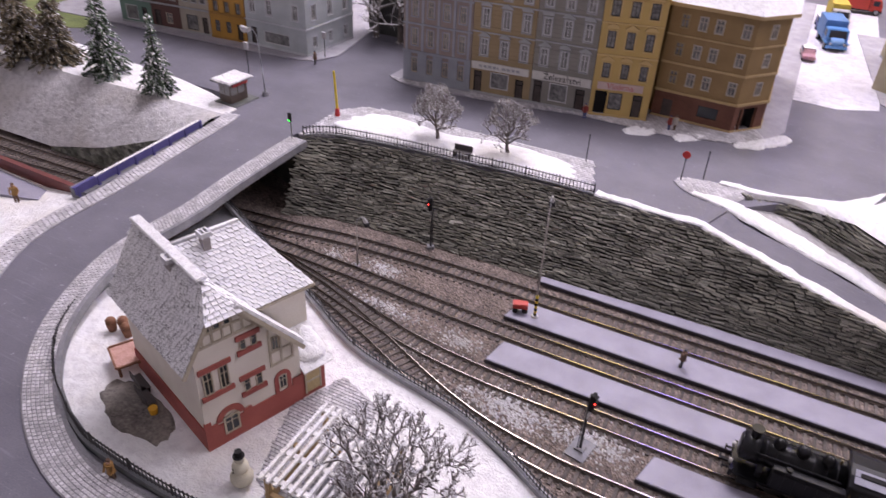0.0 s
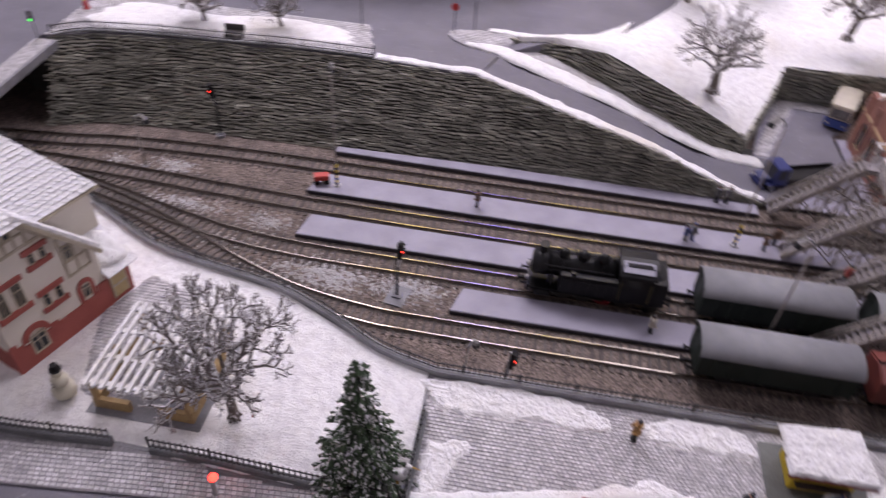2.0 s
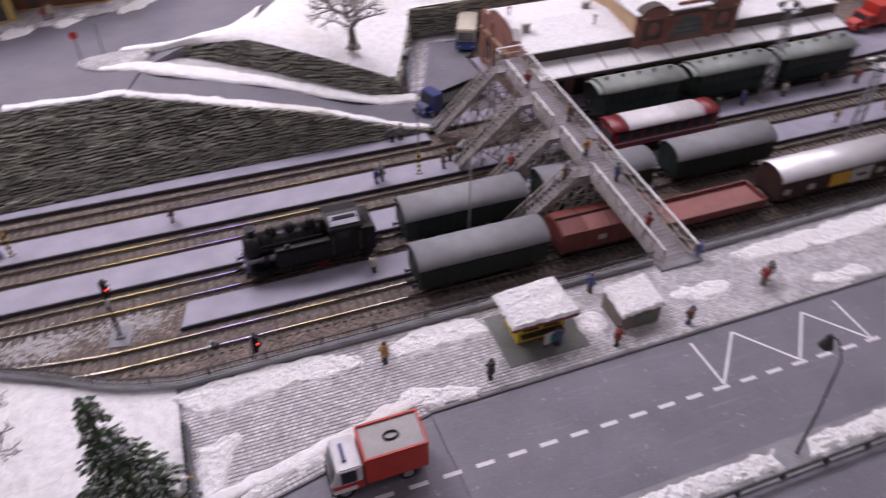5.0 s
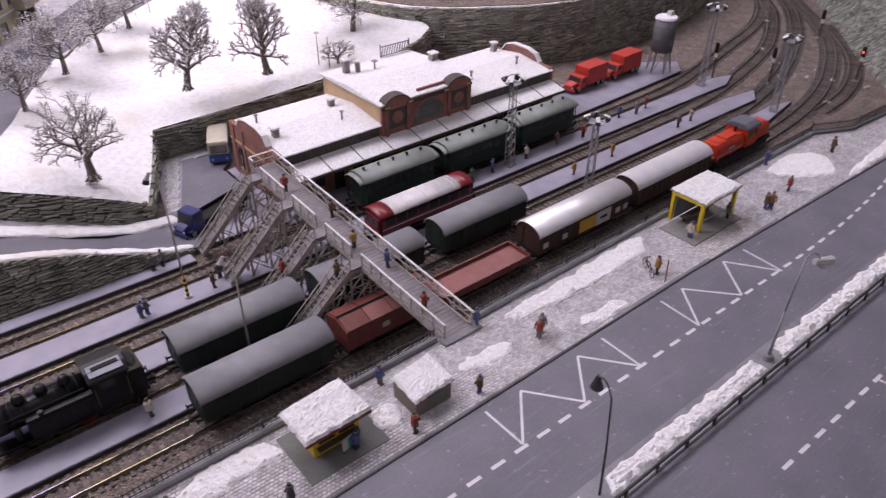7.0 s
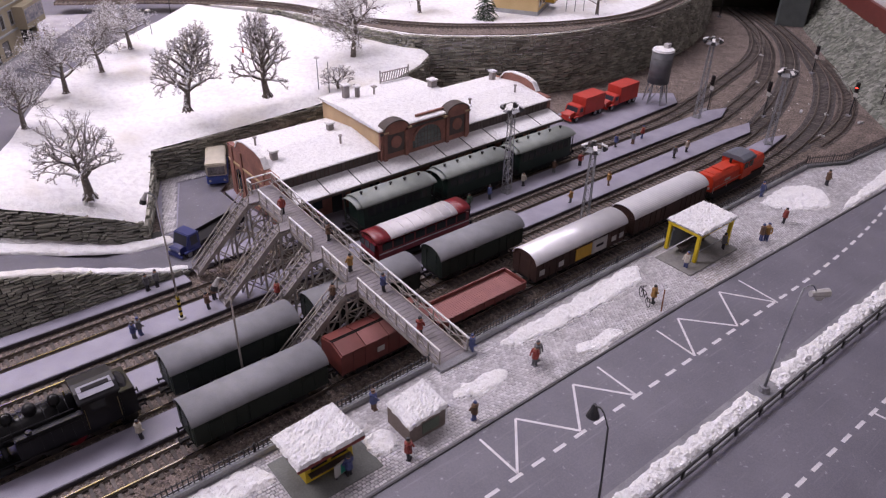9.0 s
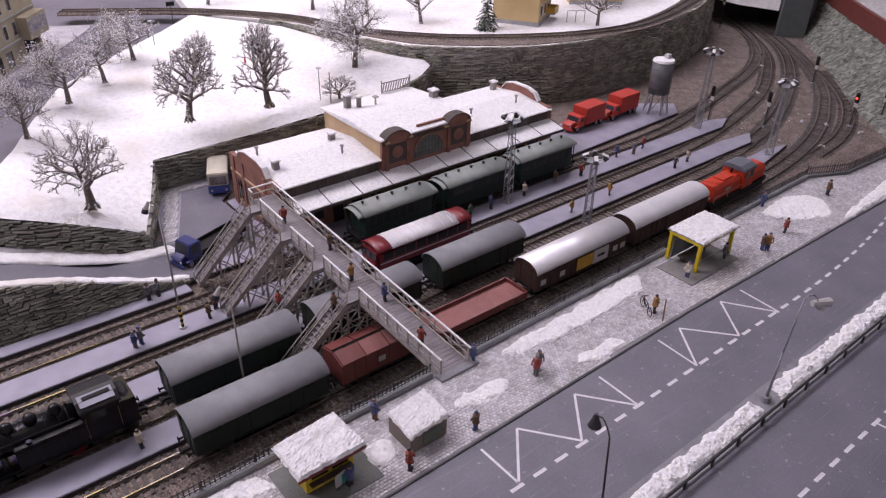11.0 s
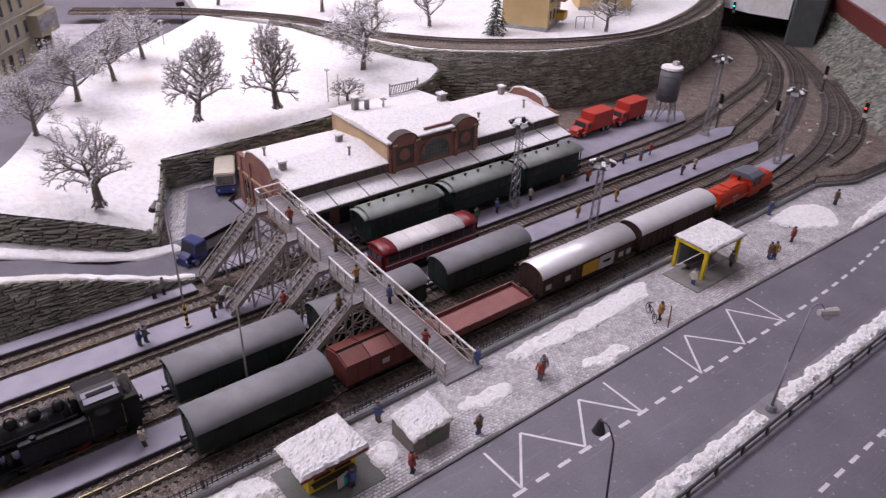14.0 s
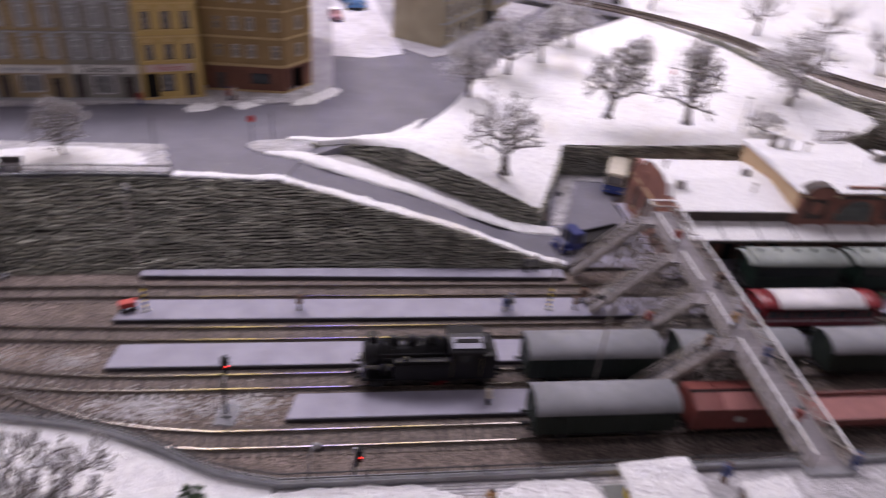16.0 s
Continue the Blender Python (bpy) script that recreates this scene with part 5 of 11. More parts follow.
def footbridge():
    ob = thing("footbridge", "grey timber footbridge with four flights of stairs over the tracks", "footbridge")
    xl, xr, y0, y1 = 11.2, 13.9, -8.7, 22.8
    for k in range(70):
        ya = y0 + k * (y1 - y0) / 70
        z = deck_z(ya)
        part("deck_plank", Geo().box(xl, ya, z - 0.12, xr, ya + (y1 - y0) / 70 - 0.012, z), BR_DECK, ob)
    for x in (xl + 0.05, xr - 0.05):
        part("deck_girder", Geo().bar((x, y0, deck_z(y0) - 0.28), (x, y1, deck_z(y1) - 0.28), 0.16, 0.4), BR_GREY, ob)
    # railing to the far side: one long truss
    h = 1.3
    n = 15
    for k in range(n + 1):
        ya = y0 + k * (y1 - y0) / n
        part("railing_post", Geo().bar((xr, ya, deck_z(ya)), (xr, ya, deck_z(ya) + h), 0.1, 0.1), BR_GREY, ob)
        if k < n:
            yb = y0 + (k + 1) * (y1 - y0) / n
            part("railing_brace", Geo().bar((xr, ya, deck_z(ya) + 0.1), (xr, yb, deck_z(yb) + h), 0.07, 0.07), BR_GREY, ob)
            part("railing_brace", Geo().bar((xr + 0.05, yb, deck_z(yb) + 0.1), (xr + 0.05, ya, deck_z(ya) + h), 0.07, 0.07), BR_GREY, ob)
    part("top_rail", Geo().bar((xr, y0 - 0.2, deck_z(y0) + h), (xr, y1, deck_z(y1) + h), 0.13, 0.12), SNOW, ob, "snow-topped handrail")
    part("mid_rail", Geo().bar((xr, y0, deck_z(y0) + 0.55), (xr, y1, deck_z(y1) + 0.55), 0.08, 0.08), BR_GREY, ob)
    part("low_rail", Geo().bar((xr - 0.35, y0, deck_z(y0) + 0.35), (xr - 0.35, y1, deck_z(y1) + 0.35), 0.1, 0.08), BR_GREY, ob)
    # railing panels on the stair side
    for ya, yb in ((21.9, 22.8), (15.6, 20.3), (9.8, 14.0), (4.0, 8.1), (-8.7, 2.4)):
        m = max(1, round((yb - ya) / 1.35))
        part("top_rail", Geo().bar((xl, ya, deck_z(ya) + h), (xl, yb, deck_z(yb) + h), 0.13, 0.12), SNOW, ob, "snow-topped handrail")
        part("mid_rail", Geo().bar((xl, ya, deck_z(ya) + 0.5), (xl, yb, deck_z(yb) + 0.5), 0.07, 0.07), BR_GREY, ob)
        for k in range(m + 1):
            yy = ya + (yb - ya) * k / m
            part("railing_post", Geo().bar((xl, yy, deck_z(yy)), (xl, yy, deck_z(yy) + h), 0.1, 0.1), BR_GREY, ob)
            if k < m:
                yn = ya + (yb - ya) * (k + 1) / m
                part("railing_brace", Geo().bar((xl, yy, deck_z(yy) + 0.05), (xl, yn, deck_z(yn) + h), 0.06, 0.06), BR_GREY, ob)
    part("end_rail", Geo().bar((xl, y1, deck_z(y1) + h), (xr, y1, deck_z(y1) + h), 0.13, 0.12), SNOW, ob, "snow-topped handrail")
    part("end_rail", Geo().bar((xl, y1, deck_z(y1) + 0.6), (xr, y1, deck_z(y1) + 0.6), 0.1, 0.1), BR_GREY, ob)
    # stairs
    for yc in (21.1, 14.8, 8.9, 3.2):
        zt = deck_z(yc)
        xt, xb, zb = 10.1, 3.9, PLAT_Z
        flight = part("stair_flight", Geo().box(xt - 0.05, yc - 0.75, zt - 0.14, xl, yc + 0.75, zt), BR_DECK, ob, "flight of grey stairs")
        steps = 17
        for k in range(steps):
            f = (k + 0.5) / steps
            x, z = xt + (xb - xt) * f, zt + (zb - zt) * f
            part("step", Geo().box(x - 0.22, yc - 0.62, z - 0.06, x + 0.22, yc + 0.62, z + 0.02), BR_DECK, flight)
        for s in (-0.68, 0.68):
            part("stringer", Geo().bar((xt + 0.1, yc + s, zt - 0.05), (xb, yc + s, zb + 0.1), 0.1, 0.42), BR_GREY, flight)
            part("handrail", Geo().bar((xt + 0.1, yc + s, zt + 1.0), (xb, yc + s, zb + 1.1), 0.08, 0.08).bar((xt + 0.1, yc + s, zt + 0.5), (xb, yc + s, zb + 0.6), 0.06, 0.06), BR_GREY, flight)
            for k in range(5):
                f = k / 4
                x, z = xt + (xb - xt) * f, zt + (zb - zt) * f
                part("baluster", Geo().bar((x, yc + s, z), (x, yc + s, z + 1.05), 0.08, 0.08), BR_GREY, flight)
        # trestle
        tower = part("trestle", Geo().box(10.0, yc - 0.7, deck_z(yc) - 0.5, 13.9, yc - 0.55, deck_z(yc) - 0.3).box(10.0, yc + 0.55, deck_z(yc) - 0.5, 13.9, yc + 0.7, deck_z(yc) - 0.3), BR_GREY, ob, "braced timber trestle")
        for s in (-0.62, 0.62):
            for x, zz in ((6.2, 0.36), (8.2, 0.68), (10.1, 1), (12.0, 1), (13.7, 1)):
                top = PLAT_Z + (zt - PLAT_Z) * zz - 0.3
                part("trestle_post", Geo().bar((x, yc + s, PLAT_Z), (x, yc + s, top), 0.16, 0.16), BR_GREY, tower)
            for (xa, fa), (xb2, fb) in (((6.2, 0.36), (8.2, 0.68)), ((8.2, 0.68), (10.1, 1)), ((10.1, 1), (12.0, 1)), ((12.0, 1), (13.7, 1))):
                za, zb2 = PLAT_Z + (zt - PLAT_Z) * fa - 0.4, PLAT_Z + (zt - PLAT_Z) * fb - 0.4
                m = max(1, round(min(za, zb2) / 2.0))
                for k in range(m):
                    part("trestle_brace", Geo().bar((xa, yc + s, PLAT_Z + (za - PLAT_Z) * k / m), (xb2, yc + s, PLAT_Z + (zb2 - PLAT_Z) * (k + 1) / m), 0.09, 0.09), BR_GREY, tower)
                    part("trestle_brace", Geo().bar((xb2, yc + s, PLAT_Z + (zb2 - PLAT_Z) * k / m), (xa, yc + s, PLAT_Z + (za - PLAT_Z) * (k + 1) / m), 0.09, 0.09), BR_GREY, tower)
                    part("trestle_beam", Geo().bar((xa, yc + s, PLAT_Z + (za - PLAT_Z) * (k + 1) / m), (xb2, yc + s, PLAT_Z + (zb2 - PLAT_Z) * (k + 1) / m), 0.1, 0.1), BR_GREY, tower)
    part("bridge_foot", Geo().box(10.8, -9.4, 4.2, 14.4, -8.5, 5.05), CONCRETE, ob, "concrete landing at the pavement", bevel=0.05)
    return ob


footbridge()

# ---- station ----
BRICK = mat("red_brown_brick", (0.30, 0.135, 0.10), (0.17, 0.08, 0.065), 0.8, grain=900, stain=80, bump=0.2)
OCHRE = mat("ochre_render", (0.55, 0.40, 0.24), (0.42, 0.30, 0.18), 0.8, grain=900, stain=60, bump=0.1)
DARKWOOD = mat("dark_brown_wood", (0.085, 0.065, 0.058), (0.05, 0.04, 0.036), 0.7, grain=1400, stain=150, bump=0.2)
ROOF_SNOW = snow_mat("roof_snow", (0.85, 0.85, 0.86), (0.68, 0.67, 0.69), None, 260, 0.0018, 0.02)
CHIMNEY = mat("grey_chimney", (0.34, 0.31, 0.30), (0.2, 0.18, 0.18), 0.8)


def station():
    ob = thing("station_building", "brick station building with flat snow-covered roofs and long platform canopy", "station building")
    z0 = PLAT_Z

    def wing(xa, xb, name):
        w = part(name, Geo().box(xa, 23.7, z0, xb, 35.3, 6.0), BRICK, ob)
        for k in range(int((xb - xa) / 0.55)):
            x = xa + 0.2 + k * 0.55
            part("clerestory_board", Geo().box(x, 23.6, 4.75, x + 0.48, 23.72, 6.15), DARKWOOD, w)
        r = Geo().along_x([(23.3, 6.15), (23.3, 6.3), (29.5, 7.05), (35.6, 6.3), (35.6, 6.15)][::-1], xa - 0.1, xb + 0.1)
        part("roof", r, ROOF_SNOW, ob, "snow-covered shallow roof", bevel=0.06)
        for k in range(int((xb - xa) / 2.6)):
            x = xa + 1.2 + k * 2.6
            d = part("wall_window" if k % 2 else "wall_door", Geo().box(x, 23.58, z0 if k % 2 == 0 else 1.2, x + 1.3, 23.72, 3.2), WINDOW, w)
            part("window_frame", Geo().box(x - 0.1, 23.6, 3.2, x + 1.4, 23.7, 3.35), OCHRE, d)
        return w

    left = wing(14.9, 28.0, "left_wing")
    wing(41.2, 56.0, "right_wing")
    for x, y in ((16.6, 27.5), (25.7, 30.7), (54.4, 33.5)):
        c = part("chimney", Geo().box(x - 0.35, y - 0.35, 6.2, x + 0.35, y + 0.35, 7.7), CHIMNEY, ob, bevel=0.03)
        part("chimney_cap", Geo().box(x - 0.5, y - 0.5, 7.7, x + 0.5, y + 0.5, 7.9), ROOF_SNOW, c, bevel=0.04)
    for x, y in ((16.6, 32.0), (24.7, 26.7), (44.5, 26.9), (52.9, 27.2)):
        part("roof_pipe", Geo().cyl((x, y, 6.8), (x, y, 7.7), 0.13, n=8).cyl((x, y, 7.7), (x, y, 7.85), 0.24, n=8), CHIMNEY, ob)
    # end gables with stepped brick parapets
    for x, s in ((14.9, -1), (56.0, 1)):
        prof = [(23.6, z0), (35.4, z0), (35.4, 6.5), (33.2, 6.6), (32.4, 7.6), (30.9, 8.0), (28.1, 8.0), (26.6, 7.6), (25.8, 6.6), (23.6, 6.5)]
        g = part("end_gable", Geo().along_x([(a, b) for a, b in prof], x - 0.28, x + 0.28), BRICK, ob, "brick end gable with curved parapet")
        part("parapet_cap", Geo().bar((x, 26.6, 7.68), (x, 28.1, 8.08), 0.7, 0.14).bar((x, 28.1, 8.08), (x, 30.9, 8.08), 0.7, 0.14).bar((x, 30.9, 8.08), (x, 32.4, 7.68), 0.7, 0.14).bar((x, 32.4, 7.68), (x, 33.2, 6.7), 0.7, 0.14).bar((x, 26.6, 7.68), (x, 25.8, 6.7), 0.7, 0.14), ROOF_SNOW, g)
        for y in (24.3, 26.6, 32.0, 34.4):
            part("pilaster", Geo().box(x + s * 0.28 - 0.12, y - 0.3, z0, x + s * 0.28 + 0.12, y + 0.3, 6.4), BRICK, g)
        for y in (25.4, 28.3, 30.4, 33.1):
            w = part("gable_window", Geo().box(x + s * 0.3 - 0.05, y - 0.55, 1.2, x + s * 0.3 + 0.05, y + 0.55, 3.4).cyl((x + s * 0.25, y, 3.4), (x + s * 0.35, y, 3.4), 0.55, n=14), WINDOW, g)
            part("window_frame", Geo().box(x + s * 0.34 - 0.05, y - 0.04, 1.2, x + s * 0.34 + 0.05, y + 0.04, 3.9).box(x + s * 0.34 - 0.05, y - 0.65, 1.05, x + s * 0.34 + 0.05, y + 0.65, 1.2), OCHRE, w)
        part("gable_band", Geo().box(x + s * 0.3 - 0.08, 23.6, 4.4, x + s * 0.3 + 0.08, 35.4, 4.65), OCHRE, g)
    # central block
    c = part("centre_block", Geo().box(28.0, 23.6, z0, 41.2, 36.2, 8.6), OCHRE, ob, "taller ochre centre block")
    part("front_facade", Geo().box(27.9, 23.25, z0, 41.3, 23.6, 8.5), BRICK, c, "brick front with arched gables")
    part("roof", Geo().along_x([(23.1, 8.55), (23.1, 8.75), (30, 9.25), (36.6, 8.75), (36.6, 8.55)][::-1], 27.6, 41.6), ROOF_SNOW, ob, "snow-covered shallow roof", bevel=0.06)
    for x in (30.0, 39.2):
        a = Geo()
        prof = [(x + 1.75 * math.cos(math.pi * i / 14), 8.4 + 1.05 * math.sin(math.pi * i / 14)) for i in range(15)]
        a.along_y([(x - 1.75, 8.0)] + prof[::-1] + [(x + 1.75, 8.0)], 23.0, 24.2)
        g = part("arched_gable", a, BRICK, c)
        cap = Geo()
        for p, q in zip(prof, prof[1:]):
            cap.bar((p[0], 23.6, p[1] + 0.06), (q[0], 23.6, q[1] + 0.06), 1.4, 0.12)
        part("gable_cap", cap, DARKWOOD, g)
        part("gable_panel", Geo().box(x - 1.2, 23.1, 5.6, x + 1.2, 23.26, 8.0), DARKWOOD, g, bevel=0.03)
        part("gable_ornament", Geo().cyl((x, 23.0, 6.9), (x, 23.1, 6.9), 0.75, n=18), BRICK, g)
        for dx in (-1.5, 1.5):
            part("pilaster", Geo().box(x + dx - 0.22, 23.0, z0, x + dx + 0.22, 23.3, 8.4), BRICK, c)
    arch_top = [(34.6 + 2.1 * math.cos(radians(a)), 6.3 + 1.65 * math.sin(radians(a))) for a in range(180, -1, -15)]
    hall = part("hall_window", Geo().along_y([(36.7, 5.4), (32.5, 5.4)] + arch_top, 23.1, 23.3), mat("grey_green_panes", (0.16, 0.18, 0.17), (0.07, 0.08, 0.08), 0.2, bump=0), c, "wide arched hall window")
    for k in range(9):
        x = 32.6 + 0.5 * k
        part("glazing_bar", Geo().box(x - 0.03, 23.06, 5.4, x + 0.03, 23.12, 6.3 + 1.6 * math.sqrt(max(0.0, 1 - ((x - 34.6) / 2.1) ** 2))), DARKWOOD, hall)
    for z, w_ in ((5.9, 2.1), (6.5, 2.05), (7.2, 1.7)):
        part("glazing_bar", Geo().box(34.6 - w_, 23.06, z - 0.03, 34.6 + w_, 23.12, z + 0.03), DARKWOOD, hall)
    for p, q in zip(arch_top, arch_top[1:]):
        part("arch_stone", Geo().bar((p[0], 23.12, p[1] + 0.08), (q[0], 23.12, q[1] + 0.08), 0.3, 0.2), BRICK, hall)
    for x in (28.6, 31.9, 37.3, 40.7):
        part("pilaster_cap", Geo().box(x - 0.32, 22.96, 8.2, x + 0.32, 23.3, 8.42), OCHRE, c)
    part("facade_band", Geo().box(27.9, 23.05, 8.05, 41.3, 23.3, 8.3), DARKWOOD, c)
    part("roof_ledge", Geo().box(33.5, 23.9, 8.85, 38.0, 24.15, 9.1), BRICK, ob)
    for x, y, h, w in ((30.2, 34.1, 1.6, 0.36), (31.4, 33.3, 1.4, 0.24), (40.9, 30.3, 1.2, 0.45)):
        k = part("chimney", Geo().box(x - w, y - w, 8.7, x + w, y + w, 8.9 + h), OCHRE if x < 30 else CHIMNEY, ob, bevel=0.03)
        part("chimney_cap", Geo().box(x - w - 0.12, y - w - 0.12, 8.9 + h, x + w + 0.12, y + w + 0.12, 9.05 + h), ROOF_SNOW, k)
    part("roof_vent", Geo().cyl((33.5, 32.7, 8.9), (33.5, 32.7, 10.0), 0.12, n=8).box(33.2, 32.4, 10.0, 33.8, 33.0, 10.15), CHIMNEY, ob)
    rail = part("roof_railing", Geo().box(36.8, 36.1, 10.1, 41.4, 36.22, 10.22).box(36.8, 36.1, 8.9, 41.4, 36.22, 9.0).box(36.75, 36.1, 8.7, 36.87, 36.22, 10.5).box(41.33, 36.1, 8.7, 41.45, 36.22, 10.5), CHIMNEY, ob, "small railing on the roof")
    for k in range(11):
        x = 36.95 + k * 0.4
        part("railing_bar", Geo().bar((x, 36.16, 9.0), (x + 0.3, 36.16, 10.1), 0.09, 0.12), CHIMNEY, rail)
    # canopy
    for k in range(10):
        xa = 15.5 + k * 4.05
        part("canopy_panel", Geo().add([(xa, 20.8, 4.22), (xa + 3.97, 20.8, 4.22), (xa + 3.97, 23.6, 4.8), (xa, 23.6, 4.8), (xa, 20.8, 4.34), (xa + 3.97, 20.8, 4.34), (xa + 3.97, 23.6, 4.95), (xa, 23.6, 4.95)],
                                       [(3, 2, 1, 0), (4, 5, 6, 7), (0, 1, 5, 4), (1, 2, 6, 5), (2, 3, 7, 6), (3, 0, 4, 7)]), ROOF_SNOW, ob, "snow-covered canopy panel")
        part("canopy_seam", Geo().bar((xa + 4.0, 20.8, 4.36), (xa + 4.0, 23.6, 4.98), 0.1, 0.08), KERB, ob)
        part("canopy_post", Geo().cyl((xa + 2, 21.3, z0), (xa + 2, 21.3, 4.2), 0.12, n=8).bar((xa + 1.2, 21.3, 4.2), (xa + 2, 21.3, 3.5), 0.1, 0.1).bar((xa + 2.8, 21.3, 4.2), (xa + 2, 21.3, 3.5), 0.1, 0.1), DARKWOOD, ob)
    part("canopy_edge", Geo().box(15.4, 20.7, 3.95, 56.1, 20.82, 4.25), DARKWOOD, ob)
    return ob


station()

# ---- the house in the garden ----
CREAM = mat("cream_render", (0.74, 0.70, 0.62), (0.62, 0.57, 0.49), 0.7, grain=1600, stain=40, bump=0.08)
PLINTH = mat("red_plinth", (0.36, 0.095, 0.075), (0.26, 0.06, 0.05), 0.7, grain=1400, stain=50, bump=0.1)
TIMBER = mat("ochre_timber", (0.50, 0.45, 0.35), (0.34, 0.29, 0.21), 0.7, grain=900, stain=80, bump=0.1)
TILE = mat("grey_roof_tile", (0.40, 0.40, 0.41), (0.22, 0.22, 0.23), 0.75, grain=1400, stain=300, bump=0.3, vary=0.4, island=True, snow=-0.38, flakes=1100)
TILE_WHITE = mat("snowy_roof_tile", (0.5, 0.5, 0.52), (0.32, 0.32, 0.33), 0.75, grain=900, stain=60, bump=0.2, vary=0.35, island=True, snow=-0.48, flakes=800)
PLASTER_GREY = mat("pale_chimney_plaster", (0.62, 0.62, 0.64), (0.42, 0.42, 0.43), 0.8)
YELLOW_DOOR = mat("ochre_door", (0.50, 0.39, 0.20), (0.38, 0.29, 0.14), 0.6)
WOOD_PALE = mat("pale_wood", (0.48, 0.34, 0.16), (0.33, 0.22, 0.10), 0.7, grain=700, stain=90)
rnd = random.Random(11)


def lump(g, outline, z, high, seed=1, rough=0.12, inner=0.55):
    """A heap of snow on a plan outline: thin rim, raised and uneven inside."""
    r = random.Random(seed)
    pts = [Vector((*p[:2], 0)) for p in curve_line(list(outline) + [outline[0]], 5)[:-1]]
    c = sum(pts, Vector()) / len(pts)
    n = len(pts)
    rings = []
    for k, h in ((1.0, -0.06), (0.97, 0.45), (0.85, 0.85), (inner, 1.0), (0.25, 1.05)):
        ring = []
        for p in pts:
            q = c.lerp(p, k * (1 + (r.uniform(-rough, rough) * 0.35 if k > 0.9 else 0)))
            zz = z + (h * high if h > 0 else -0.06) + (rough * high * r.uniform(-1, 1) if 0 < k < 0.9 else 0)
            ring.append((q.x, q.y, zz))
        rings.append(ring)
    base = len(g.v)
    for ring in rings:
        g.v += ring
    g.v.append((c.x, c.y, z + high * 1.02))
    for j in range(len(rings) - 1):
        g.f += [(base + j * n + i, base + j * n + (i + 1) % n, base + (j + 1) * n + (i + 1) % n, base + (j + 1) * n + i) for i in range(n)]
    last = base + (len(rings) - 1) * n
    g.f += [(last + i, last + (i + 1) % n, len(g.v) - 1) for i in range(n)]
    return g


def roof_slope(parent, a, b, c, d, material, thick=0.22, tiles=None, seed=1, label=""):
    """A roof slope: a board a-b (eave) c-d (top, d above a) with rows of tiles on it."""
    a, b, c, d = (Vector(p) for p in (a, b, c, d))
    nor = (b - a).cross(d - a).normalized()
    if nor.z < 0:
        nor = -nor
    g = Geo()
    dn = nor * thick
    g.add([a, b, c, d, a - dn, b - dn, c - dn, d - dn], [(0, 1, 2, 3), (7, 6, 5, 4), (0, 4, 5, 1), (1, 5, 6, 2), (2, 6, 7, 3), (3, 7, 4, 0)])
    slope = part("roof_slope", g, material, parent, label)
    if tiles:
        r = random.Random(seed)
        w, h = tiles
        rows = max(2, int(((d - a).length + (c - b).length) / 2 / h))
        tg = Geo()
        for j in range(rows):
            p0, p1 = a.lerp(d, j / rows), b.lerp(c, j / rows)
            q0, q1 = a.lerp(d, (j + 1.25) / rows), b.lerp(c, (j + 1.25) / rows)
            n = max(1, int((p1 - p0).length / w))
            off = 0.5 if j % 2 else 0.0
            for i in range(n):
                s0, s1 = max(0, (i + off) / n), min(1, (i + off + 0.92) / n)
                if s0 >= 1:
                    continue
                lift, low = 0.07 + r.uniform(0, 0.06), 0.012
                t0, t1 = p0.lerp(p1, s0), p0.lerp(p1, s1)
                u0, u1 = q0.lerp(q1, min(1, s0)), q0.lerp(q1, s1)
                top = [t0 + nor * lift, t1 + nor * lift, u1 + nor * low, u0 + nor * low]
                tg.add(top + [t0 + nor * 0.004, t1 + nor * 0.004], [(0, 1, 2, 3), (4, 5, 1, 0), (4, 0, 3), (5, 2, 1)])
        tagged(part("roof_tiles", tg, material, slope), "", "", "", "stuff")
    return slope


def window_set(parent, x0, z0, x1, z1, y, frame_mat, lights=2, arch=False, sill=None, lintel=None, name="window", bars=True, dark=None):
    """A window in a wall facing -y at depth y: frame with mullions, pane, sill and lintel."""
    win = part(name, Geo().box(x0, y + 0.02, z0, x1, y + 0.045, z1), dark or WINDOW, parent)
    f = Geo()
    t = min(0.13, (x1 - x0) * 0.13)
    f.box(x0, y - 0.03, z0, x0 + t, y + 0.06, z1).box(x1 - t, y - 0.03, z0, x1, y + 0.06, z1)
    f.box(x0 + t, y - 0.03, z0, x1 - t, y + 0.06, z0 + t).box(x0 + t, y - 0.03, z1 - t, x1 - t, y + 0.06, z1)
    for k in range(1, lights):
        xm = x0 + (x1 - x0) * k / lights
        f.box(xm - t * 0.3, y - 0.02, z0 + t, xm + t * 0.3, y + 0.02, z1 - t)
    if bars:
        zm = z0 + (z1 - z0) * 0.66
        f.box(x0 + t, y - 0.015, zm - t * 0.25, x1 - t, y + 0.02, zm + t * 0.25)
    part("frame", f, frame_mat, win)
    if sill:
        part("sill", Geo().box(x0 - 0.14, y - 0.16, z0 - 0.2, x1 + 0.14, y + 0.02, z0), sill, win)
    if lintel:
        part("lintel", Geo().box(x0 - 0.14, y - 0.1, z1, x1 + 0.14, y + 0.02, z1 + 0.26), lintel, win)
    return win


HM = at(-48.0, -13.6, 4.85, 70.3)
house = thing("house", "cream gabled house with red plinth and snow-dusted grey roof", "house", m=HM)
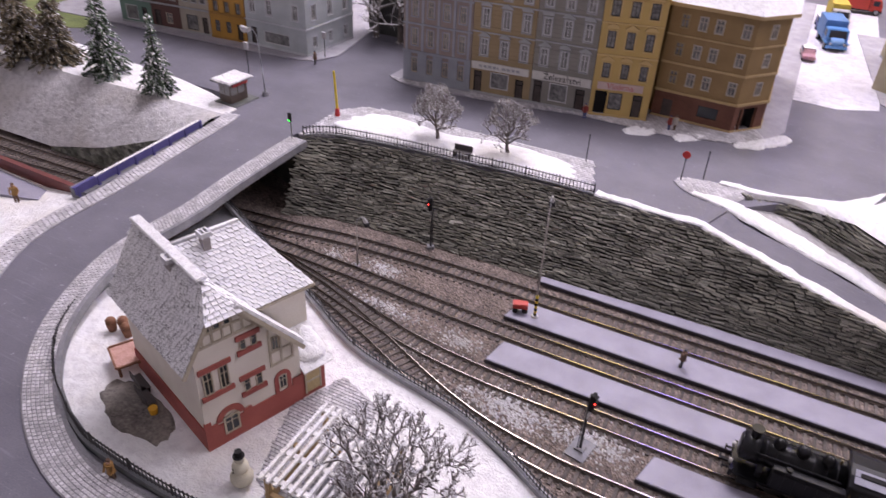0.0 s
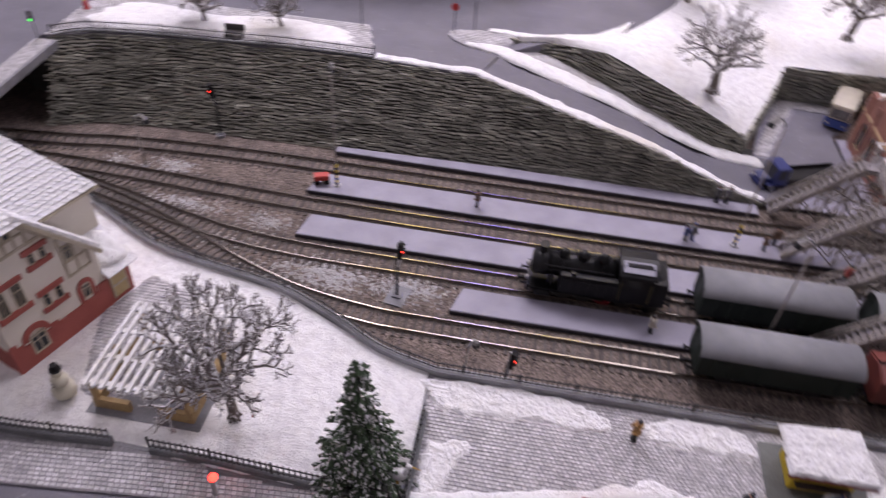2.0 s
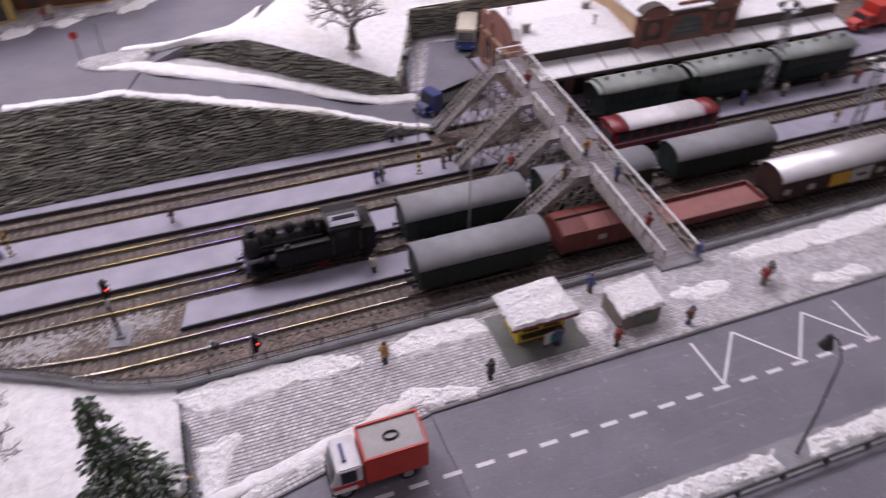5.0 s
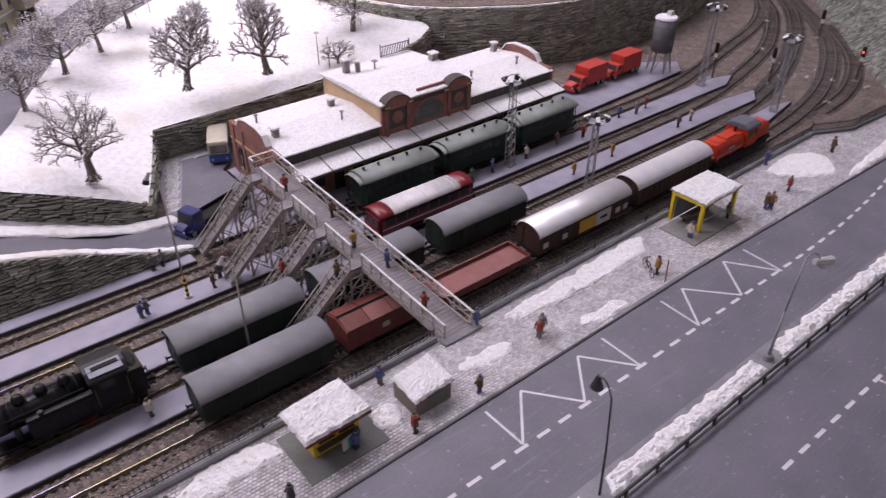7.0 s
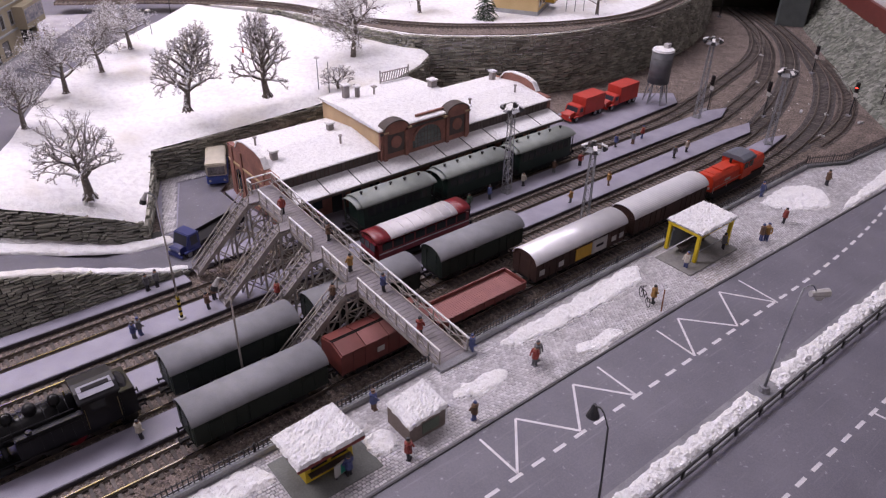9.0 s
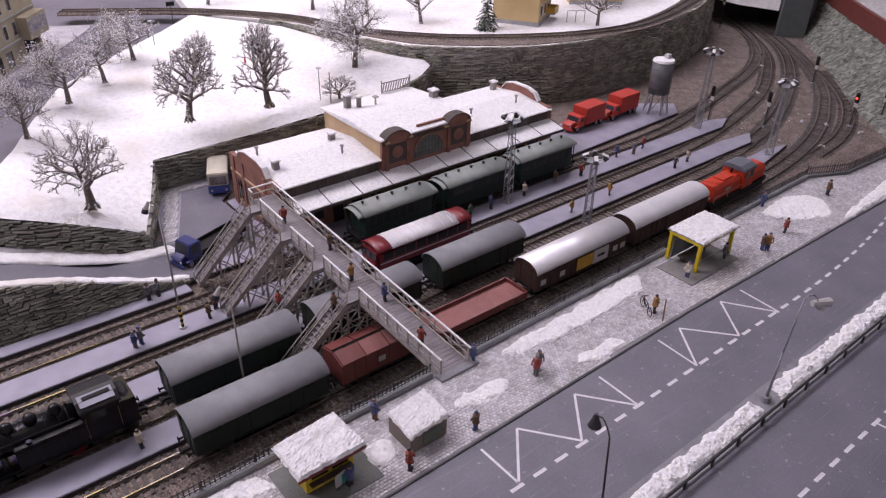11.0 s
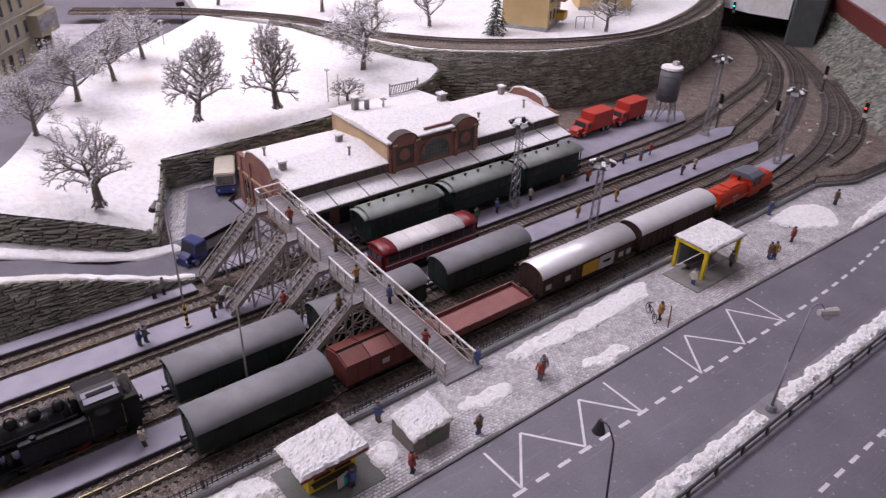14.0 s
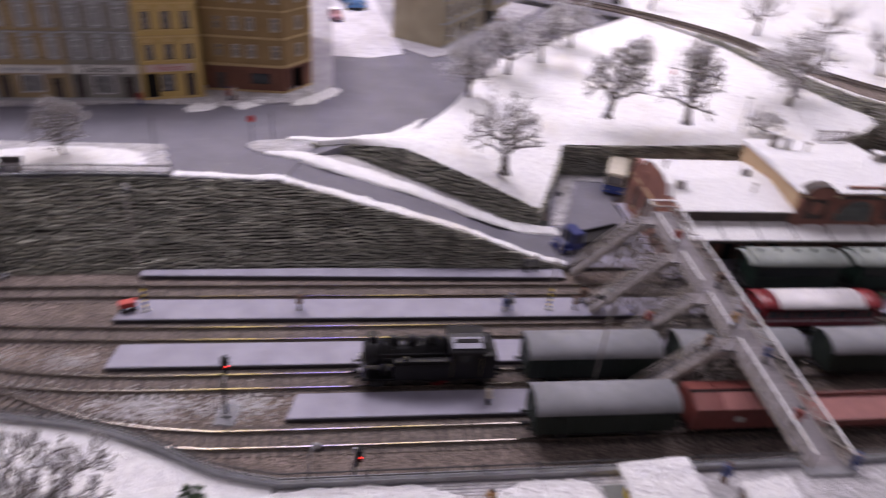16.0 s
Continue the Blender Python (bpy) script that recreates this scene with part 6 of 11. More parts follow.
# gable wall with its left and right eaves, cut out round the ridge
gable = [(0, 0), (7, 0), (7, 5.0), (3.05, 9.9), (1.0, 9.9), (0, 8.35)]
part("gable_wall", Geo().along_y(gable[::-1], 0.0, 0.3), CREAM, house)
part("gable_wall", Geo().along_y([(0, 0), (0, 8.35), (1.9, 11.4), (7, 5.0), (7, 0)], 10.0, 10.3), CREAM, house)
part("side_wall", Geo().box(0, 0.3, 0, 0.3, 10, 8.2), CREAM, house)
part("side_wall", Geo().box(6.7, 0.3, 0, 7, 2.4, 5.3), CREAM, house)
part("wing_wall", Geo().box(4.2, 2.4, 0, 9.3, 2.7, 7.7).box(9.0, 2.7, 0, 9.3, 10, 7.7).box(6.7, 10, 0, 9.3, 10.3, 7.7), CREAM, house)
part("plinth", Geo().box(-0.09, -0.09, -0.05, 7.0, 0.1, 1.75).box(-0.09, 0.1, -0.05, 0.1, 10.3, 1.75).box(6.9, 2.33, -0.05, 9.37, 2.5, 1.6).box(9.2, 2.5, -0.05, 9.37, 10.3, 1.6), PLINTH, house)
# stepped edge of the plinth and the arch round its window
for x0, x1, z1 in ((-0.09, 0.35, 2.35), (0.35, 0.8, 2.0), (2.6, 3.2, 2.0), (6.3, 7.0, 2.3)):
    part("plinth_step", Geo().box(x0, -0.085, 1.7, x1, 0.1, z1), PLINTH, house)
steps = Geo()
arch = [(0.75 + 0.95 + 0.98 * math.cos(radians(a)), 1.95 + 0.98 * math.sin(radians(a))) for a in range(0, 181, 15)]
inner = [(0.75 + 0.95 + 0.55 * math.cos(radians(a)), 1.95 + 0.55 * math.sin(radians(a))) for a in range(180, -1, -15)]
for (p, q), (r_, s_) in zip(zip(arch, arch[1:]), zip(inner[::-1], inner[::-1][1:])):
    steps.along_y([p, r_, s_, q], -0.085, 0.05)
part("window_arch", steps, PLINTH, house)
window_set(house, 1.15, 0.75, 2.25, 2.2, -0.13, TIMBER, 2)
small = [(5.6 + 0.62 * math.cos(radians(a)), 2.9 + 0.62 * math.sin(radians(a))) for a in range(0, 181, 20)]
hole = [(5.6 + 0.32 * math.cos(radians(a)), 2.9 + 0.32 * math.sin(radians(a))) for a in range(0, 181, 20)]
sa = Geo()
for i in range(len(small) - 1):
    sa.along_y([small[i], hole[i], hole[i + 1], small[i + 1]], -0.08, 0.02)
sa.box(4.98, -0.08, 1.7, 5.28, 0.02, 2.9).box(5.92, -0.08, 1.7, 6.22, 0.02, 2.9)
part("window_surround", sa, PLINTH, house)
window_set(house, 5.3, 2.0, 5.9, 3.15, -0.06, TIMBER, 2)
for x0, z0, x1, z1 in ((0.35, 4.55, 0.98, 6.35), (1.42, 4.55, 2.05, 6.35), (3.0, 6.75, 3.4, 7.55), (3.75, 6.75, 4.15, 7.55), (2.9, 3.35, 3.35, 4.35), (3.75, 3.35, 4.2, 4.35)):
    window_set(house, x0, z0, x1, z1, -0.05, TIMBER, 2 if x1 - x0 > 0.5 else 1)
for x0, x1, zs, zl in ((0.12, 2.28, 4.55, 6.35), (2.75, 4.4, 6.75, 7.55), (2.65, 4.45, 3.35, 4.35)):
    part("sill", Geo().box(x0, -0.16, zs - 0.34, x1, 0.02, zs), PLINTH, house)
    part("lintel", Geo().box(x0, -0.12, zl, x1, 0.02, zl + 0.36), PLINTH, house)
# half-timbering under the half-hip and beside it
for x0, z0, x1, z1 in [(0.35, 8.15, 4.1, 8.32), (0.85, 9.0, 3.55, 9.14), (0.95, 9.62, 3.1, 9.85), (4.85, 4.36, 5.0, 7.3), (5.65, 4.36, 5.78, 6.4), (6.45, 4.36, 6.6, 5.6), (4.85, 4.2, 6.6, 4.36), (5.0, 5.3, 6.5, 5.42)] + [(x - 0.07, 8.32, x + 0.07, 9.62) for x in (0.75, 1.4, 2.05, 2.7, 3.35)]:
    part("timber", Geo().box(x0, -0.07 + 0.001 * (z1 - z0), z0, x1, 0.02, z1), TIMBER, house)
for p, q in (((0.1, -0.02, 7.9), (1.15, -0.02, 9.75)), ((4.6, -0.02, 7.7), (2.95, -0.02, 9.8))):
    part("timber", Geo().bar(p, q, 0.12, 0.16), TIMBER, house)
for x in (1.0, 1.65, 2.3):
    window_set(house, x - 0.1, 9.16, x + 0.34, 9.6, -0.04, TIMBER, 1, bars=False)
window_set(house, 5.08, 5.5, 5.6, 6.6, -0.05, TIMBER, 2)
# roofs
RID, LE, RE = (1.9, 11.75), (-0.85, 7.15), (7.15, 5.1)


def on_left(h):
    return LE[0] + (RID[0] - LE[0]) * (h - LE[1]) / (RID[1] - LE[1])


def on_right(h):
    return RE[0] + (RID[0] - RE[0]) * (h - RE[1]) / (RID[1] - RE[1])


HIP = 10.25
roof = part("roof", Geo().box(0.3, 1.0, 8.0, 3.2, 10, 8.1), DARKWOOD, house)
roof_slope(house, (LE[0], 10.15, LE[1]), (LE[0], -0.5, LE[1]), (on_left(HIP), -0.5, HIP), (on_left(HIP), 10.15, HIP), TILE, tiles=(0.36, 0.36), seed=2)
roof_slope(house, (on_left(HIP), 10.15, HIP), (on_left(HIP), -0.5, HIP), (RID[0], 1.2, RID[1]), (RID[0], 10.15, RID[1]), TILE, tiles=(0.36, 0.36), seed=3)
roof_slope(house, (RE[0], -0.5, RE[1]), (RE[0], 2.0, RE[1]), (on_right(HIP), 2.6, HIP), (on_right(HIP), -0.5, HIP), TILE_WHITE, tiles=(0.45, 0.4), seed=4)
roof_slope(house, (on_right(HIP), -0.5, HIP), (on_right(HIP), 10.15, HIP), (RID[0], 10.15, RID[1]), (RID[0], 1.2, RID[1]), TILE_WHITE, tiles=(0.45, 0.4), seed=5)
roof_slope(house, (on_left(HIP) - 0.15, -0.62, HIP - 0.2), (on_right(HIP) + 0.15, -0.62, HIP - 0.2), (RID[0] + 0.05, 1.25, RID[1] + 0.02), (RID[0] - 0.05, 1.25, RID[1] + 0.02), TILE_WHITE, tiles=(0.36, 0.34), seed=6)
# cross wing
WR, WE = 11.55, 7.6
roof_slope(house, (4.9, 1.9, WE), (9.75, 1.9, WE), (7.0, 6.2, WR), (2.0, 6.2, WR), TILE_WHITE, tiles=(0.4, 0.36), seed=7)
roof_slope(house, (9.75, 10.8, WE), (3.9, 10.8, WE), (2.0, 6.2, WR), (7.0, 6.2, WR), TILE_WHITE, tiles=(0.4, 0.36), seed=8)
roof_slope(house, (9.75, 1.9, WE), (9.75, 10.8, WE), (7.0, 6.25, WR), (7.0, 6.15, WR), ROOF_SNOW, seed=9)
part("eaves_board", Geo().bar((4.9, 1.9, WE - 0.15), (9.75, 1.9, WE - 0.15), 0.12, 0.2).bar((9.75, 1.9, WE - 0.15), (9.75, 10.8, WE - 0.15), 0.12, 0.2), TIMBER, house)
part("bargeboard", Geo().bar((LE[0], -0.5, LE[1] - 0.15), (on_left(HIP), -0.5, HIP - 0.15), 0.12, 0.26).bar((RE[0], -0.5, RE[1] - 0.15), (on_right(HIP), -0.5, HIP - 0.15), 0.12, 0.26), TIMBER, house)
part("ridge_cap", Geo().cyl((RID[0], 1.1, RID[1]), (RID[0], 10.2, RID[1]), 0.17, n=6).cyl((RID[0], 6.2, WR), (7.0, 6.2, WR), 0.17, n=6), TILE_WHITE, house, smooth=True)
for x, y, z, kx, ky, stem in ((1.75, 4.6, 11.05, 0.78, 0.8, 0.55), (4.3, 5.5, 10.5, 0.5, 0.75, 1.3)):
    ch = part("chimney", Geo().box(x - 0.5 * kx, y - 0.36 * ky, z - 1.6, x + 0.5 * kx, y + 0.36 * ky, z + stem), CHIMNEY, house)
    cap = Geo()
    for a0, b0, a1, b1 in ((-0.72, -0.52, -0.46, 0.52), (0.46, -0.52, 0.72, 0.52), (-0.1, -0.36, 0.1, 0.36), (-0.46, 0.34, 0.46, 0.52), (-0.46, -0.52, 0.46, -0.34)):
        cap.box(x + a0 * kx, y + b0 * ky, z + stem, x + a1 * kx, y + b1 * ky, z + stem + 0.34)
    part("cap", cap, PLASTER_GREY, ch)
    part("flue", Geo().box(x - 0.46 * kx, y - 0.34 * ky, z + stem, x + 0.46 * kx, y + 0.34 * ky, z + stem + 0.04), FRAME_BLACK, ch)
part("verge_snow", Geo().bar((on_right(HIP) - 0.15, 0.0, HIP + 0.22), (RE[0], 0.0, RE[1] + 0.16), 1.0, 0.42), ROOF_SNOW, house, "thick snow on the roof verge", bevel=0.08)
part("ridge_snow", Geo().bar((RID[0], 1.2, RID[1] + 0.14), (RID[0], 10.1, RID[1] + 0.14), 0.7, 0.26), ROOF_SNOW, house, "snow lying on the ridge", bevel=0.06)
part("roof_step", Geo().box(3.4, 4.5, 9.9, 5.0, 4.75, 10.05), PLASTER_GREY, house)
# annex with door and lean-to roof
part("annex_wall", Geo().along_x([(0.0, 0.0), (2.4, 0.0), (2.4, 4.1), (0.0, 2.85)], 7.0, 8.9), PLINTH, house)
dr = part("door", Geo().box(7.25, -0.05, 0.35, 8.55, 0.01, 2.3), YELLOW_DOOR, house)
part("panel_strip", Geo().box(7.25, -0.08, 1.25, 8.55, -0.04, 1.4).box(7.25, -0.08, 2.2, 8.55, -0.04, 2.34).box(7.25, -0.08, 0.3, 7.37, -0.04, 2.2).box(8.43, -0.08, 0.3, 8.55, -0.04, 2.2), TIMBER, dr)
roof_slope(house, (6.95, -0.6, 2.75), (9.4, -0.6, 2.75), (9.4, 2.4, 4.3), (6.95, 2.4, 4.3), ROOF_SNOW, 0.16, label="snow-covered lean-to roof")
sn = lump(Geo(), [(7.3, 0.0), (8.9, -0.2), (9.2, 1.6), (8.2, 2.2), (7.1, 1.5)], 0, 0.3, 4, 0.3)
sn.v = [(x, y, z + 2.8 + (y + 0.6) * 0.517) for x, y, z in sn.v]
part("snow_lump", sn, SNOW, house, smooth=True)
# path of setts at the door
# ---- garden: paved path, pergola, table, walls and fences ----
PAVE_PATH = [(-45.9, -8.0), (-44.3, -3.9), (-40.8, -5.2), (-39.2, -9.2), (-41.5, -14.9), (-44.0, -14.0)]
structure("garden_path", Geo().prism(PAVE_PATH, NEAR_Z - 0.1, NEAR_Z + 0.03), JOINT, "garden path of small grey setts", "path")

structure("pergola_floor", Geo().prism([(-42.9, -15.4), (-35.9, -15.4), (-35.9, -8.5), (-42.9, -8.5)], NEAR_Z - 0.1, NEAR_Z + 0.045), CONCRETE, "bare grey paving under the pergola", "pavement")
pergola = thing("pergola", "snow-white lattice pergola on low ochre walls", "pergola")
for x in (-42.3, -36.6):
    for y in (-14.8, -12.0, -9.0):
        part("post", Geo().box(x - 0.14, y - 0.14, NEAR_Z, x + 0.14, y + 0.14, 7.05), WOOD_PALE, pergola)
for y in (-14.8, -12.9, -10.9, -9.0):
    part("beam", Geo().box(-42.7, y - 0.16, 7.05, -36.2, y + 0.16, 7.3), SNOW, pergola)
for i in range(12):
    x = -42.4 + i * 0.53
    part("rafter", Geo().box(x - 0.11, -15.3, 7.3, x + 0.11, -8.6, 7.5), SNOW, pergola)
part("low_wall", Geo().box(-42.5, -14.95, NEAR_Z - 0.02, -40.3, -14.65, 5.7).box(-38.5, -14.95, NEAR_Z - 0.02, -36.4, -14.65, 5.7).box(-36.7, -14.65, NEAR_Z - 0.02, -36.4, -8.9, 5.7).box(-42.5, -14.65, NEAR_Z - 0.02, -42.2, -8.9, 5.7), WOOD_PALE, pergola)

PINK = mat("faded_pink_board", (0.62, 0.38, 0.33), (0.42, 0.22, 0.17), 0.7, stain=120)
CLAY = mat("brown_stall_wood", (0.28, 0.13, 0.07), (0.16, 0.07, 0.04), 0.7)
stall = thing("market_stall", "pink-topped wooden table with brown pots behind it", "table", m=at(-58.1, -9.7, NEAR_Z, 60) @ Matrix.Scale(0.82, 4))
part("tabletop", Geo().box(-2.1, -1.5, 1.0, 2.1, 1.5, 1.2), PINK, stall, "pink table top with dark stains", bevel=0.05)
part("rim", Geo().bar((-2.1, -1.55, 1.2), (2.1, -1.55, 1.2), 0.16, 0.2).bar((-2.1, 1.55, 1.2), (2.1, 1.55, 1.2), 0.16, 0.2).bar((-2.15, -1.5, 1.2), (-2.15, 1.5, 1.2), 0.16, 0.2).bar((2.15, -1.5, 1.2), (2.15, 1.5, 1.2), 0.16, 0.2), CLAY, stall)
for x, y in ((-1.9, -1.3), (1.9, -1.3), (-1.9, 1.3), (1.9, 1.3)):
    part("leg", Geo().cyl((x, y, 0), (x, y, 1.0), 0.13), CLAY, stall)
for x, y in ((-3.0, 2.4), (-2.3, 2.9), (-1.5, 2.5)):
    pot = tagged(part("flower_pot", Geo().cyl((0, 0, 0), (0, 0, 0.7), 0.3, 0.42).ball((0, 0, 0.9), 0.42, 0.42, 0.35, 8, 5), CLAY, None, smooth=True, m=at(-59.4 + x, -10.7 + y, NEAR_Z)), "small brown pot with dry plants on snow", "flower pot", "pots by the table")
bench_dark = mat("dark_bench", (0.10, 0.09, 0.09), None, 0.7)
for x, y, rz in ((-55.9, -11.6, 160), (-54.6, -12.4, 160)):
    b = thing("garden_bench", "dark wooden garden bench beside the house", "bench", "garden benches", m=at(x, y, NEAR_Z, rz))
    part("seat", Geo().box(-0.9, -0.3, 0.45, 0.9, 0.3, 0.55), bench_dark, b)
    part("backrest", Geo().box(-0.9, 0.3, 0.55, 0.9, 0.38, 1.1), bench_dark, b)
    for sx in (-0.7, 0.7):
        part("leg", Geo().box(sx - 0.07, -0.25, 0, sx + 0.07, 0.25, 0.45), bench_dark, b)
tagged(part("bare_earth", lump(Geo(), [(-58, -13.4), (-55, -15.0), (-51.4, -14.9), (-51.4, -13.0), (-54.5, -11.9), (-57.6, -11.7)], NEAR_Z, 0.05, 3, 0.3), mat("wet_earth", (0.27, 0.245, 0.22), (0.07, 0.06, 0.055), 0.9, grain=500, stain=45, bump=0.4), smooth=True), "patch of trodden brown earth beside the house", "ground", "", "structure")
tagged(part("bucket", Geo().cyl((0, 0, 0), (0, 0, 0.55), 0.25, 0.32, 10), paint("yellow_plastic", (0.75, 0.40, 0.03)), None, m=at(-53.4, -13.0, NEAR_Z)), "yellow bucket beside the house", "bucket")


def iron_fence(name, line, z, label, high=1.05, step=0.33, base=None, group="fences", material=None):
    """An iron fence: posts, two rails, thin bars with tips, on a low wall where base gives its height and width."""
    fence = thing(name, label, "fence", group)
    material = material or IRON
    pts = [Vector((*p[:2], z)) for p in line]
    z0 = z
    if base:
        w, h, bm_ = base
        g = Geo().sweep([p + Vector((0, 0, h / 2)) for p in pts], w, h)
        part("base_wall", g, bm_, fence, "grey stone base")
        z0 = z + h
    for k in (0.18, 0.8):
        g = Geo().sweep([Vector((p.x, p.y, z0 + high * k)) for p in pts], 0.06, 0.07)
        part("rail", g, material, fence)
    bars = Geo()
    for p in resample(pts, step):
        bars.box(p.x - 0.032, p.y - 0.032, z0 - 0.02, p.x + 0.032, p.y + 0.032, z0 + high)
    tagged(part("paling", bars, material, fence), "", "", "", "stuff")
    post = None
    for p in resample(pts, 3.6):
        post = post or Geo().box(-0.055, -0.055, 0, 0.055, 0.055, high + 0.04).mesh("post", material)
        part("post", post, None, fence, m=at(p.x, p.y, z0))
    return fence


BASE_GREY = mat("grey_fence_base", (0.20, 0.21, 0.22), (0.11, 0.115, 0.12), 0.8, grain=900, stain=60)
BASE_PALE = mat("pale_fence_base", (0.40, 0.41, 0.43), (0.25, 0.255, 0.27), 0.8, grain=900, stain=60)
iron_fence("garden_fence", [p for p in curve_line([(-67.3, 1.5), (-67.1, -5.0), (-65.0, -10.5), (-61.6, -13.9), (-58.5, -15.6), (-56.5, -16.5), (-54.1, -17.1), (-47.3, -17.5), (-40.3, -17.1)], 5)], NEAR_Z - 0.02, "black iron garden fence on a grey stone base", 0.95, base=(0.4, 0.6, BASE_GREY))
iron_fence("garden_fence", [(-38.0, -17.1), (-35, -17.1), (-23.5, -17.6)], NEAR_Z - 0.02, "black iron garden fence on a grey stone base", 0.95, base=(0.4, 0.45, BASE_GREY))
iron_fence("garden_fence", [(-23.3, -17.4), (-23.3, -11.6)], NEAR_Z - 0.02, "short iron fence beside the paved square", 0.8, base=(0.4, 0.6, BASE_GREY))
iron_fence("trackside_fence", [(x, y - 0.15) for x, y in curve_line(NEAR_EDGE[:10], 3)] + [(10.7, -8.15)], NEAR_Z - 0.1, "black iron fence on a grey wall above the tracks", 0.75, base=(0.45, 0.5, BASE_PALE))
iron_fence("trackside_fence", [(14.5, -8.1), (38.9, -7.85), (66.8, -7.6)], NEAR_Z - 0.1, "black iron fence on a grey wall above the tracks", 0.75, base=(0.45, 0.5, BASE_PALE))
iron_fence("trackside_fence", [(66.9, -7.6), (71.8, -9.95), (82.5, -10.5), (118, -14.2), (150, -15.6)], NEAR_Z - 0.1, "dark iron fence along the curve", 1.1, base=(0.45, 0.4, BASE_GREY))

# ---- the town on the street ----
PAVING = mat("town_paving", (0.40, 0.39, 0.42), (0.28, 0.27, 0.30), 0.75, grain=900, stain=60, bump=0.25)
town_pave = [(-68.9, 43.9), (-66.5, 42.6), (-62, 42.4), (-51.8, 43.6), (-42.9, 45.2), (-32.6, 45.1), (-25.7, 46.8), (-22, 49.5), (-20.6, 53.4), (-20.9, 72), (-21.3, 120), (-40, 120), (-40, 62), (-68, 62)]
structure("pavement_town", Geo().prism(town_pave, STREET_Z - 0.1, STREET_Z + 0.16), PAVING, "grey paved footway with a raised kerb before the houses", "pavement", bevel=0.05)
structure("pavement_corner", Geo().prism([(-130, 39.4), (-105.6, 40.9), (-91.4, 41.5), (-82.5, 42.2), (-80.3, 43.2), (-78.7, 46.6), (-80.7, 58), (-80.7, 75), (-130, 75)], STREET_Z - 0.1, STREET_Z + 0.16), PAVING, "grey paved footway with a raised kerb", "pavement", bevel=0.05)
structure("pavement_east", Geo().prism([(-6.5, 66.0), (-3.6, 67.8), (-2.2, 70), (8.8, 85.4), (15.7, 95), (18, 99), (10, 103), (-14, 103), (-10.5, 70)], STREET_Z - 0.1, STREET_Z + 0.16), PAVING, "grey paved footway with a raised kerb", "pavement", bevel=0.05)


def facade(g, wide, high, holes, thick=0.35):
    """A front wall in the plane y = 0 with rectangular holes (x0, z0, x1, z1) through it."""
    zs = sorted({0.0, high} | {h[1] for h in holes} | {h[3] for h in holes})
    xs = sorted({0.0, wide} | {h[0] for h in holes} | {h[2] for h in holes})
    zs, xs = ([v for i, v in enumerate(line) if i == 0 or v - line[i - 1] > 1e-4] for line in (zs, xs))
    solid = {(i, j): not any(h[0] < (xs[i] + xs[i + 1]) / 2 < h[2] and h[1] < (zs[j] + zs[j + 1]) / 2 < h[3] for h in holes) for i in range(len(xs) - 1) for j in range(len(zs) - 1)}
    for (i, j), ok in solid.items():
        if ok:
            x0, x1, z0, z1 = xs[i], xs[i + 1], zs[j], zs[j + 1]
            g.add([(x0, 0, z0), (x1, 0, z0), (x1, 0, z1), (x0, 0, z1), (x0, thick, z0), (x1, thick, z0), (x1, thick, z1), (x0, thick, z1)],
                  [(0, 1, 2, 3), (7, 6, 5, 4)] + [f for f, d in (((0, 3, 7, 4), (-1, 0)), ((1, 5, 6, 2), (1, 0)), ((0, 4, 5, 1), (0, -1)), ((3, 2, 6, 7), (0, 1))) if not solid.get((i + d[0], j + d[1]), False)])
    return g


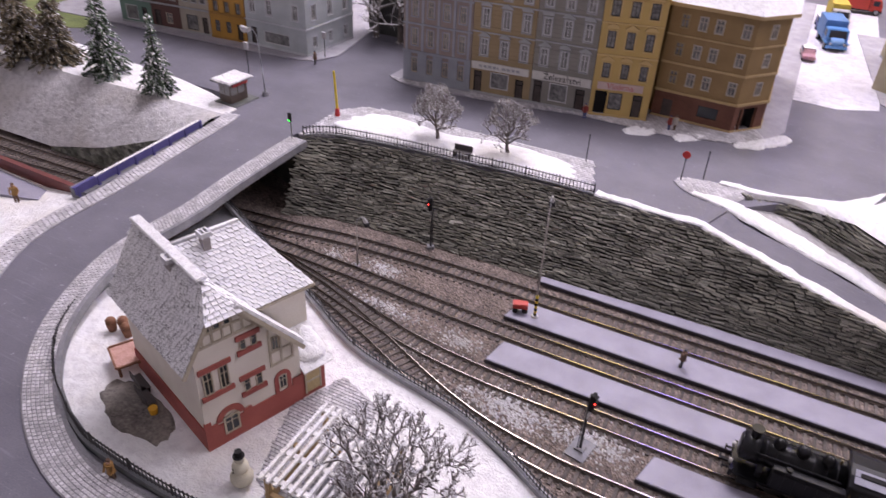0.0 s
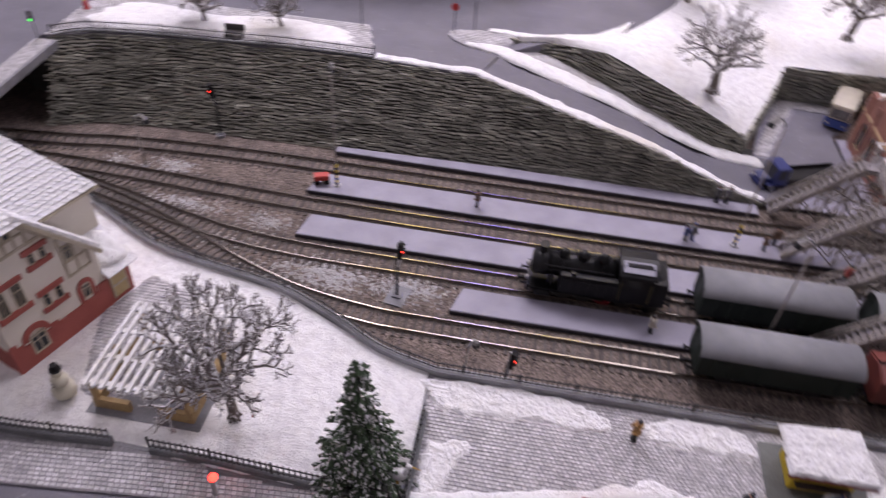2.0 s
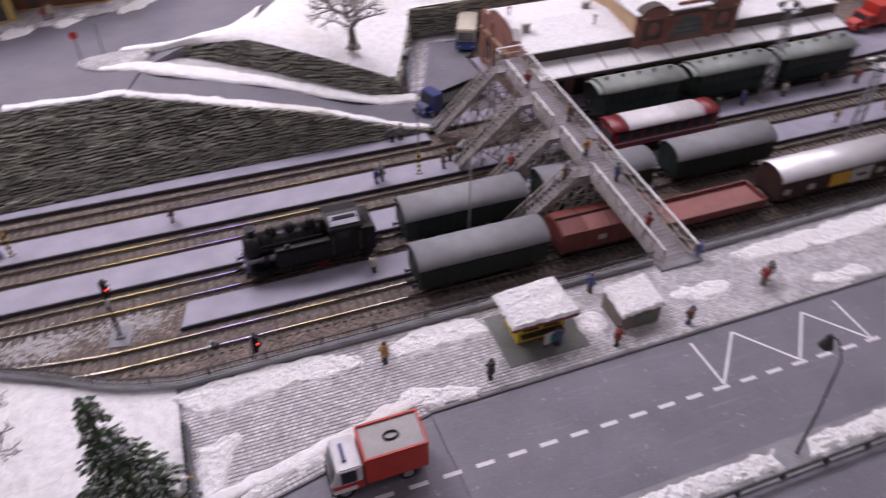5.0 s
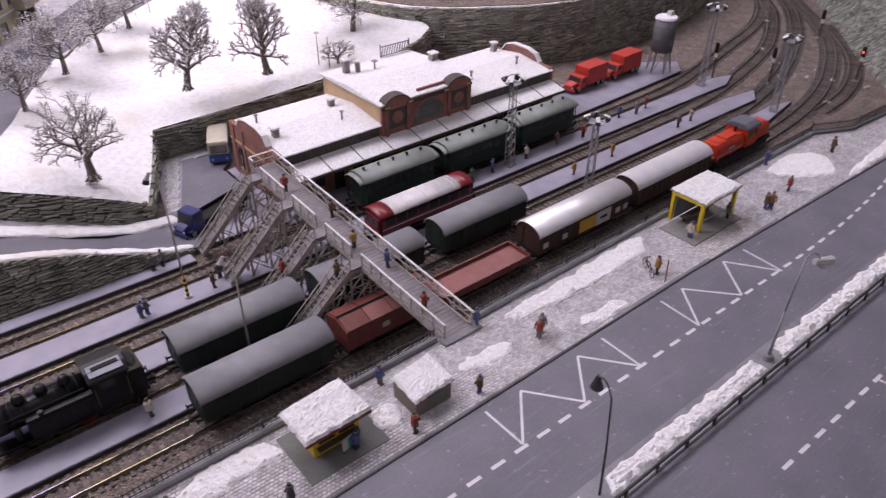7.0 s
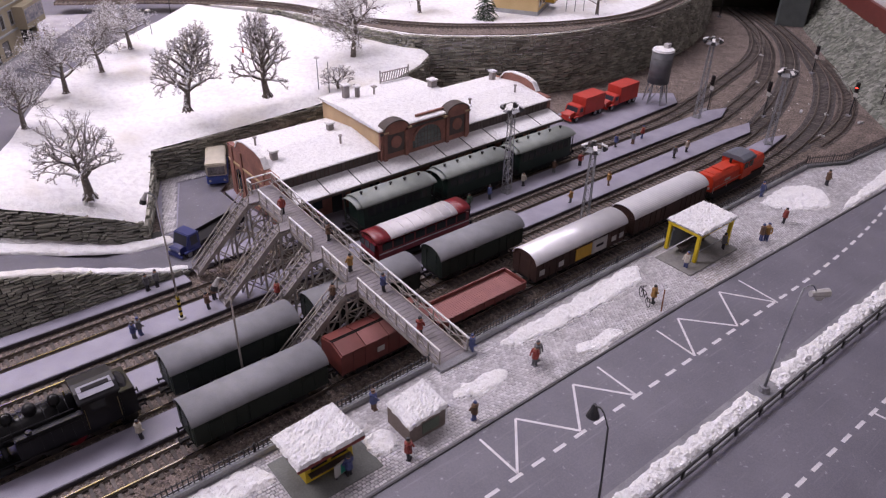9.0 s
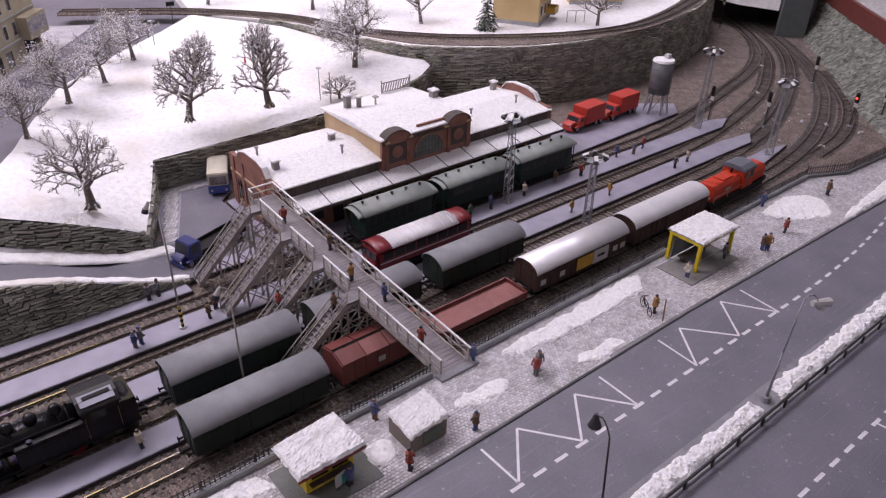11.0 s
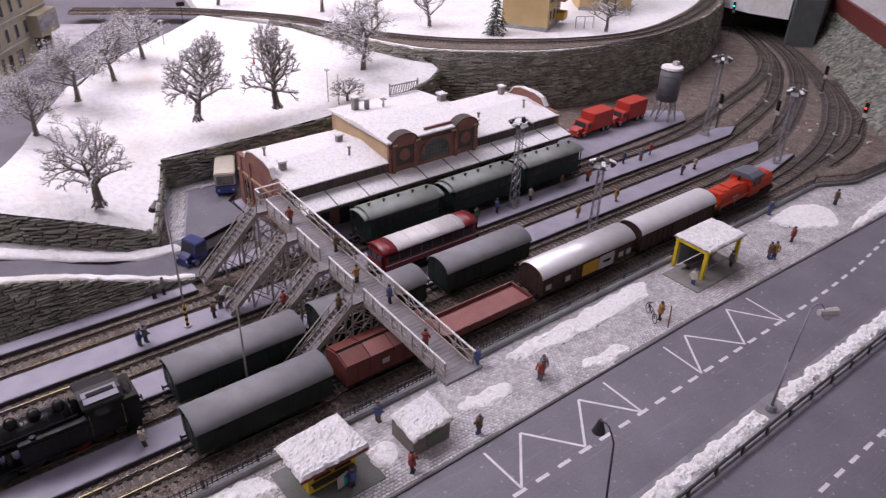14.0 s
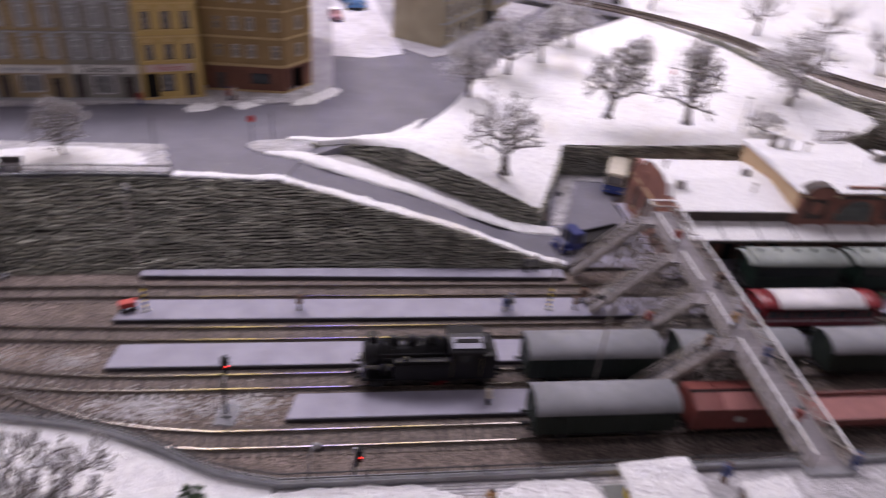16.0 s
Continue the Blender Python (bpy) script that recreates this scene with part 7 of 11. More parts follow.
def house_front(parent, wide, high, cols, rows, win_mat, trim, wall_mat, ground=(), pediment=True, cornices=(), thick=0.35, courses=0.0):
    """cols: window middles; rows: (z0, z1, width); ground: (kind, x0, z0, x1, z1)."""
    holes = [(c - w / 2, z0, c + w / 2, z1) for z0, z1, w in rows for c in cols] + [g[1:] for g in ground]
    part("front_wall", facade(Geo(), wide, high, holes, thick), wall_mat, parent)
    for r, (z0, z1, w) in enumerate(rows):
        for i, c in enumerate(cols):
            win = window_set(parent, c - w / 2, z0, c + w / 2, z1, 0.1, win_mat, 2, dark=TOWN_PANE)
            part("sill", Geo().box(c - w / 2 - 0.12, -0.12, z0 - 0.12, c + w / 2 + 0.12, 0.05, z0), trim, win)
            s = Geo().box(c - w / 2 - 0.14, -0.06, z0, c - w / 2, 0.02, z1 + 0.14).box(c + w / 2, -0.06, z0, c + w / 2 + 0.14, 0.02, z1 + 0.14).box(c - w / 2, -0.06, z1, c + w / 2, 0.02, z1 + 0.14)
            if pediment and (i + r) % 2 == 0:
                s.along_y([(c - w / 2 - 0.3, z1 + 0.26), (c - w / 2 - 0.3, z1 + 0.38), (c, z1 + 0.86), (c + w / 2 + 0.3, z1 + 0.38), (c + w / 2 + 0.3, z1 + 0.26)], -0.24, 0.0)
            elif pediment:
                arc = [(c + (w / 2 + 0.25) * math.cos(radians(a)), z1 + 0.3 + 0.5 * math.sin(radians(a))) for a in range(180, -1, -30)]
                s.along_y(arc, -0.24, 0.0)
            part("surround", s, trim, win)
    if courses:
        half_w = max(r[2] for r in rows) / 2 + 0.2
        edges = [0.02] + [e for c in cols for e in (c - half_w, c + half_w)] + [wide - 0.02]
        band, z = Geo(), rows[0][0] - 0.3
        while z < high - 0.6:
            for x0, x1 in zip(edges[::2], edges[1::2]):
                band.box(x0, -0.05, z, x1, 0.01, z + courses * 0.72)
            z += courses
        tagged(part("rustication", band, wall_mat, parent), "", "", "", "stuff")
    for kind, x0, z0, x1, z1 in ground:
        if kind == "door":
            d = part("door", Geo().box(x0, 0.12, z0, x1, 0.2, z1), DARKWOOD, parent)
            part("door_frame", Geo().box(x0, 0.0, z0, x0 + 0.1, 0.12, z1).box(x1 - 0.1, 0.0, z0, x1, 0.12, z1).box(x0 + 0.1, 0.0, z1 - 0.12, x1 - 0.1, 0.12, z1).box(x0 + 0.1, 0.04, z1 - 0.7, x1 - 0.1, 0.12, z1 - 0.62), FRAME_BLACK, d)
        elif kind == "gate":
            part("doorway", Geo().box(x0, 0.8, z0, x1, 0.9, z1), FRAME_BLACK, parent)
        else:
            window_set(parent, x0, z0, x1, z1, 0.1, win_mat, 1 if kind == "shop" else 2, dark=TOWN_PANE, bars=kind != "shop", name="shop_window" if kind == "shop" else "window")
    for z, h, out in cornices:
        part("cornice", Geo().box(-0.02, -out, z, wide + 0.02, 0.02, z + h), trim, parent)


def shell(parent, wide, deep, high, wall_mat, roof_mat, roof_h=3.0, thick=0.35):
    part("body", Geo().box(0, 1.0, 0, wide, deep, high).box(0, thick, 0, 0.3, 1.0, high).box(wide - 0.3, thick, 0, wide, 1.0, high).box(0.3, thick, high - 0.3, wide - 0.3, 1.0, high), wall_mat, parent)
    part("roof", Geo().along_x([(-0.35, high + 0.01), (deep, high + 0.01), (deep, high + roof_h * 0.6), (1.8, high + roof_h), (0.2, high + 0.45), (-0.35, high + 0.3)], -0.02, wide + 0.02), roof_mat, parent)


def sign_text(words, height, material, parent, m, label=""):
    data = bpy.data.curves.new("sign_text", "FONT")
    data.body, data.size, data.extrude, data.align_x, data.align_y = words, height * U, 0.02 * U, "CENTER", "CENTER"
    ob = new("lettering", data)
    dg = bpy.context.evaluated_depsgraph_get()
    dg.update()
    me = bpy.data.meshes.new_from_object(ob.evaluated_get(dg))
    bpy.data.objects.remove(ob)
    me.materials.clear()
    me.materials.append(material)
    p = part("lettering", me, None, parent, label)
    p.matrix_local = m
    return p


TOWN_PANE = mat("grey_curtained_pane", (0.30, 0.30, 0.29), (0.10, 0.10, 0.10), 0.15, grain=300, stain=90, bump=0)
SIGN_PALE = mat("pale_signboard", (0.68, 0.67, 0.63), (0.52, 0.51, 0.48), 0.6)
SNOW_TILE = mat("snowy_town_roof", (0.30, 0.22, 0.2), (0.2, 0.13, 0.12), 0.75, snow=1.5, stain=60)
WIN_WHITE = paint("white_window_frame", (0.62, 0.62, 0.62), 0.5)
WIN_GREY = paint("tan_white_frame", (0.44, 0.40, 0.34), 0.5)
WIN_DARK = paint("dark_window_frame", (0.06, 0.055, 0.05), 0.5)
WIN_BROWN = paint("tan_window_frame", (0.50, 0.42, 0.32), 0.5)


def town_frame(a, b, name, label):
    ang = math.degrees(math.atan2(b[1] - a[1], b[0] - a[0]))
    return thing(name, label, "building", "town houses", m=at(a[0], a[1], STREET_Z + 0.14, ang)), math.hypot(b[0] - a[0], b[1] - a[1])


def wall_paint(name, c, k=0.75):
    return mat(name, c, tuple(v * k for v in c), 0.75, grain=1300, stain=45, bump=0.12)


# mauve-grey house
MAUVE, BLUEGREY = wall_paint("mauve_render", (0.30, 0.24, 0.22)), wall_paint("bluegrey_trim", (0.34, 0.36, 0.40))
h, w = town_frame((-66.9, 44.0), (-57.65, 44.6), "town_house", "mauve-grey four-storey town house with blue-grey trim")
cols = [w * k for k in (0.17, 0.40, 0.63, 0.86)]
house_front(h, w, 14.2, cols, [(1.15, 3.1, 0.85), (4.7, 6.8, 0.8), (8.3, 10.3, 0.8), (11.6, 13.3, 0.8)], WIN_BROWN, BLUEGREY, MAUVE, (), False, ((0.0, 0.5, 0.1), (3.75, 0.25, 0.22), (7.3, 0.2, 0.15), (10.9, 0.2, 0.15), (13.8, 0.4, 0.35)))
part("ground_cladding", facade(Geo(), w, 3.2, [(c - 0.45, 0.6, c + 0.45, 3.15) for c in cols], 0.07), BLUEGREY, h, m=pose(0, -0.06 * U, 0.5 * U))
for k in (0.05, 0.285, 0.515, 0.745, 0.955):
    part("pilaster", Geo().box(w * k - 0.16, -0.09, 4.0, w * k + 0.16, 0.02, 13.8), BLUEGREY, h)
shell(h, w, 14, 14.2, MAUVE, SNOW_TILE)
# ochre shop house
OCHRE_WALL, GREY_TRIM = wall_paint("ochre_brick_render", (0.34, 0.255, 0.14)), wall_paint("grey_stucco", (0.41, 0.42, 0.43))
h, w = town_frame((-57.6, 44.6), (-49.85, 45.3), "town_house", "ochre four-storey town house with a shop")
house_front(h, w, 14.2, [w * k for k in (0.2, 0.53, 0.85)], [(4.9, 7.0, 0.95), (8.4, 10.6, 0.95), (11.8, 13.4, 0.95)], WIN_WHITE, GREY_TRIM, OCHRE_WALL,
            (("door", 0.5, 0.05, 1.5, 2.9), ("shop", 2.6, 0.9, 5.0, 3.0), ("door", 5.9, 0.05, 6.9, 2.6)), True, ((0.0, 0.3, 0.08), (7.7, 0.16, 0.14), (11.2, 0.16, 0.14), (13.8, 0.4, 0.35)), courses=0.5)
s = part("signboard", Geo().box(0.15, -0.16, 3.2, w - 0.3, 0.02, 4.1), SIGN_PALE, h)
for i in range(9):
    part("sign_bar", Geo().box(1.1 + i * 0.6, -0.19, 3.5, 1.1 + i * 0.6 + (0.42 if i != 4 else 0.15), -0.15, 3.8), GREY_TRIM, s)
shell(h, w, 14, 14.2, OCHRE_WALL, SNOW_TILE)
# grey ironmonger
STONE_GREY = wall_paint("grey_render", (0.26, 0.25, 0.22))
h, w = town_frame((-49.8, 45.3), (-42.45, 45.9), "town_house", "grey four-storey town house with an ironmonger's shop")
house_front(h, w, 14.2, [w * k for k in (0.17, 0.5, 0.83)], [(4.9, 7.0, 0.95), (8.5, 10.6, 0.95), (11.8, 13.4, 0.95)], WIN_WHITE, GREY_TRIM, STONE_GREY,
            (("door", 0.4, 0.05, 1.4, 3.0), ("shop", 2.3, 0.7, 4.6, 3.0), ("door", 5.6, 0.05, 6.7, 2.8)), True, ((0.0, 0.3, 0.08), (7.8, 0.16, 0.14), (11.2, 0.16, 0.14), (13.8, 0.4, 0.35)), courses=0.5)
s = part("signboard", Geo().box(0.1, -0.16, 3.2, w - 0.1, 0.02, 4.2), SIGN_PALE, h)
sign_text("Železářství", 1.05, FRAME_BLACK, s, pose(w / 2 * U + 0.1 * U, -0.175 * U, 3.7 * U, 90))
shell(h, w, 14, 14.2, STONE_GREY, SNOW_TILE)
# yellow wine bar
YELLOW_WALL, YELLOW_TRIM = wall_paint("yellow_render", (0.56, 0.40, 0.14), 0.85), wall_paint("light_yellow_trim", (0.62, 0.46, 0.20), 0.85)
h, w = town_frame((-42.4, 45.9), (-35.75, 47.6), "town_house", "yellow four-storey town house with a wine bar")
house_front(h, w, 14.6, [w * k for k in (0.19, 0.5, 0.81)], [(4.7, 6.5, 0.9), (8.2, 10.2, 0.95), (11.8, 13.6, 1.0)], WIN_DARK, YELLOW_TRIM, YELLOW_WALL,
            (("gate", 0.5, 0.05, 1.9, 3.1), ("shop", 2.1, 0.9, 3.7, 3.0), ("door", 4.9, 0.05, 6.0, 3.0)), True, ((0.0, 0.3, 0.08), (7.3, 0.2, 0.16), (11.0, 0.16, 0.14), (14.2, 0.4, 0.35)))
s = part("signboard", Geo().box(0.6, -0.16, 3.35, w - 1.0, 0.02, 4.2), wall_paint("pale_pink_board", (0.66, 0.52, 0.48)), h)
sign_text("Vinárna", 1.0, paint("faded_red", (0.50, 0.14, 0.14)), s, pose((w / 2 - 0.2) * U, -0.175 * U, 3.78 * U, 90))
shell(h, w, 14, 14.6, YELLOW_WALL, SNOW_TILE)
# brown corner house with brick ground floor
BROWN_WALL, BROWN_TRIM = wall_paint("brown_ochre_render", (0.30, 0.20, 0.085)), wall_paint("ochre_cornice", (0.52, 0.38, 0.19))
BRICK_LOW = mat("dark_brown_brick", (0.18, 0.078, 0.05), (0.11, 0.045, 0.03), 0.8, grain=700, stain=60, bump=0.3)
corner = thing("corner_house", "brown four-storey corner house with brick ground floor and snowy roof", "building", "town houses")
EAVE = 13.2
for a, b, cols, ground in (((-35.8, 50.1), (-26.4, 49.6), (1.7, 3.7, 5.5, 8.4), (("door", 1.1, 0.05, 2.3, 2.3), ("shop", 5.3, 1.0, 7.6, 2.4))),
                           ((-26.4, 49.6), (-23.4, 53.1), (2.5,), (("gate", 0.7, 0.0, 3.3, 2.8),)),
                           ((-23.4, 53.1), (-24.2, 74.0), (2, 5, 8, 11, 14, 17, 20), ())):
    ang, w = math.degrees(math.atan2(b[1] - a[1], b[0] - a[0])), math.hypot(b[0] - a[0], b[1] - a[1])
    side = part("front", Geo().box(0.02, 0.36, 3.4, w - 0.02, 0.5, 3.6), BROWN_WALL, corner, m=at(a[0], a[1], STREET_Z + 0.14, ang))
    rows = [(4.3, 5.8, 0.85), (7.6, 9.1, 0.85), (10.8, 12.3, 0.85)]
    holes = [(c - q / 2, z0, c + q / 2, z1) for z0, z1, q in rows for c in cols]
    up = facade(Geo(), w, EAVE - 3.3, [(x0, z0 - 3.3, x1, z1 - 3.3) for x0, z0, x1, z1 in holes])
    part("upper_wall", up, BROWN_WALL, side, m=pose(0, 0, 3.3 * U))
    part("brick_wall", facade(Geo(), w, 3.3, [g[1:] for g in ground], 0.35), BRICK_LOW, side)
    for z0, z1, out in ((3.2, 3.5, 0.18), (6.6, 6.85, 0.12), (9.85, 10.05, 0.12), (0.0, 0.25, 0.12)):
        part("cornice", Geo().box(-0.03, -out, z0, w + 0.03, 0.02 if z0 else -0.01, z1), BROWN_TRIM, side)
    for z0, z1, q in rows:
        for i, c in enumerate(cols):
            k = 0.7 if (w > 8 and i == 0 and w < 12) else 1.0
            f = Geo()
            part("window", Geo().box(c - q / 2, 0.14, z0, c + q / 2, 0.2, z1), TOWN_PANE, side)
            f.box(c - q / 2 - 0.08, -0.03, z0 - 0.08, c - q / 2 + 0.08, 0.14, z1 + 0.08).box(c + q / 2 - 0.08, -0.03, z0 - 0.08, c + q / 2 + 0.08, 0.14, z1 + 0.08)
            f.box(c - q / 2 + 0.08, -0.03, z0 - 0.08, c + q / 2 - 0.08, 0.14, z0 + 0.08).box(c - q / 2 + 0.08, -0.03, z1 - 0.08, c + q / 2 - 0.08, 0.14, z1 + 0.08)
            f.box(c - 0.045, 0.0, z0 + 0.08, c + 0.045, 0.14, z1 - 0.08).box(c - q / 2 + 0.08, 0.0, z0 + 0.9, c + q / 2 - 0.08, 0.13, z0 + 1.0)
            part("window_frame", f, WIN_GREY if k == 1.0 else OCHRE_WALL, side)
    for kind, x0, z0, x1, z1 in ground:
        if kind == "gate":
            part("doorway", Geo().box(x0, 1.2, z0, x1, 1.3, z1).box(x0 - 0.02, 0.35, z0, x0 + 0.1, 1.2, z1).box(x1 - 0.1, 0.35, z0, x1 + 0.02, 1.2, z1), FRAME_BLACK, side)
            part("pillar", Geo().cyl((1.2, 0.15, z0), (1.2, 0.15, z1), 0.16), BRICK_LOW, side)
        else:
            part("shop_pane" if kind == "shop" else "door", Geo().box(x0, 0.14, z0, x1, 0.2, z1), WINDOW if kind == "shop" else DARKWOOD, side)
part("body", Geo().prism([(-37.6, 51.6), (-27.0, 51.2), (-24.9, 53.8), (-25.6, 74), (-37.6, 74)], STREET_Z, STREET_Z + EAVE), BROWN_WALL, corner)
part("eave_board", Geo().prism([(-36.6, 49.5), (-26.1, 49.0), (-22.7, 52.9), (-23.6, 74), (-36.6, 74)], STREET_Z + EAVE + 0.1, STREET_Z + EAVE + 0.5), BROWN_TRIM, corner)
rf = Geo()
lo, hi = [(-36, 49.5), (-26.1, 49.0), (-22.7, 52.9), (-23.6, 74), (-36, 74)], [(-36, 53.6), (-27.6, 53.2), (-26.0, 55.0), (-27.0, 72), (-36, 72)]
rf.add([(*p, STREET_Z + EAVE + 0.5) for p in lo] + [(*p, STREET_Z + EAVE + 3.6) for p in hi], [(i, (i + 1) % 5, 5 + (i + 1) % 5, 5 + i) for i in range(5)] + [(5, 6, 7, 8, 9)])
part("roof", rf, ROOF_SNOW, corner, "snow-covered tiled roof")
# houses beyond the bridge
def left_house(a, b, high, wm, tm_, wn, cols, rows, ground, label):
    h, w = town_frame(a, b, "town_house", label)
    house_front(h, w, high, cols, rows, wn, tm_, wm, ground, False, ((0.0, 0.3, 0.08), (3.5, 0.22, 0.16), (high - 0.4, 0.4, 0.3)))
    shell(h, w, 11, high, wm, SNOW_TILE)


left_house((-92.3, 43.8), (-82.0, 43.8), 14, wall_paint("pale_bluegrey_render", (0.50, 0.54, 0.55)), wall_paint("pale_grey_trim", (0.62, 0.64, 0.66)), WIN_WHITE, (1.3, 4.2, 8.6), ((4.6, 6.7, 1.0), (8.4, 10.4, 1.0)), (("shop", 3.0, 0.7, 7.4, 2.4), ("door", 0.8, 0.1, 1.8, 2.6)), "pale blue-grey corner town house")
left_house((-98.4, 43.2), (-92.35, 43.7), 13, wall_paint("ochre_yellow_render", (0.50, 0.27, 0.05)), wall_paint("ochre_dark_trim", (0.40, 0.22, 0.05)), WIN_DARK, (1.2, 3.1, 5.0), ((3.9, 5.4, 0.8), (7.3, 8.8, 0.8)), (("window", 0.8, 1.0, 1.6, 2.6), ("window", 2.7, 1.0, 3.5, 2.6), ("door", 4.6, 0.1, 5.5, 2.5)), "ochre-yellow town house with dark windows")
left_house((-103.6, 42.7), (-98.45, 43.2), 12, wall_paint("cream_grey_render", (0.42, 0.38, 0.31)), GREY_TRIM, WIN_DARK, (1.2, 2.7, 4.2), ((4.6, 6.4, 0.8), (8.0, 9.6, 0.8)), (("shop", 1.0, 0.5, 3.0, 2.7), ("door", 3.8, 0.1, 4.7, 2.6)), "grey-cream town house with shop front")
left_house((-108.8, 42.2), (-103.65, 42.7), 12, wall_paint("dark_red_render", (0.12, 0.06, 0.05)), GREY_TRIM, WIN_BROWN, (1.2, 2.7, 4.2), ((4.4, 6.2, 0.8), (8.0, 9.6, 0.8)), (("door", 0.6, 0.1, 1.6, 2.6), ("window", 2.5, 0.8, 3.7, 2.4)), "dark red town house with tan windows")
left_house((-114.5, 41.6), (-108.85, 42.2), 11, wall_paint("green_shop_render", (0.16, 0.26, 0.21)), GREY_TRIM, WIN_WHITE, (1.2, 2.9, 4.6), ((4.4, 6.2, 0.8), (7.8, 9.4, 0.8)), (("shop", 0.9, 0.5, 3.2, 2.7), ("door", 4.0, 0.1, 4.9, 2.6)), "green-fronted town house with white windows")
h, w = town_frame((-81.95, 43.85), (-81.4, 54.4), "town_house", "pale blue-grey side of the corner town house")
PALE = wall_paint("pale_bluegrey_side", (0.50, 0.54, 0.55))
house_front(h, w, 14, (1.7, 5.2, 8.7), ((0.9, 2.4, 0.9), (4.6, 6.7, 1.0), (8.4, 10.4, 1.0)), WIN_WHITE, wall_paint("pale_side_trim", (0.62, 0.64, 0.66)), PALE, (), False, ((0.0, 0.3, 0.08), (3.5, 0.22, 0.16), (13.6, 0.4, 0.3)), 0.3)
# cream corner house by the side street
CREAM_GREY = wall_paint("cream_town_render", (0.42, 0.37, 0.26))
h, w = town_frame((-4.3, 70.6), (7.4, 87.0), "town_house", "cream-grey town house with painted bay")
house_front(h, w, 13.5, [w * k for k in (0.08, 0.22, 0.36, 0.5, 0.64)], [(4.4, 6.2, 0.95), (7.9, 9.7, 0.95), (11, 12.6, 0.95)], WIN_DARK, GREY_TRIM, CREAM_GREY, [("window", w * k - 0.5, 0.8, w * k + 0.5, 2.9) for k in (0.1, 0.22)] + [("door", w * 0.3, 0.05, w * 0.3 + 1.1, 2.8), ("shop", w * 0.42, 0.6, w * 0.42 + 2.0, 2.8), ("gate", w * 0.72, 0.05, w * 0.97, 3.2)], False, ((0.0, 0.3, 0.08), (3.5, 0.25, 0.2), (7.0, 0.2, 0.16), (13.1, 0.4, 0.35)))
shell(h, w, 9, 13.5, CREAM_GREY, SNOW_TILE)
bay = part("bay", Geo().box(w * 0.68, -1.6, 3.4, w * 0.99, 0.3, 6.6), CREAM_GREY, h)
part("painted_panel", Geo().box(w * 0.69, -1.64, 4.2, w * 0.98, -1.6, 6.2), mat("painted_mural", (0.45, 0.42, 0.40), (0.12, 0.14, 0.20), 0.6, grain=300, stain=160), bay, "painted panel in blue, white and brown")
h, w = town_frame((-10.6, 92), (-4.4, 70.65), "town_house", "cream-grey side wall of the corner house")
house_front(h, w, 13.5, [w * k for k in (0.1, 0.3, 0.5, 0.7, 0.9)], [(4.4, 6.2, 0.95), (7.9, 9.7, 0.95)], WIN_WHITE, GREY_TRIM, CREAM_GREY, [("window", w * k - 0.5, 0.8, w * k + 0.5, 2.9) for k in (0.1, 0.3, 0.7, 0.9)], False, ((0.0, 0.3, 0.08), (3.5, 0.25, 0.2)))
# town side of the alley; its gloom is painted as a near-black end wall
structure("alley_ground", Geo().prism([(-81, 56), (-67, 56), (-67, 90), (-81, 90)], STREET_Z - 0.05, STREET_Z + 0.03), ASPHALT, "bare asphalt in the dark alley", "ground")
part("alley_end", Geo().box(-81.2, 58.5, STREET_Z - 0.1, -66.5, 60, 27), MORTAR, tagged(new("wall_alley"), "added wall closing the alley, near-black in place of its gloom", "wall", "", "structure"))
structure("side_street_snow", Geo().prism([(-20.9, 65.5), (-15.5, 65.0), (-10.6, 67.5), (-10.2, 80), (-11, 120), (-21.2, 120)], STREET_Z - 0.1, STREET_Z + 0.05), SNOW_TRODDEN, "side street under trodden snow", "road")

# ---- snow banks, kerbs and footways ----
def snow_band(g, left, right, high, seed=1, wobble=0.25, step=0.4):
    """A bank of cleared snow between two lines of points, rounded in section with an uneven edge."""
    n = max(4, int(sum((Vector(b) - Vector(a)).length for a, b in zip(left, left[1:])) / step))

    def sample(line):
        pts = [Vector(p) for p in line]
        d = [0.0]
        for a, b in zip(pts, pts[1:]):
            d.append(d[-1] + (b - a).length)
        return [Vector([np.interp(i / n * d[-1], d, [p[k] for p in pts]) for k in range(3)]) for i in range(n + 1)]

    a, b = sample(left), sample(right)
    base, ks = len(g.v), ((0.0, -0.08), (0.04, 0.5), (0.14, 0.85), (0.28, 1.0), (0.42, 1.0), (0.56, 1.0), (0.7, 0.95), (0.84, 0.85), (0.96, 0.5), (1.0, -0.08))
    for i in range(n + 1):
        w = wobble * noise.noise((i * 0.33, seed * 3.1, 0.5)) * 1.6
        w2 = wobble * noise.noise((i * 0.3, seed * 7.3, 4.5)) * 1.6
        side = (b[i] - a[i]).normalized()
        p, q = a[i] + side * w * 0.5, b[i] + side * w2
        for j, (k, h) in enumerate(ks):
            r = p.lerp(q, k)
            bump_ = 0.18 * noise.noise((r.x * 1.1, r.y * 1.1, seed)) + 0.4 * noise.noise((r.x * 3.4, r.y * 3.1, seed)) if 0 < j < len(ks) - 1 else 0
            g.v.append((r.x, r.y, r.z + (h + bump_) * high if h > 0 else r.z - 0.08))
    m = len(ks)
    g.f += [(base + i * m + j, base + i * m + j + 1, base + (i + 1) * m + j + 1, base + (i + 1) * m + j) for i in range(n) for j in range(m - 1)]
    return g


def snow_thing(name, geo, label, material=None):
    return structure(name, geo, material or SNOW, label, "snow", True)


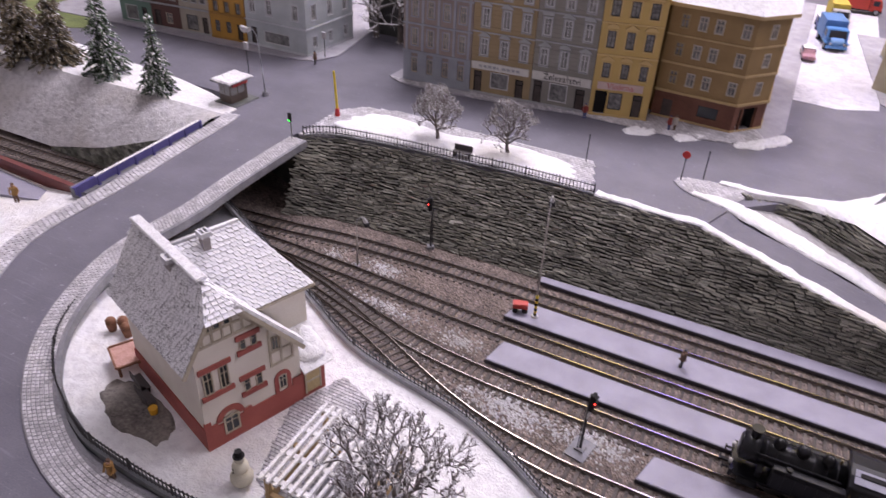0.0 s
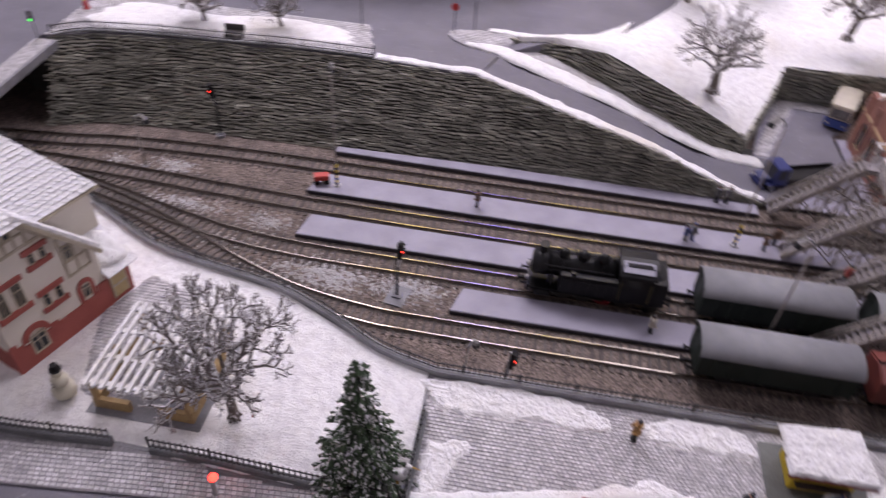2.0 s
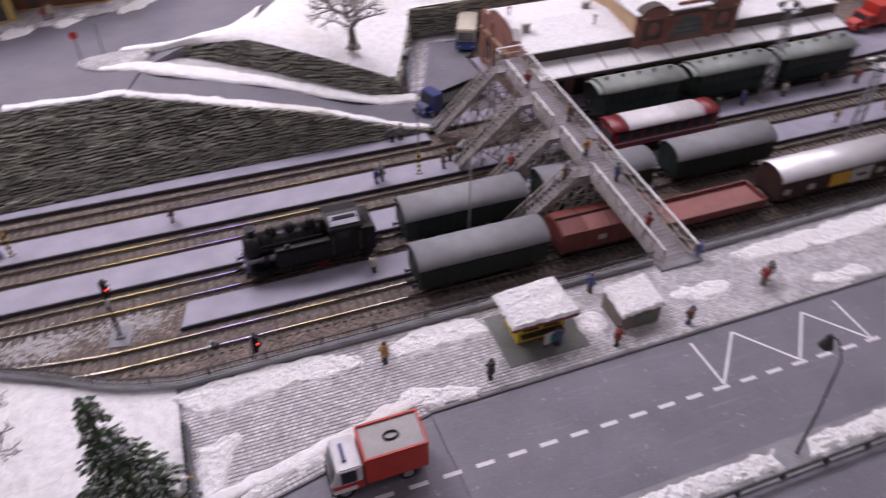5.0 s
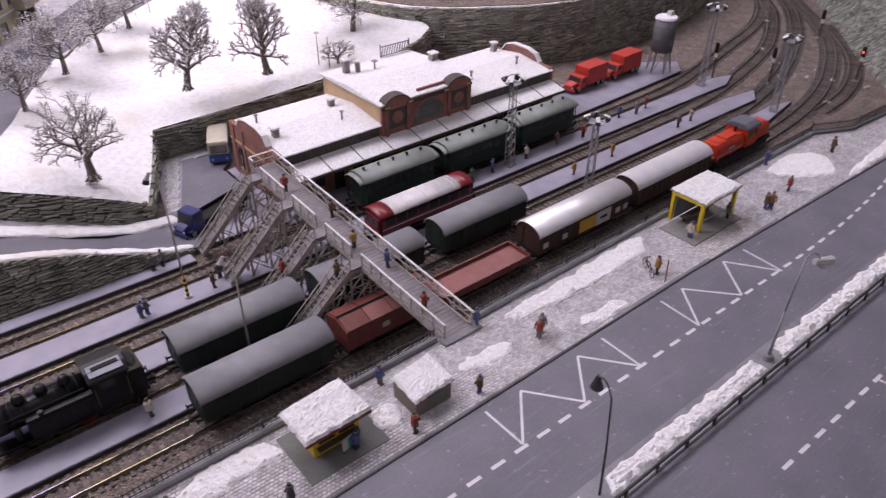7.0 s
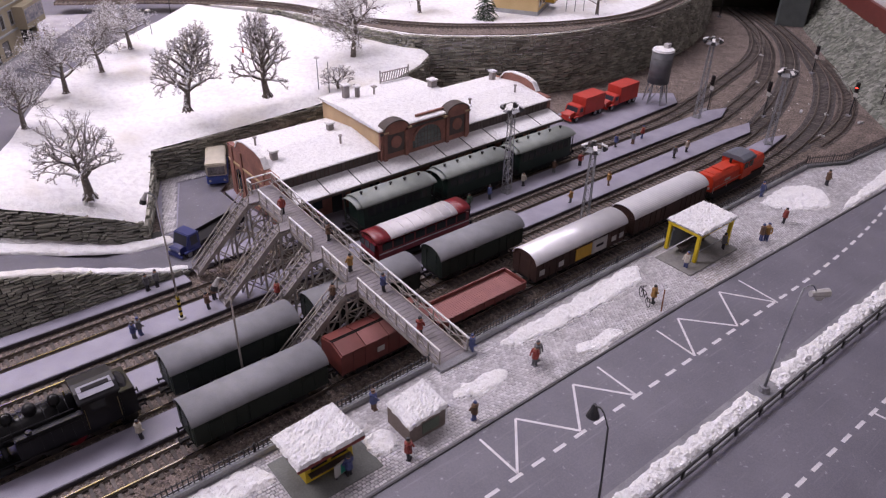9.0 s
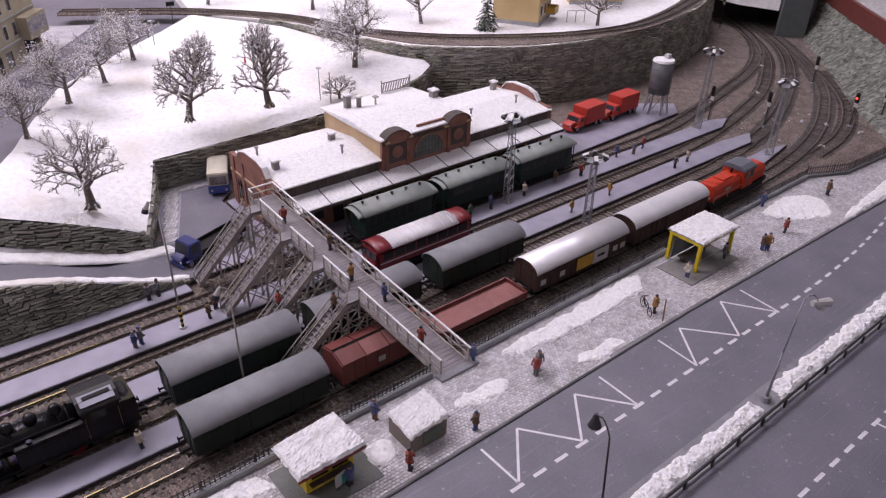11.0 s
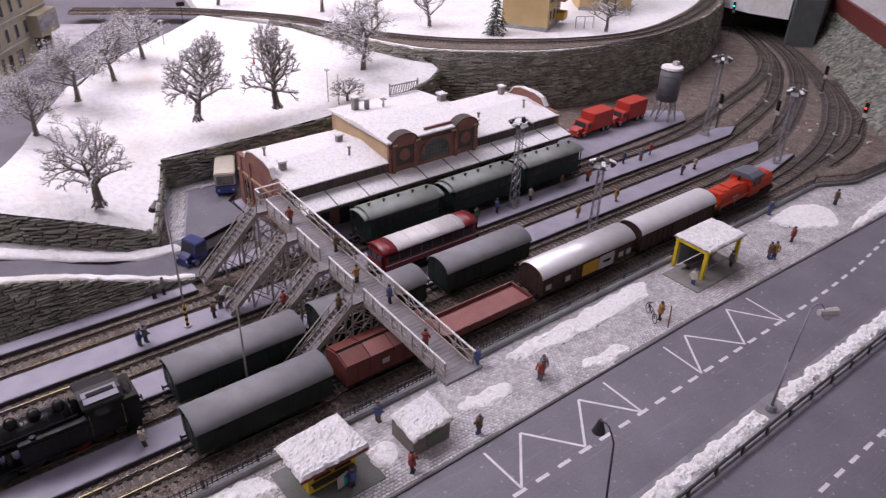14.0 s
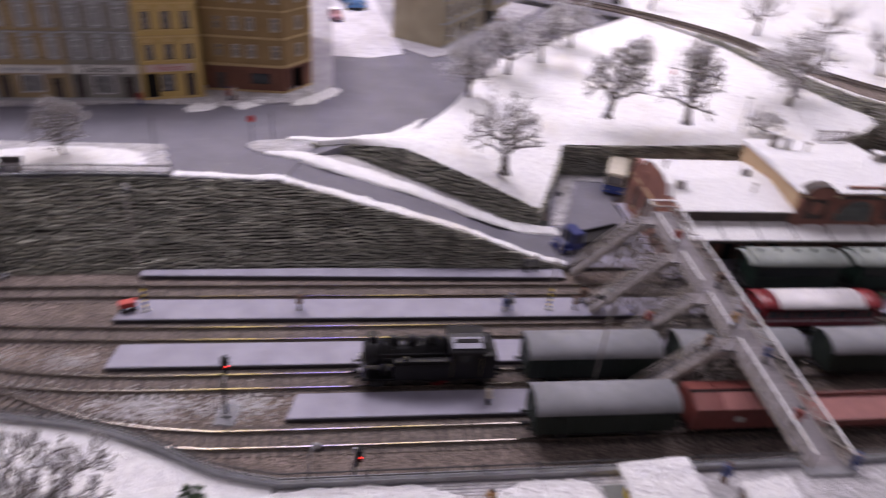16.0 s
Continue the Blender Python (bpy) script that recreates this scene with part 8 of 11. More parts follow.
crest_band = [(x, y, z) for x, y, z in WALL_CREST[5:]]
inner_band = [(-35.6, 28.1, 7.3), (-25.2, 27.6, 7.3), (-15.6, 26.3, 5.2), (-7.3, 24.3, 3.6), (0.1, 23.2, 1.15), (3.7, 22.6, 0.35)]
snow_thing("snow_bank_ramp", snow_band(Geo(), crest_band, inner_band, 0.2, 1), "thick snow edge along the ramp above the wall")
snow_thing("snow_bank_hill", snow_band(Geo(), [(-27.3, 32.2, 7.4), (-24.4, 31.3, 7.36), (-22.1, 30.6, 6.95), (-16.8, 30.4, 5.3), (-11.4, 29.8, 4.0), (-5.9, 28.4, 2.4), (-0.2, 27.6, 0.9), (4.6, 27.9, 0.25)],
                                       [(-27.0, 33.0, 7.4), (-24.4, 33.1, 7.38), (-22.2, 33.0, 7.15), (-16.4, 33.2, 5.3), (-10.9, 31.6, 4.0), (-5.4, 30.6, 2.4), (-0.9, 29.7, 1.0), (4.2, 29.9, 0.25)], 0.22, 2), "bank of cleared snow beside the ramp")
snow_thing("snow_bank_foot", snow_band(Geo(), [(-22.2, 32.8, 6.95), (-16.4, 33.0, 5.25), (-10.9, 31.4, 3.95), (-5.4, 30.4, 2.35), (-0.9, 29.5, 0.95)],
                                       [(-22.3, 34.6, 7.0), (-18.3, 35.1, 5.9), (-10.0, 32.5, 3.95), (-5.3, 31.2, 2.4), (-0.9, 30.0, 1.0)], 0.16, 4), "trodden snow at the foot of the slate wall", SNOW_DIRTY)
structure("traffic_island", Geo().prism([(-29.5, 34.2), (-28.8, 33.2), (-27.3, 32.1), (-24.1, 31.3), (-21.9, 34.9), (-23, 36.2), (-27.0, 36.0), (-29.2, 35.4)], STREET_Z - 0.1, STREET_Z + 0.12), PAVING, "paved tip of the traffic island", "pavement", bevel=0.05)
snow_thing("snow_bank_corner", snow_band(Geo(), [(-25.3, 35.8, 7.4), (-22, 35.4, 7.35), (-18.7, 35.5, 7.35), (-12.7, 34.5, 7.45)], [(-25.0, 36.6, 7.35), (-19.5, 36.6, 7.35), (-13.5, 38.6, 7.4), (-9.6, 43.2, 7.4)], 0.28, 6), "smooth snow edge between street and hill")
# the snowy island before the wall
ISLAND = [(-68.0, 22.9), (-68.2, 30.6), (-66.2, 33.2), (-62.2, 34.2), (-51, 33.9), (-37.9, 34.1), (-35.9, 27.1), (-44.6, 27.0), (-50.8, 26.5), (-57.5, 26.05), (-64.0, 25.1)]
structure("square_island", Geo().prism(ISLAND, STREET_Z - 0.15, STREET_Z + 0.14), PAVING, "island of grey setts round a snowy bed", "pavement", bevel=0.05)
snow_thing("snow_bed", lump(Geo(), [(-66.6, 27.4), (-64.4, 31.6), (-60.9, 32.6), (-54, 31.6), (-47.4, 32.9), (-40.6, 32.2), (-38.4, 29.6), (-40.5, 28.3), (-45.1, 27.8), (-55.2, 27.0), (-63.6, 26.0)], STREET_Z + 0.14, 0.22, 5, 0.12, 0.7), "bed of smooth white snow")
iron_fence("street_fence", [p[:2] for p in curve_line([(-67.4, 23.0, 0), (-66.2, 24.1, 0)] + [(x, y + 0.12, 0) for x, y, z in WALL_CREST[1:6]], 4)], STREET_Z + 0.1, "black iron fence along the top of the slate wall", 1.05, 0.36, base=(0.35, 0.12, BASE_GREY))

# kerbed footways of the bend and the bridge
def offset(line, d):
    out = []
    for i, p in enumerate(line):
        a, b = Vector(line[max(0, i - 1)]), Vector(line[min(len(line) - 1, i + 1)])
        t = (b - a)
        t.z = 0
        t.normalize()
        out.append(Vector(p) + Vector((-t.y, t.x, 0)) * d)
    return out


fw = [p for p in inl if p.y < 23.2]
walk_in = offset(fw, 2.0)
walk_wide = []
for p, q in zip(fw, walk_in):
    k = interp(p.x, [-69, -60, -50, -40, -23], [2.0, 2.2, 2.6, 2.9, 1.0])
    walk_wide.append(k)
walk_in = [offset(fw, k)[i] for i, k in enumerate(walk_wide)]
fwz = [max(p.z, NEAR_Z - 0.1) + 0.13 for p in fw]
structure("footway_bend", Geo().strip(fw, walk_in, fwz, fwz, 1.0), JOINT, "footway of small grey setts round the garden", "pavement")
ol = [p for p in outl if -12 < p.y < 24.5]
walk_out = offset(ol, -1.9)
olz = [p.z + 0.13 for p in ol]
structure("footway_bridge", Geo().strip(ol, walk_out, olz, olz, 0.9), PAVING, "snowy footway of setts beside the road", "pavement")
structure("bridge_girder", Geo().strip(walk_in[:60], offset(walk_in[:60], 0.25), [z + 0.02 for z in fwz[:60]], [z + 0.02 for z in fwz[:60]], 0.75), CONCRETE, "grey concrete edge of the road bridge", "beam")
# snow at the bend
snow_thing("snow_edge_bend", snow_band(Geo(), [(p.x, p.y, z) for p, z in zip(offset(walk_in, -0.1), fwz)][40:], [(p.x, p.y, NEAR_Z - 0.03) for p in offset(walk_in, 0.9)][40:], 0.22, 7), "snow along the garden fence")

# pavement snow
def craggy_slab(outline, z, thick, seed, cell=0.16):
    """A flat heap of broken, frozen snow on a plan outline: crags with sharp facets and a ragged rim."""
    line = [(p.x, p.y) for p in curve_line([Vector((*q[:2], 0)) for q in list(outline) + [outline[0]]], 6)[:-1]]
    arr = np.array(line)
    x0, y0, x1, y1 = arr[:, 0].min() - 0.3, arr[:, 1].min() - 0.3, arr[:, 0].max() + 0.3, arr[:, 1].max() + 0.3
    nx, ny = int((x1 - x0) / cell) + 2, int((y1 - y0) / cell) + 2
    g, index = Geo(), {}
    nxt = np.roll(arr, -1, axis=0)
    seg = nxt - arr
    for j in range(ny):
        for i in range(nx):
            x, y = x0 + i * cell, y0 + j * cell
            k = np.clip(((x - arr[:, 0]) * seg[:, 0] + (y - arr[:, 1]) * seg[:, 1]) / (seg ** 2).sum(1), 0, 1)
            d = float(np.sqrt(((arr + seg * k[:, None] - (x, y)) ** 2).sum(1)).min())
            d = d if inside((x, y), line) else -d
            d += 0.17 * noise.noise((x * 1.7, y * 1.7, seed)) + 0.32 * noise.noise((x * 0.7, y * 0.7, seed + 2))
            if d < -0.1:
                continue
            rim = min(1.0, max(0.0, d / 0.28))
            h = 0.55 + 0.5 * noise.noise((x * 1.3, y * 1.3, seed)) + 0.55 * abs(noise.noise((x * 2.9, y * 2.9, seed + 4))) + 0.35 * noise.noise((x * 6.1, y * 6.1, seed + 9))
            jx, jy = 0.3 * cell * noise.noise((x * 5, y * 5, 2)), 0.3 * cell * noise.noise((x * 5, y * 5, 7))
            index[i, j] = len(g.v)
            g.v.append((x + jx, y + jy, z - 0.06 + (0.06 + thick * max(0.15, h)) * rim ** 0.6 if d > 0 else z - 0.06))
    for (i, j), a in index.items():
        b, c, d = index.get((i + 1, j)), index.get((i + 1, j + 1)), index.get((i, j + 1))
        if None not in (b, c, d):
            g.f += [(a, b, c), (a, c, d)] if (i + j) % 2 else [(a, b, d), (b, c, d)]
    return g


def pavement_snow(i, pts):
    tagged(part("snow_patch", craggy_slab(pts, NEAR_Z + 0.02, 0.22, 20 + i), CRUST), "heap of cleared snow lying on the pavement", "snow", "snow patches", "structure")


pavement_snow(0, [(-24.0, -9.0), (-20.8, -8.5), (-15.5, -8.6), (-12.3, -9.5), (-13.1, -10.7), (-17.3, -10.8), (-22.4, -11.1)])
pavement_snow(1, [(-10.1, -9.5), (-8.2, -8.7), (-4.0, -9.0), (-4.3, -10.4), (-7.5, -10.9), (-9.9, -10.5)])
pavement_snow(2, [(-22.9, -13.3), (-20.5, -12.9), (-20.9, -14.6), (-21.9, -16.7), (-22.9, -16.7)])
pavement_snow(3, [(-20.5, -16.7), (-18.0, -15.7), (-14.2, -15.3), (-15.2, -16.5), (-18.5, -17.2), (-20.8, -17.6)])
pavement_snow(4, [(-10.8, -13.9), (-9.2, -13.3), (-6.0, -14.6), (-6.8, -15.2), (-10.6, -14.9)])
pavement_snow(5, [(2.6, -11.2), (4.3, -11.3), (4.75, -12.4), (3.5, -13.5), (2.3, -12.7)])
pavement_snow(6, [(10.2, -11.4), (12.0, -11.2), (14.7, -11.7), (14.2, -12.8), (11.7, -12.9), (10.0, -12.1)])
pavement_snow(7, [(16.5, -9.1), (24.6, -8.8), (33.8, -8.6), (32.0, -10.7), (25.9, -11.0), (20.1, -10.8), (16.6, -10.0)])
pavement_snow(8, [(21.5, -13.2), (24.7, -13.6), (25.4, -14.8), (22.1, -14.7), (20.6, -14.2)])
pavement_snow(9, [(54.5, -9.2), (60.4, -8.8), (62.9, -11.0), (60.7, -14.0), (58.7, -13.9), (55.1, -11.5)])
pavement_snow(10, [(60.9, -14.9), (67.7, -14.2), (78, -13.4), (88, -13.0), (86, -15.0), (67.6, -15.6), (61.0, -15.5)])
pavement_snow(11, [(-7.2, -8.9), (-5.0, -8.8), (-3.7, -9.6), (-3.9, -10.8), (-6.6, -10.6)])
for i, pts in enumerate(([(-37.6, 43.9), (-36.2, 45.8), (-34.2, 46.0), (-34.4, 44.1), (-36.7, 43.0)], [(-32.2, 45.5), (-30.5, 47.0), (-28.6, 47.2), (-29.2, 45.6), (-31.5, 44.2)],
                         [(-25.4, 47.1), (-23.3, 49.6), (-20.7, 52.3), (-19.6, 51.0), (-22.3, 47.3), (-24.9, 46.2)])):
    tagged(part("snow_patch", craggy_slab(pts, STREET_Z + 0.05, 0.24, 40 + i, 0.13), CRUST), "heap of cleared snow at the kerb", "snow", "kerb snow", "structure")
# crumbs of snow between the tracks
crumbs = Geo()
rnd = random.Random(5)
for x0, y0, x1, y1, n in ((-59.2, 14.0, -57, 15.7, 110), (-54.2, 13.9, -50.6, 16.2, 260), (-53.4, 9.0, -46.2, 10.9, 420), (-43.2, 8.0, -39.5, 10.4, 240), (-39.5, 2.2, -29.5, 5.0, 950), (-29.5, 2.6, -24.4, 5.0, 420), (-47, 5.2, -40, 7.0, 150), (-36, 3.8, -32, 5.8, 200), (88, 6, 112, 22, 60)):
    for i in range(n):
        k = rnd.gauss(0, 0.32), rnd.gauss(0, 0.3)
        x, y = (x0 + x1) / 2 + k[0] * (x1 - x0), (y0 + y1) / 2 + k[1] * (y1 - y0)
        r = rnd.uniform(0.05, 0.17)
        crumbs.add([(x + r, y, BED_Z), (x - r * 0.6, y + r * 0.9, BED_Z), (x - r * 0.5, y - r * 0.8, BED_Z), (x + rnd.uniform(-r, r) * 0.4, y, BED_Z + r * 0.9)], [(0, 1, 3), (1, 2, 3), (2, 0, 3)])
tagged(part("snow_crumbs", crumbs, SNOW), "crumbs of old snow on the gravel between tracks", "snow", "", "stuff")

# loose stones on the gravel bed
STONES = mat("mixed_gravel", (0.33, 0.275, 0.245), (0.15, 0.125, 0.11), 0.85, grain=1500, stain=200, bump=0.2, vary=0.6, island=True)
lanes = np.array([(p[0], p[1]) for line in (T1, T2, T3, T4) for p in resample([Vector((*q[:2], 0)) for q in line if -75 < q[0] < 30], 1.0)])
gravel, rnd = Geo(), random.Random(15)
count = 0
while count < 15000:
    x, y = rnd.uniform(-72, 16), rnd.uniform(-7.2, 21.6)
    near_ = float(np.min((lanes[:, 0] - x) ** 2 + (lanes[:, 1] - y) ** 2)) < 2.4
    if y < interp(x, [-68, -52, -41, -23, 20], [11.5, 3.6, -1.2, -7.3, -7.3]) or (near_ and rnd.random() < 0.75):
        continue
    count += 1
    r_, a_ = rnd.uniform(0.05, 0.13), rnd.uniform(0, 6.28)
    ring_ = [(x + r_ * rnd.uniform(0.7, 1.2) * math.cos(a_ + k * 2.09), y + r_ * rnd.uniform(0.7, 1.2) * math.sin(a_ + k * 2.09), BED_Z - 0.01) for k in range(3)]
    gravel.add(ring_ + [(x + rnd.uniform(-0.4, 0.4) * r_, y + rnd.uniform(-0.4, 0.4) * r_, BED_Z + r_ * rnd.uniform(0.6, 1.0))], [(0, 1, 3), (1, 2, 3), (2, 0, 3)])
tagged(part("loose_gravel", gravel, STONES), "loose brown and grey stones beside the tracks", "gravel", "", "stuff")

# road markings
for line in ([(8.9, -15.9), (8.92, -19.5), (12.1, -16), (14.8, -19.5), (17.8, -16.1), (20.6, -19.7), (20.7, -15.9)], [(27.9, -15.9), (27.7, -19.7), (30.6, -16), (33.7, -19.6), (36.7, -15.9), (39.4, -19.9), (39.7, -15.95)],
             [(32.5, -31.0), (33.0, -34.6), (36.0, -31.2), (39.0, -34.8), (42.0, -31.3), (45.0, -34.9)]):
    g = Geo()
    for a, b in zip(line, line[1:]):
        g.bar((*a, NEAR_Z - 0.087), (*b, NEAR_Z - 0.087), 0.18, 0.01)
    tagged(part("zigzag_marking", g, WHITE_PAINT), "white zigzag bus-stop line on the asphalt", "road marking", "road markings", "structure")
DASH = Geo().box(-0.55, -0.13, -0.005, 0.55, 0.13, 0.006).mesh("dash_marking", WHITE_PAINT)
for x in range(-11, 40):
    px = 4.6 + x * 2.0
    y = -19.7 if px < 42 else -19.7 + (px - 42) ** 2 * 0.0036
    for yy, ok in ((y, px < 84), (-31.05 + 0.0 * px, px > 20 and px < 60)):
        if ok:
            tagged(part("dash_marking", DASH, None, m=at(px, yy, NEAR_Z - 0.085, 0 if px < 42 else math.degrees(math.atan(2 * (px - 42) * 0.0036)) if yy > -25 else 0)), "white dash of the lane line on asphalt", "road marking", "road markings", "structure")
# kerb of the pavement; the shadow line at its edge is painted as dark stone
structure("kerb", Geo().strip([(x, y + 0.02) for x, y in ((-23.2, -18.25), (-9.25, -15.48), (33.1, -15.18), (69.2, -16.05), (118.3, -19.95), (160, -21.8))], [(x, y + 0.16) for x, y in ((-23.2, -18.25), (-9.25, -15.48), (33.1, -15.18), (69.2, -16.05), (118.3, -19.95), (160, -21.8))], [NEAR_Z + 0.01] * 6, [NEAR_Z + 0.01] * 6, 0.3), KERB, "worn kerb stones along the road, darkened for their shadow line", "kerb")
# median strip with snow and guard rail
structure("median", Geo().prism([(-9.5, -25.4), (-8.5, -24.2), (60, -24.0), (120, -27.5), (120, -29.6), (60, -26.1), (-8.5, -26.4)], NEAR_Z - 0.2, NEAR_Z + 0.06), CONCRETE, "narrow concrete median between the carriageways", "median", bevel=0.06)
for name_, pts in (("snow_bank_median", [(10.8, -24.5), (26.9, -24.45), (27.2, -25.9), (10.6, -25.85)]), ("snow_bank_median_mid", [(29.4, -24.4), (60, -24.25), (60, -25.6), (29.4, -25.85)]),
                   ("snow_bank_median_far", [(60.4, -24.3), (84, -25.8), (84, -27.1), (60.4, -25.6)]), ("snow_bank_median_end", [(-8.0, -24.5), (8.6, -24.5), (8.4, -25.85), (-8.0, -25.9)])):
    tagged(part(name_, craggy_slab([Vector(p).lerp(Vector(q), k / 6) for p, q in zip(pts, pts[1:] + pts[:1]) for k in range(6)], 4.9, 0.34, len(name_), 0.17), CRUST), "broken frozen snow heaped along the median", "snow", "", "structure")
rail = thing("guard_rail", "dark steel guard rail along the median", "guard rail")
part("beam", Geo().sweep([(-8.0, -26.3, 5.4), (60, -26.0, 5.4), (118, -29.5, 5.4)], 0.12, 0.22), IRON, rail)
gp = Geo().box(-0.1, -0.12, -0.15, 0.1, 0.02, 0.6).mesh("post", IRON)
for i in range(42):
    x = -7.2 + i * 3.0
    part("post", gp, None, rail, m=at(x, (-26.2 if x < 60 else -26.1 - (x - 60) * 0.06), 4.85))

# ---- trees ----
BARK = mat("frosted_bark", (0.20, 0.175, 0.155), (0.085, 0.07, 0.06), 0.85, grain=1600, stain=300, bump=0.3, snow=0.1)
TWIG = mat("frosted_twigs", (0.30, 0.27, 0.255), (0.11, 0.09, 0.085), 0.8, grain=900, stain=160, bump=0.1, snow=0.0001)
TWIG_DARK = mat("dark_frosted_twigs", (0.37, 0.34, 0.325), (0.16, 0.14, 0.13), 0.8, grain=900, stain=160, bump=0.1, snow=-0.03)
NEEDLE = mat("spruce_needles", (0.06, 0.095, 0.05), (0.025, 0.042, 0.024), 0.85, grain=900, stain=200, bump=0.1, vary=0.45, island=True, snow=-0.8)
NEEDLE_BROWN = mat("brown_spruce_needles", (0.13, 0.10, 0.06), (0.05, 0.045, 0.027), 0.85, grain=900, stain=200, bump=0.1, vary=0.45, island=True, snow=-0.95)


def bare_tree(x, y, z, high, seed, label, spread=0.75, frost=1, dense=1.0, tilt=0.0, wide=1.0, thick=1.0, lift=0.0):
    r = random.Random(seed)
    wood, twigs = Geo(), Geo()
    lengths, radii = (0.30, 0.40, 0.24, 0.13, 0.07), (0.046, 0.024 * thick, 0.014 * thick, 0.0095 * thick, 0.0068 * thick)
    kids = (0, 5, 4, 4)

    def limb(p, d, level, rad):
        length = lengths[level] * high * r.uniform(0.75, 1.15)
        n = 5 if level == 1 else 4 if level == 2 else 2
        spots = []
        for i in range(n):
            d = (d + Vector((r.uniform(-1, 1), r.uniform(-1, 1), r.uniform(-0.45, 0.65))) * (0.2 if level < 2 else 0.28)).normalized()
            e = p + d * length / n
            k0, k1 = rad * (1 - 0.5 * i / n), rad * (1 - 0.5 * (i + 1) / n)
            (wood if level < 2 else twigs).cyl(p, e, k0, k1, 6 if level == 1 else 4 if level == 2 else 3, cap=False)
            p = e
            spots.append((p, d, k1))
        if level < 4:
            for i in range(int(kids[level] * dense + r.random())):
                q, e, k = spots[-1] if i == 0 else spots[r.randrange(max(0, n // 3 - (level > 2)), n)]
                side = Vector((r.uniform(-1, 1), r.uniform(-1, 1), r.uniform(-0.5, 0.8))).normalized()
                limb(q, (e * (1.25 - spread) + side * spread).normalized(), level + 1, min(k * 0.8, radii[level + 1] * high * r.uniform(0.8, 1.15)))
        elif frost == 1:
            for _ in range(2):
                s, a = p + Vector((r.uniform(-1, 1), r.uniform(-1, 1), r.uniform(-0.5, 1))) * high * 0.008, high * r.uniform(0.005, 0.011)
                twigs.add([s + Vector((a, 0, 0)), s + Vector((-a * 0.6, a, 0)), s + Vector((-a * 0.5, -a, 0)), s + Vector((0, 0, a))], [(0, 1, 3), (1, 2, 3), (2, 0, 3), (0, 2, 1)])

    for i in range(6):
        a = 2 * math.pi * i / 6
        wood.cyl((0, 0, high * 0.05), (math.cos(a) * high * 0.06, math.sin(a) * high * 0.06, -0.12), high * 0.028, high * 0.008, 4, cap=False)
    p, d, rad = Vector((0, 0, -0.1)), Vector((tilt, 0, 1)).normalized(), radii[0] * high
    for i in range(6):
        d = (d + Vector((r.uniform(-1, 1), r.uniform(-1, 1), 0.3)) * 0.09).normalized()
        e = p + d * high * 0.085
        wood.cyl(p, e, rad * (1 - 0.1 * i), rad * (0.9 - 0.1 * i), 8, cap=False)
        p = e
        if i >= 2:
            for k in range(2 if i < 5 else 3):
                a = r.uniform(0, 2 * math.pi)
                limb(p, Vector((math.cos(a), math.sin(a), r.uniform(0.1, 0.7) + lift if i < 5 else r.uniform(0.7, 1.8))).normalized(), 1, radii[1] * high * r.uniform(0.8, 1.2))
    top = max(v[2] for v in twigs.v)
    k = high / top
    for g in (wood, twigs):
        g.v = [(v[0] * k * wide, v[1] * k * wide, v[2] * k) for v in g.v]
    tree = thing("tree", label, "tree", "bare trees", m=at(x, y, z, seed * 37 % 360))
    part("trunk", wood, BARK, tree, smooth=True)
    part("crown", twigs, TWIG if frost == 1 else TWIG_DARK, tree, "fine frosted twigs")
    return tree


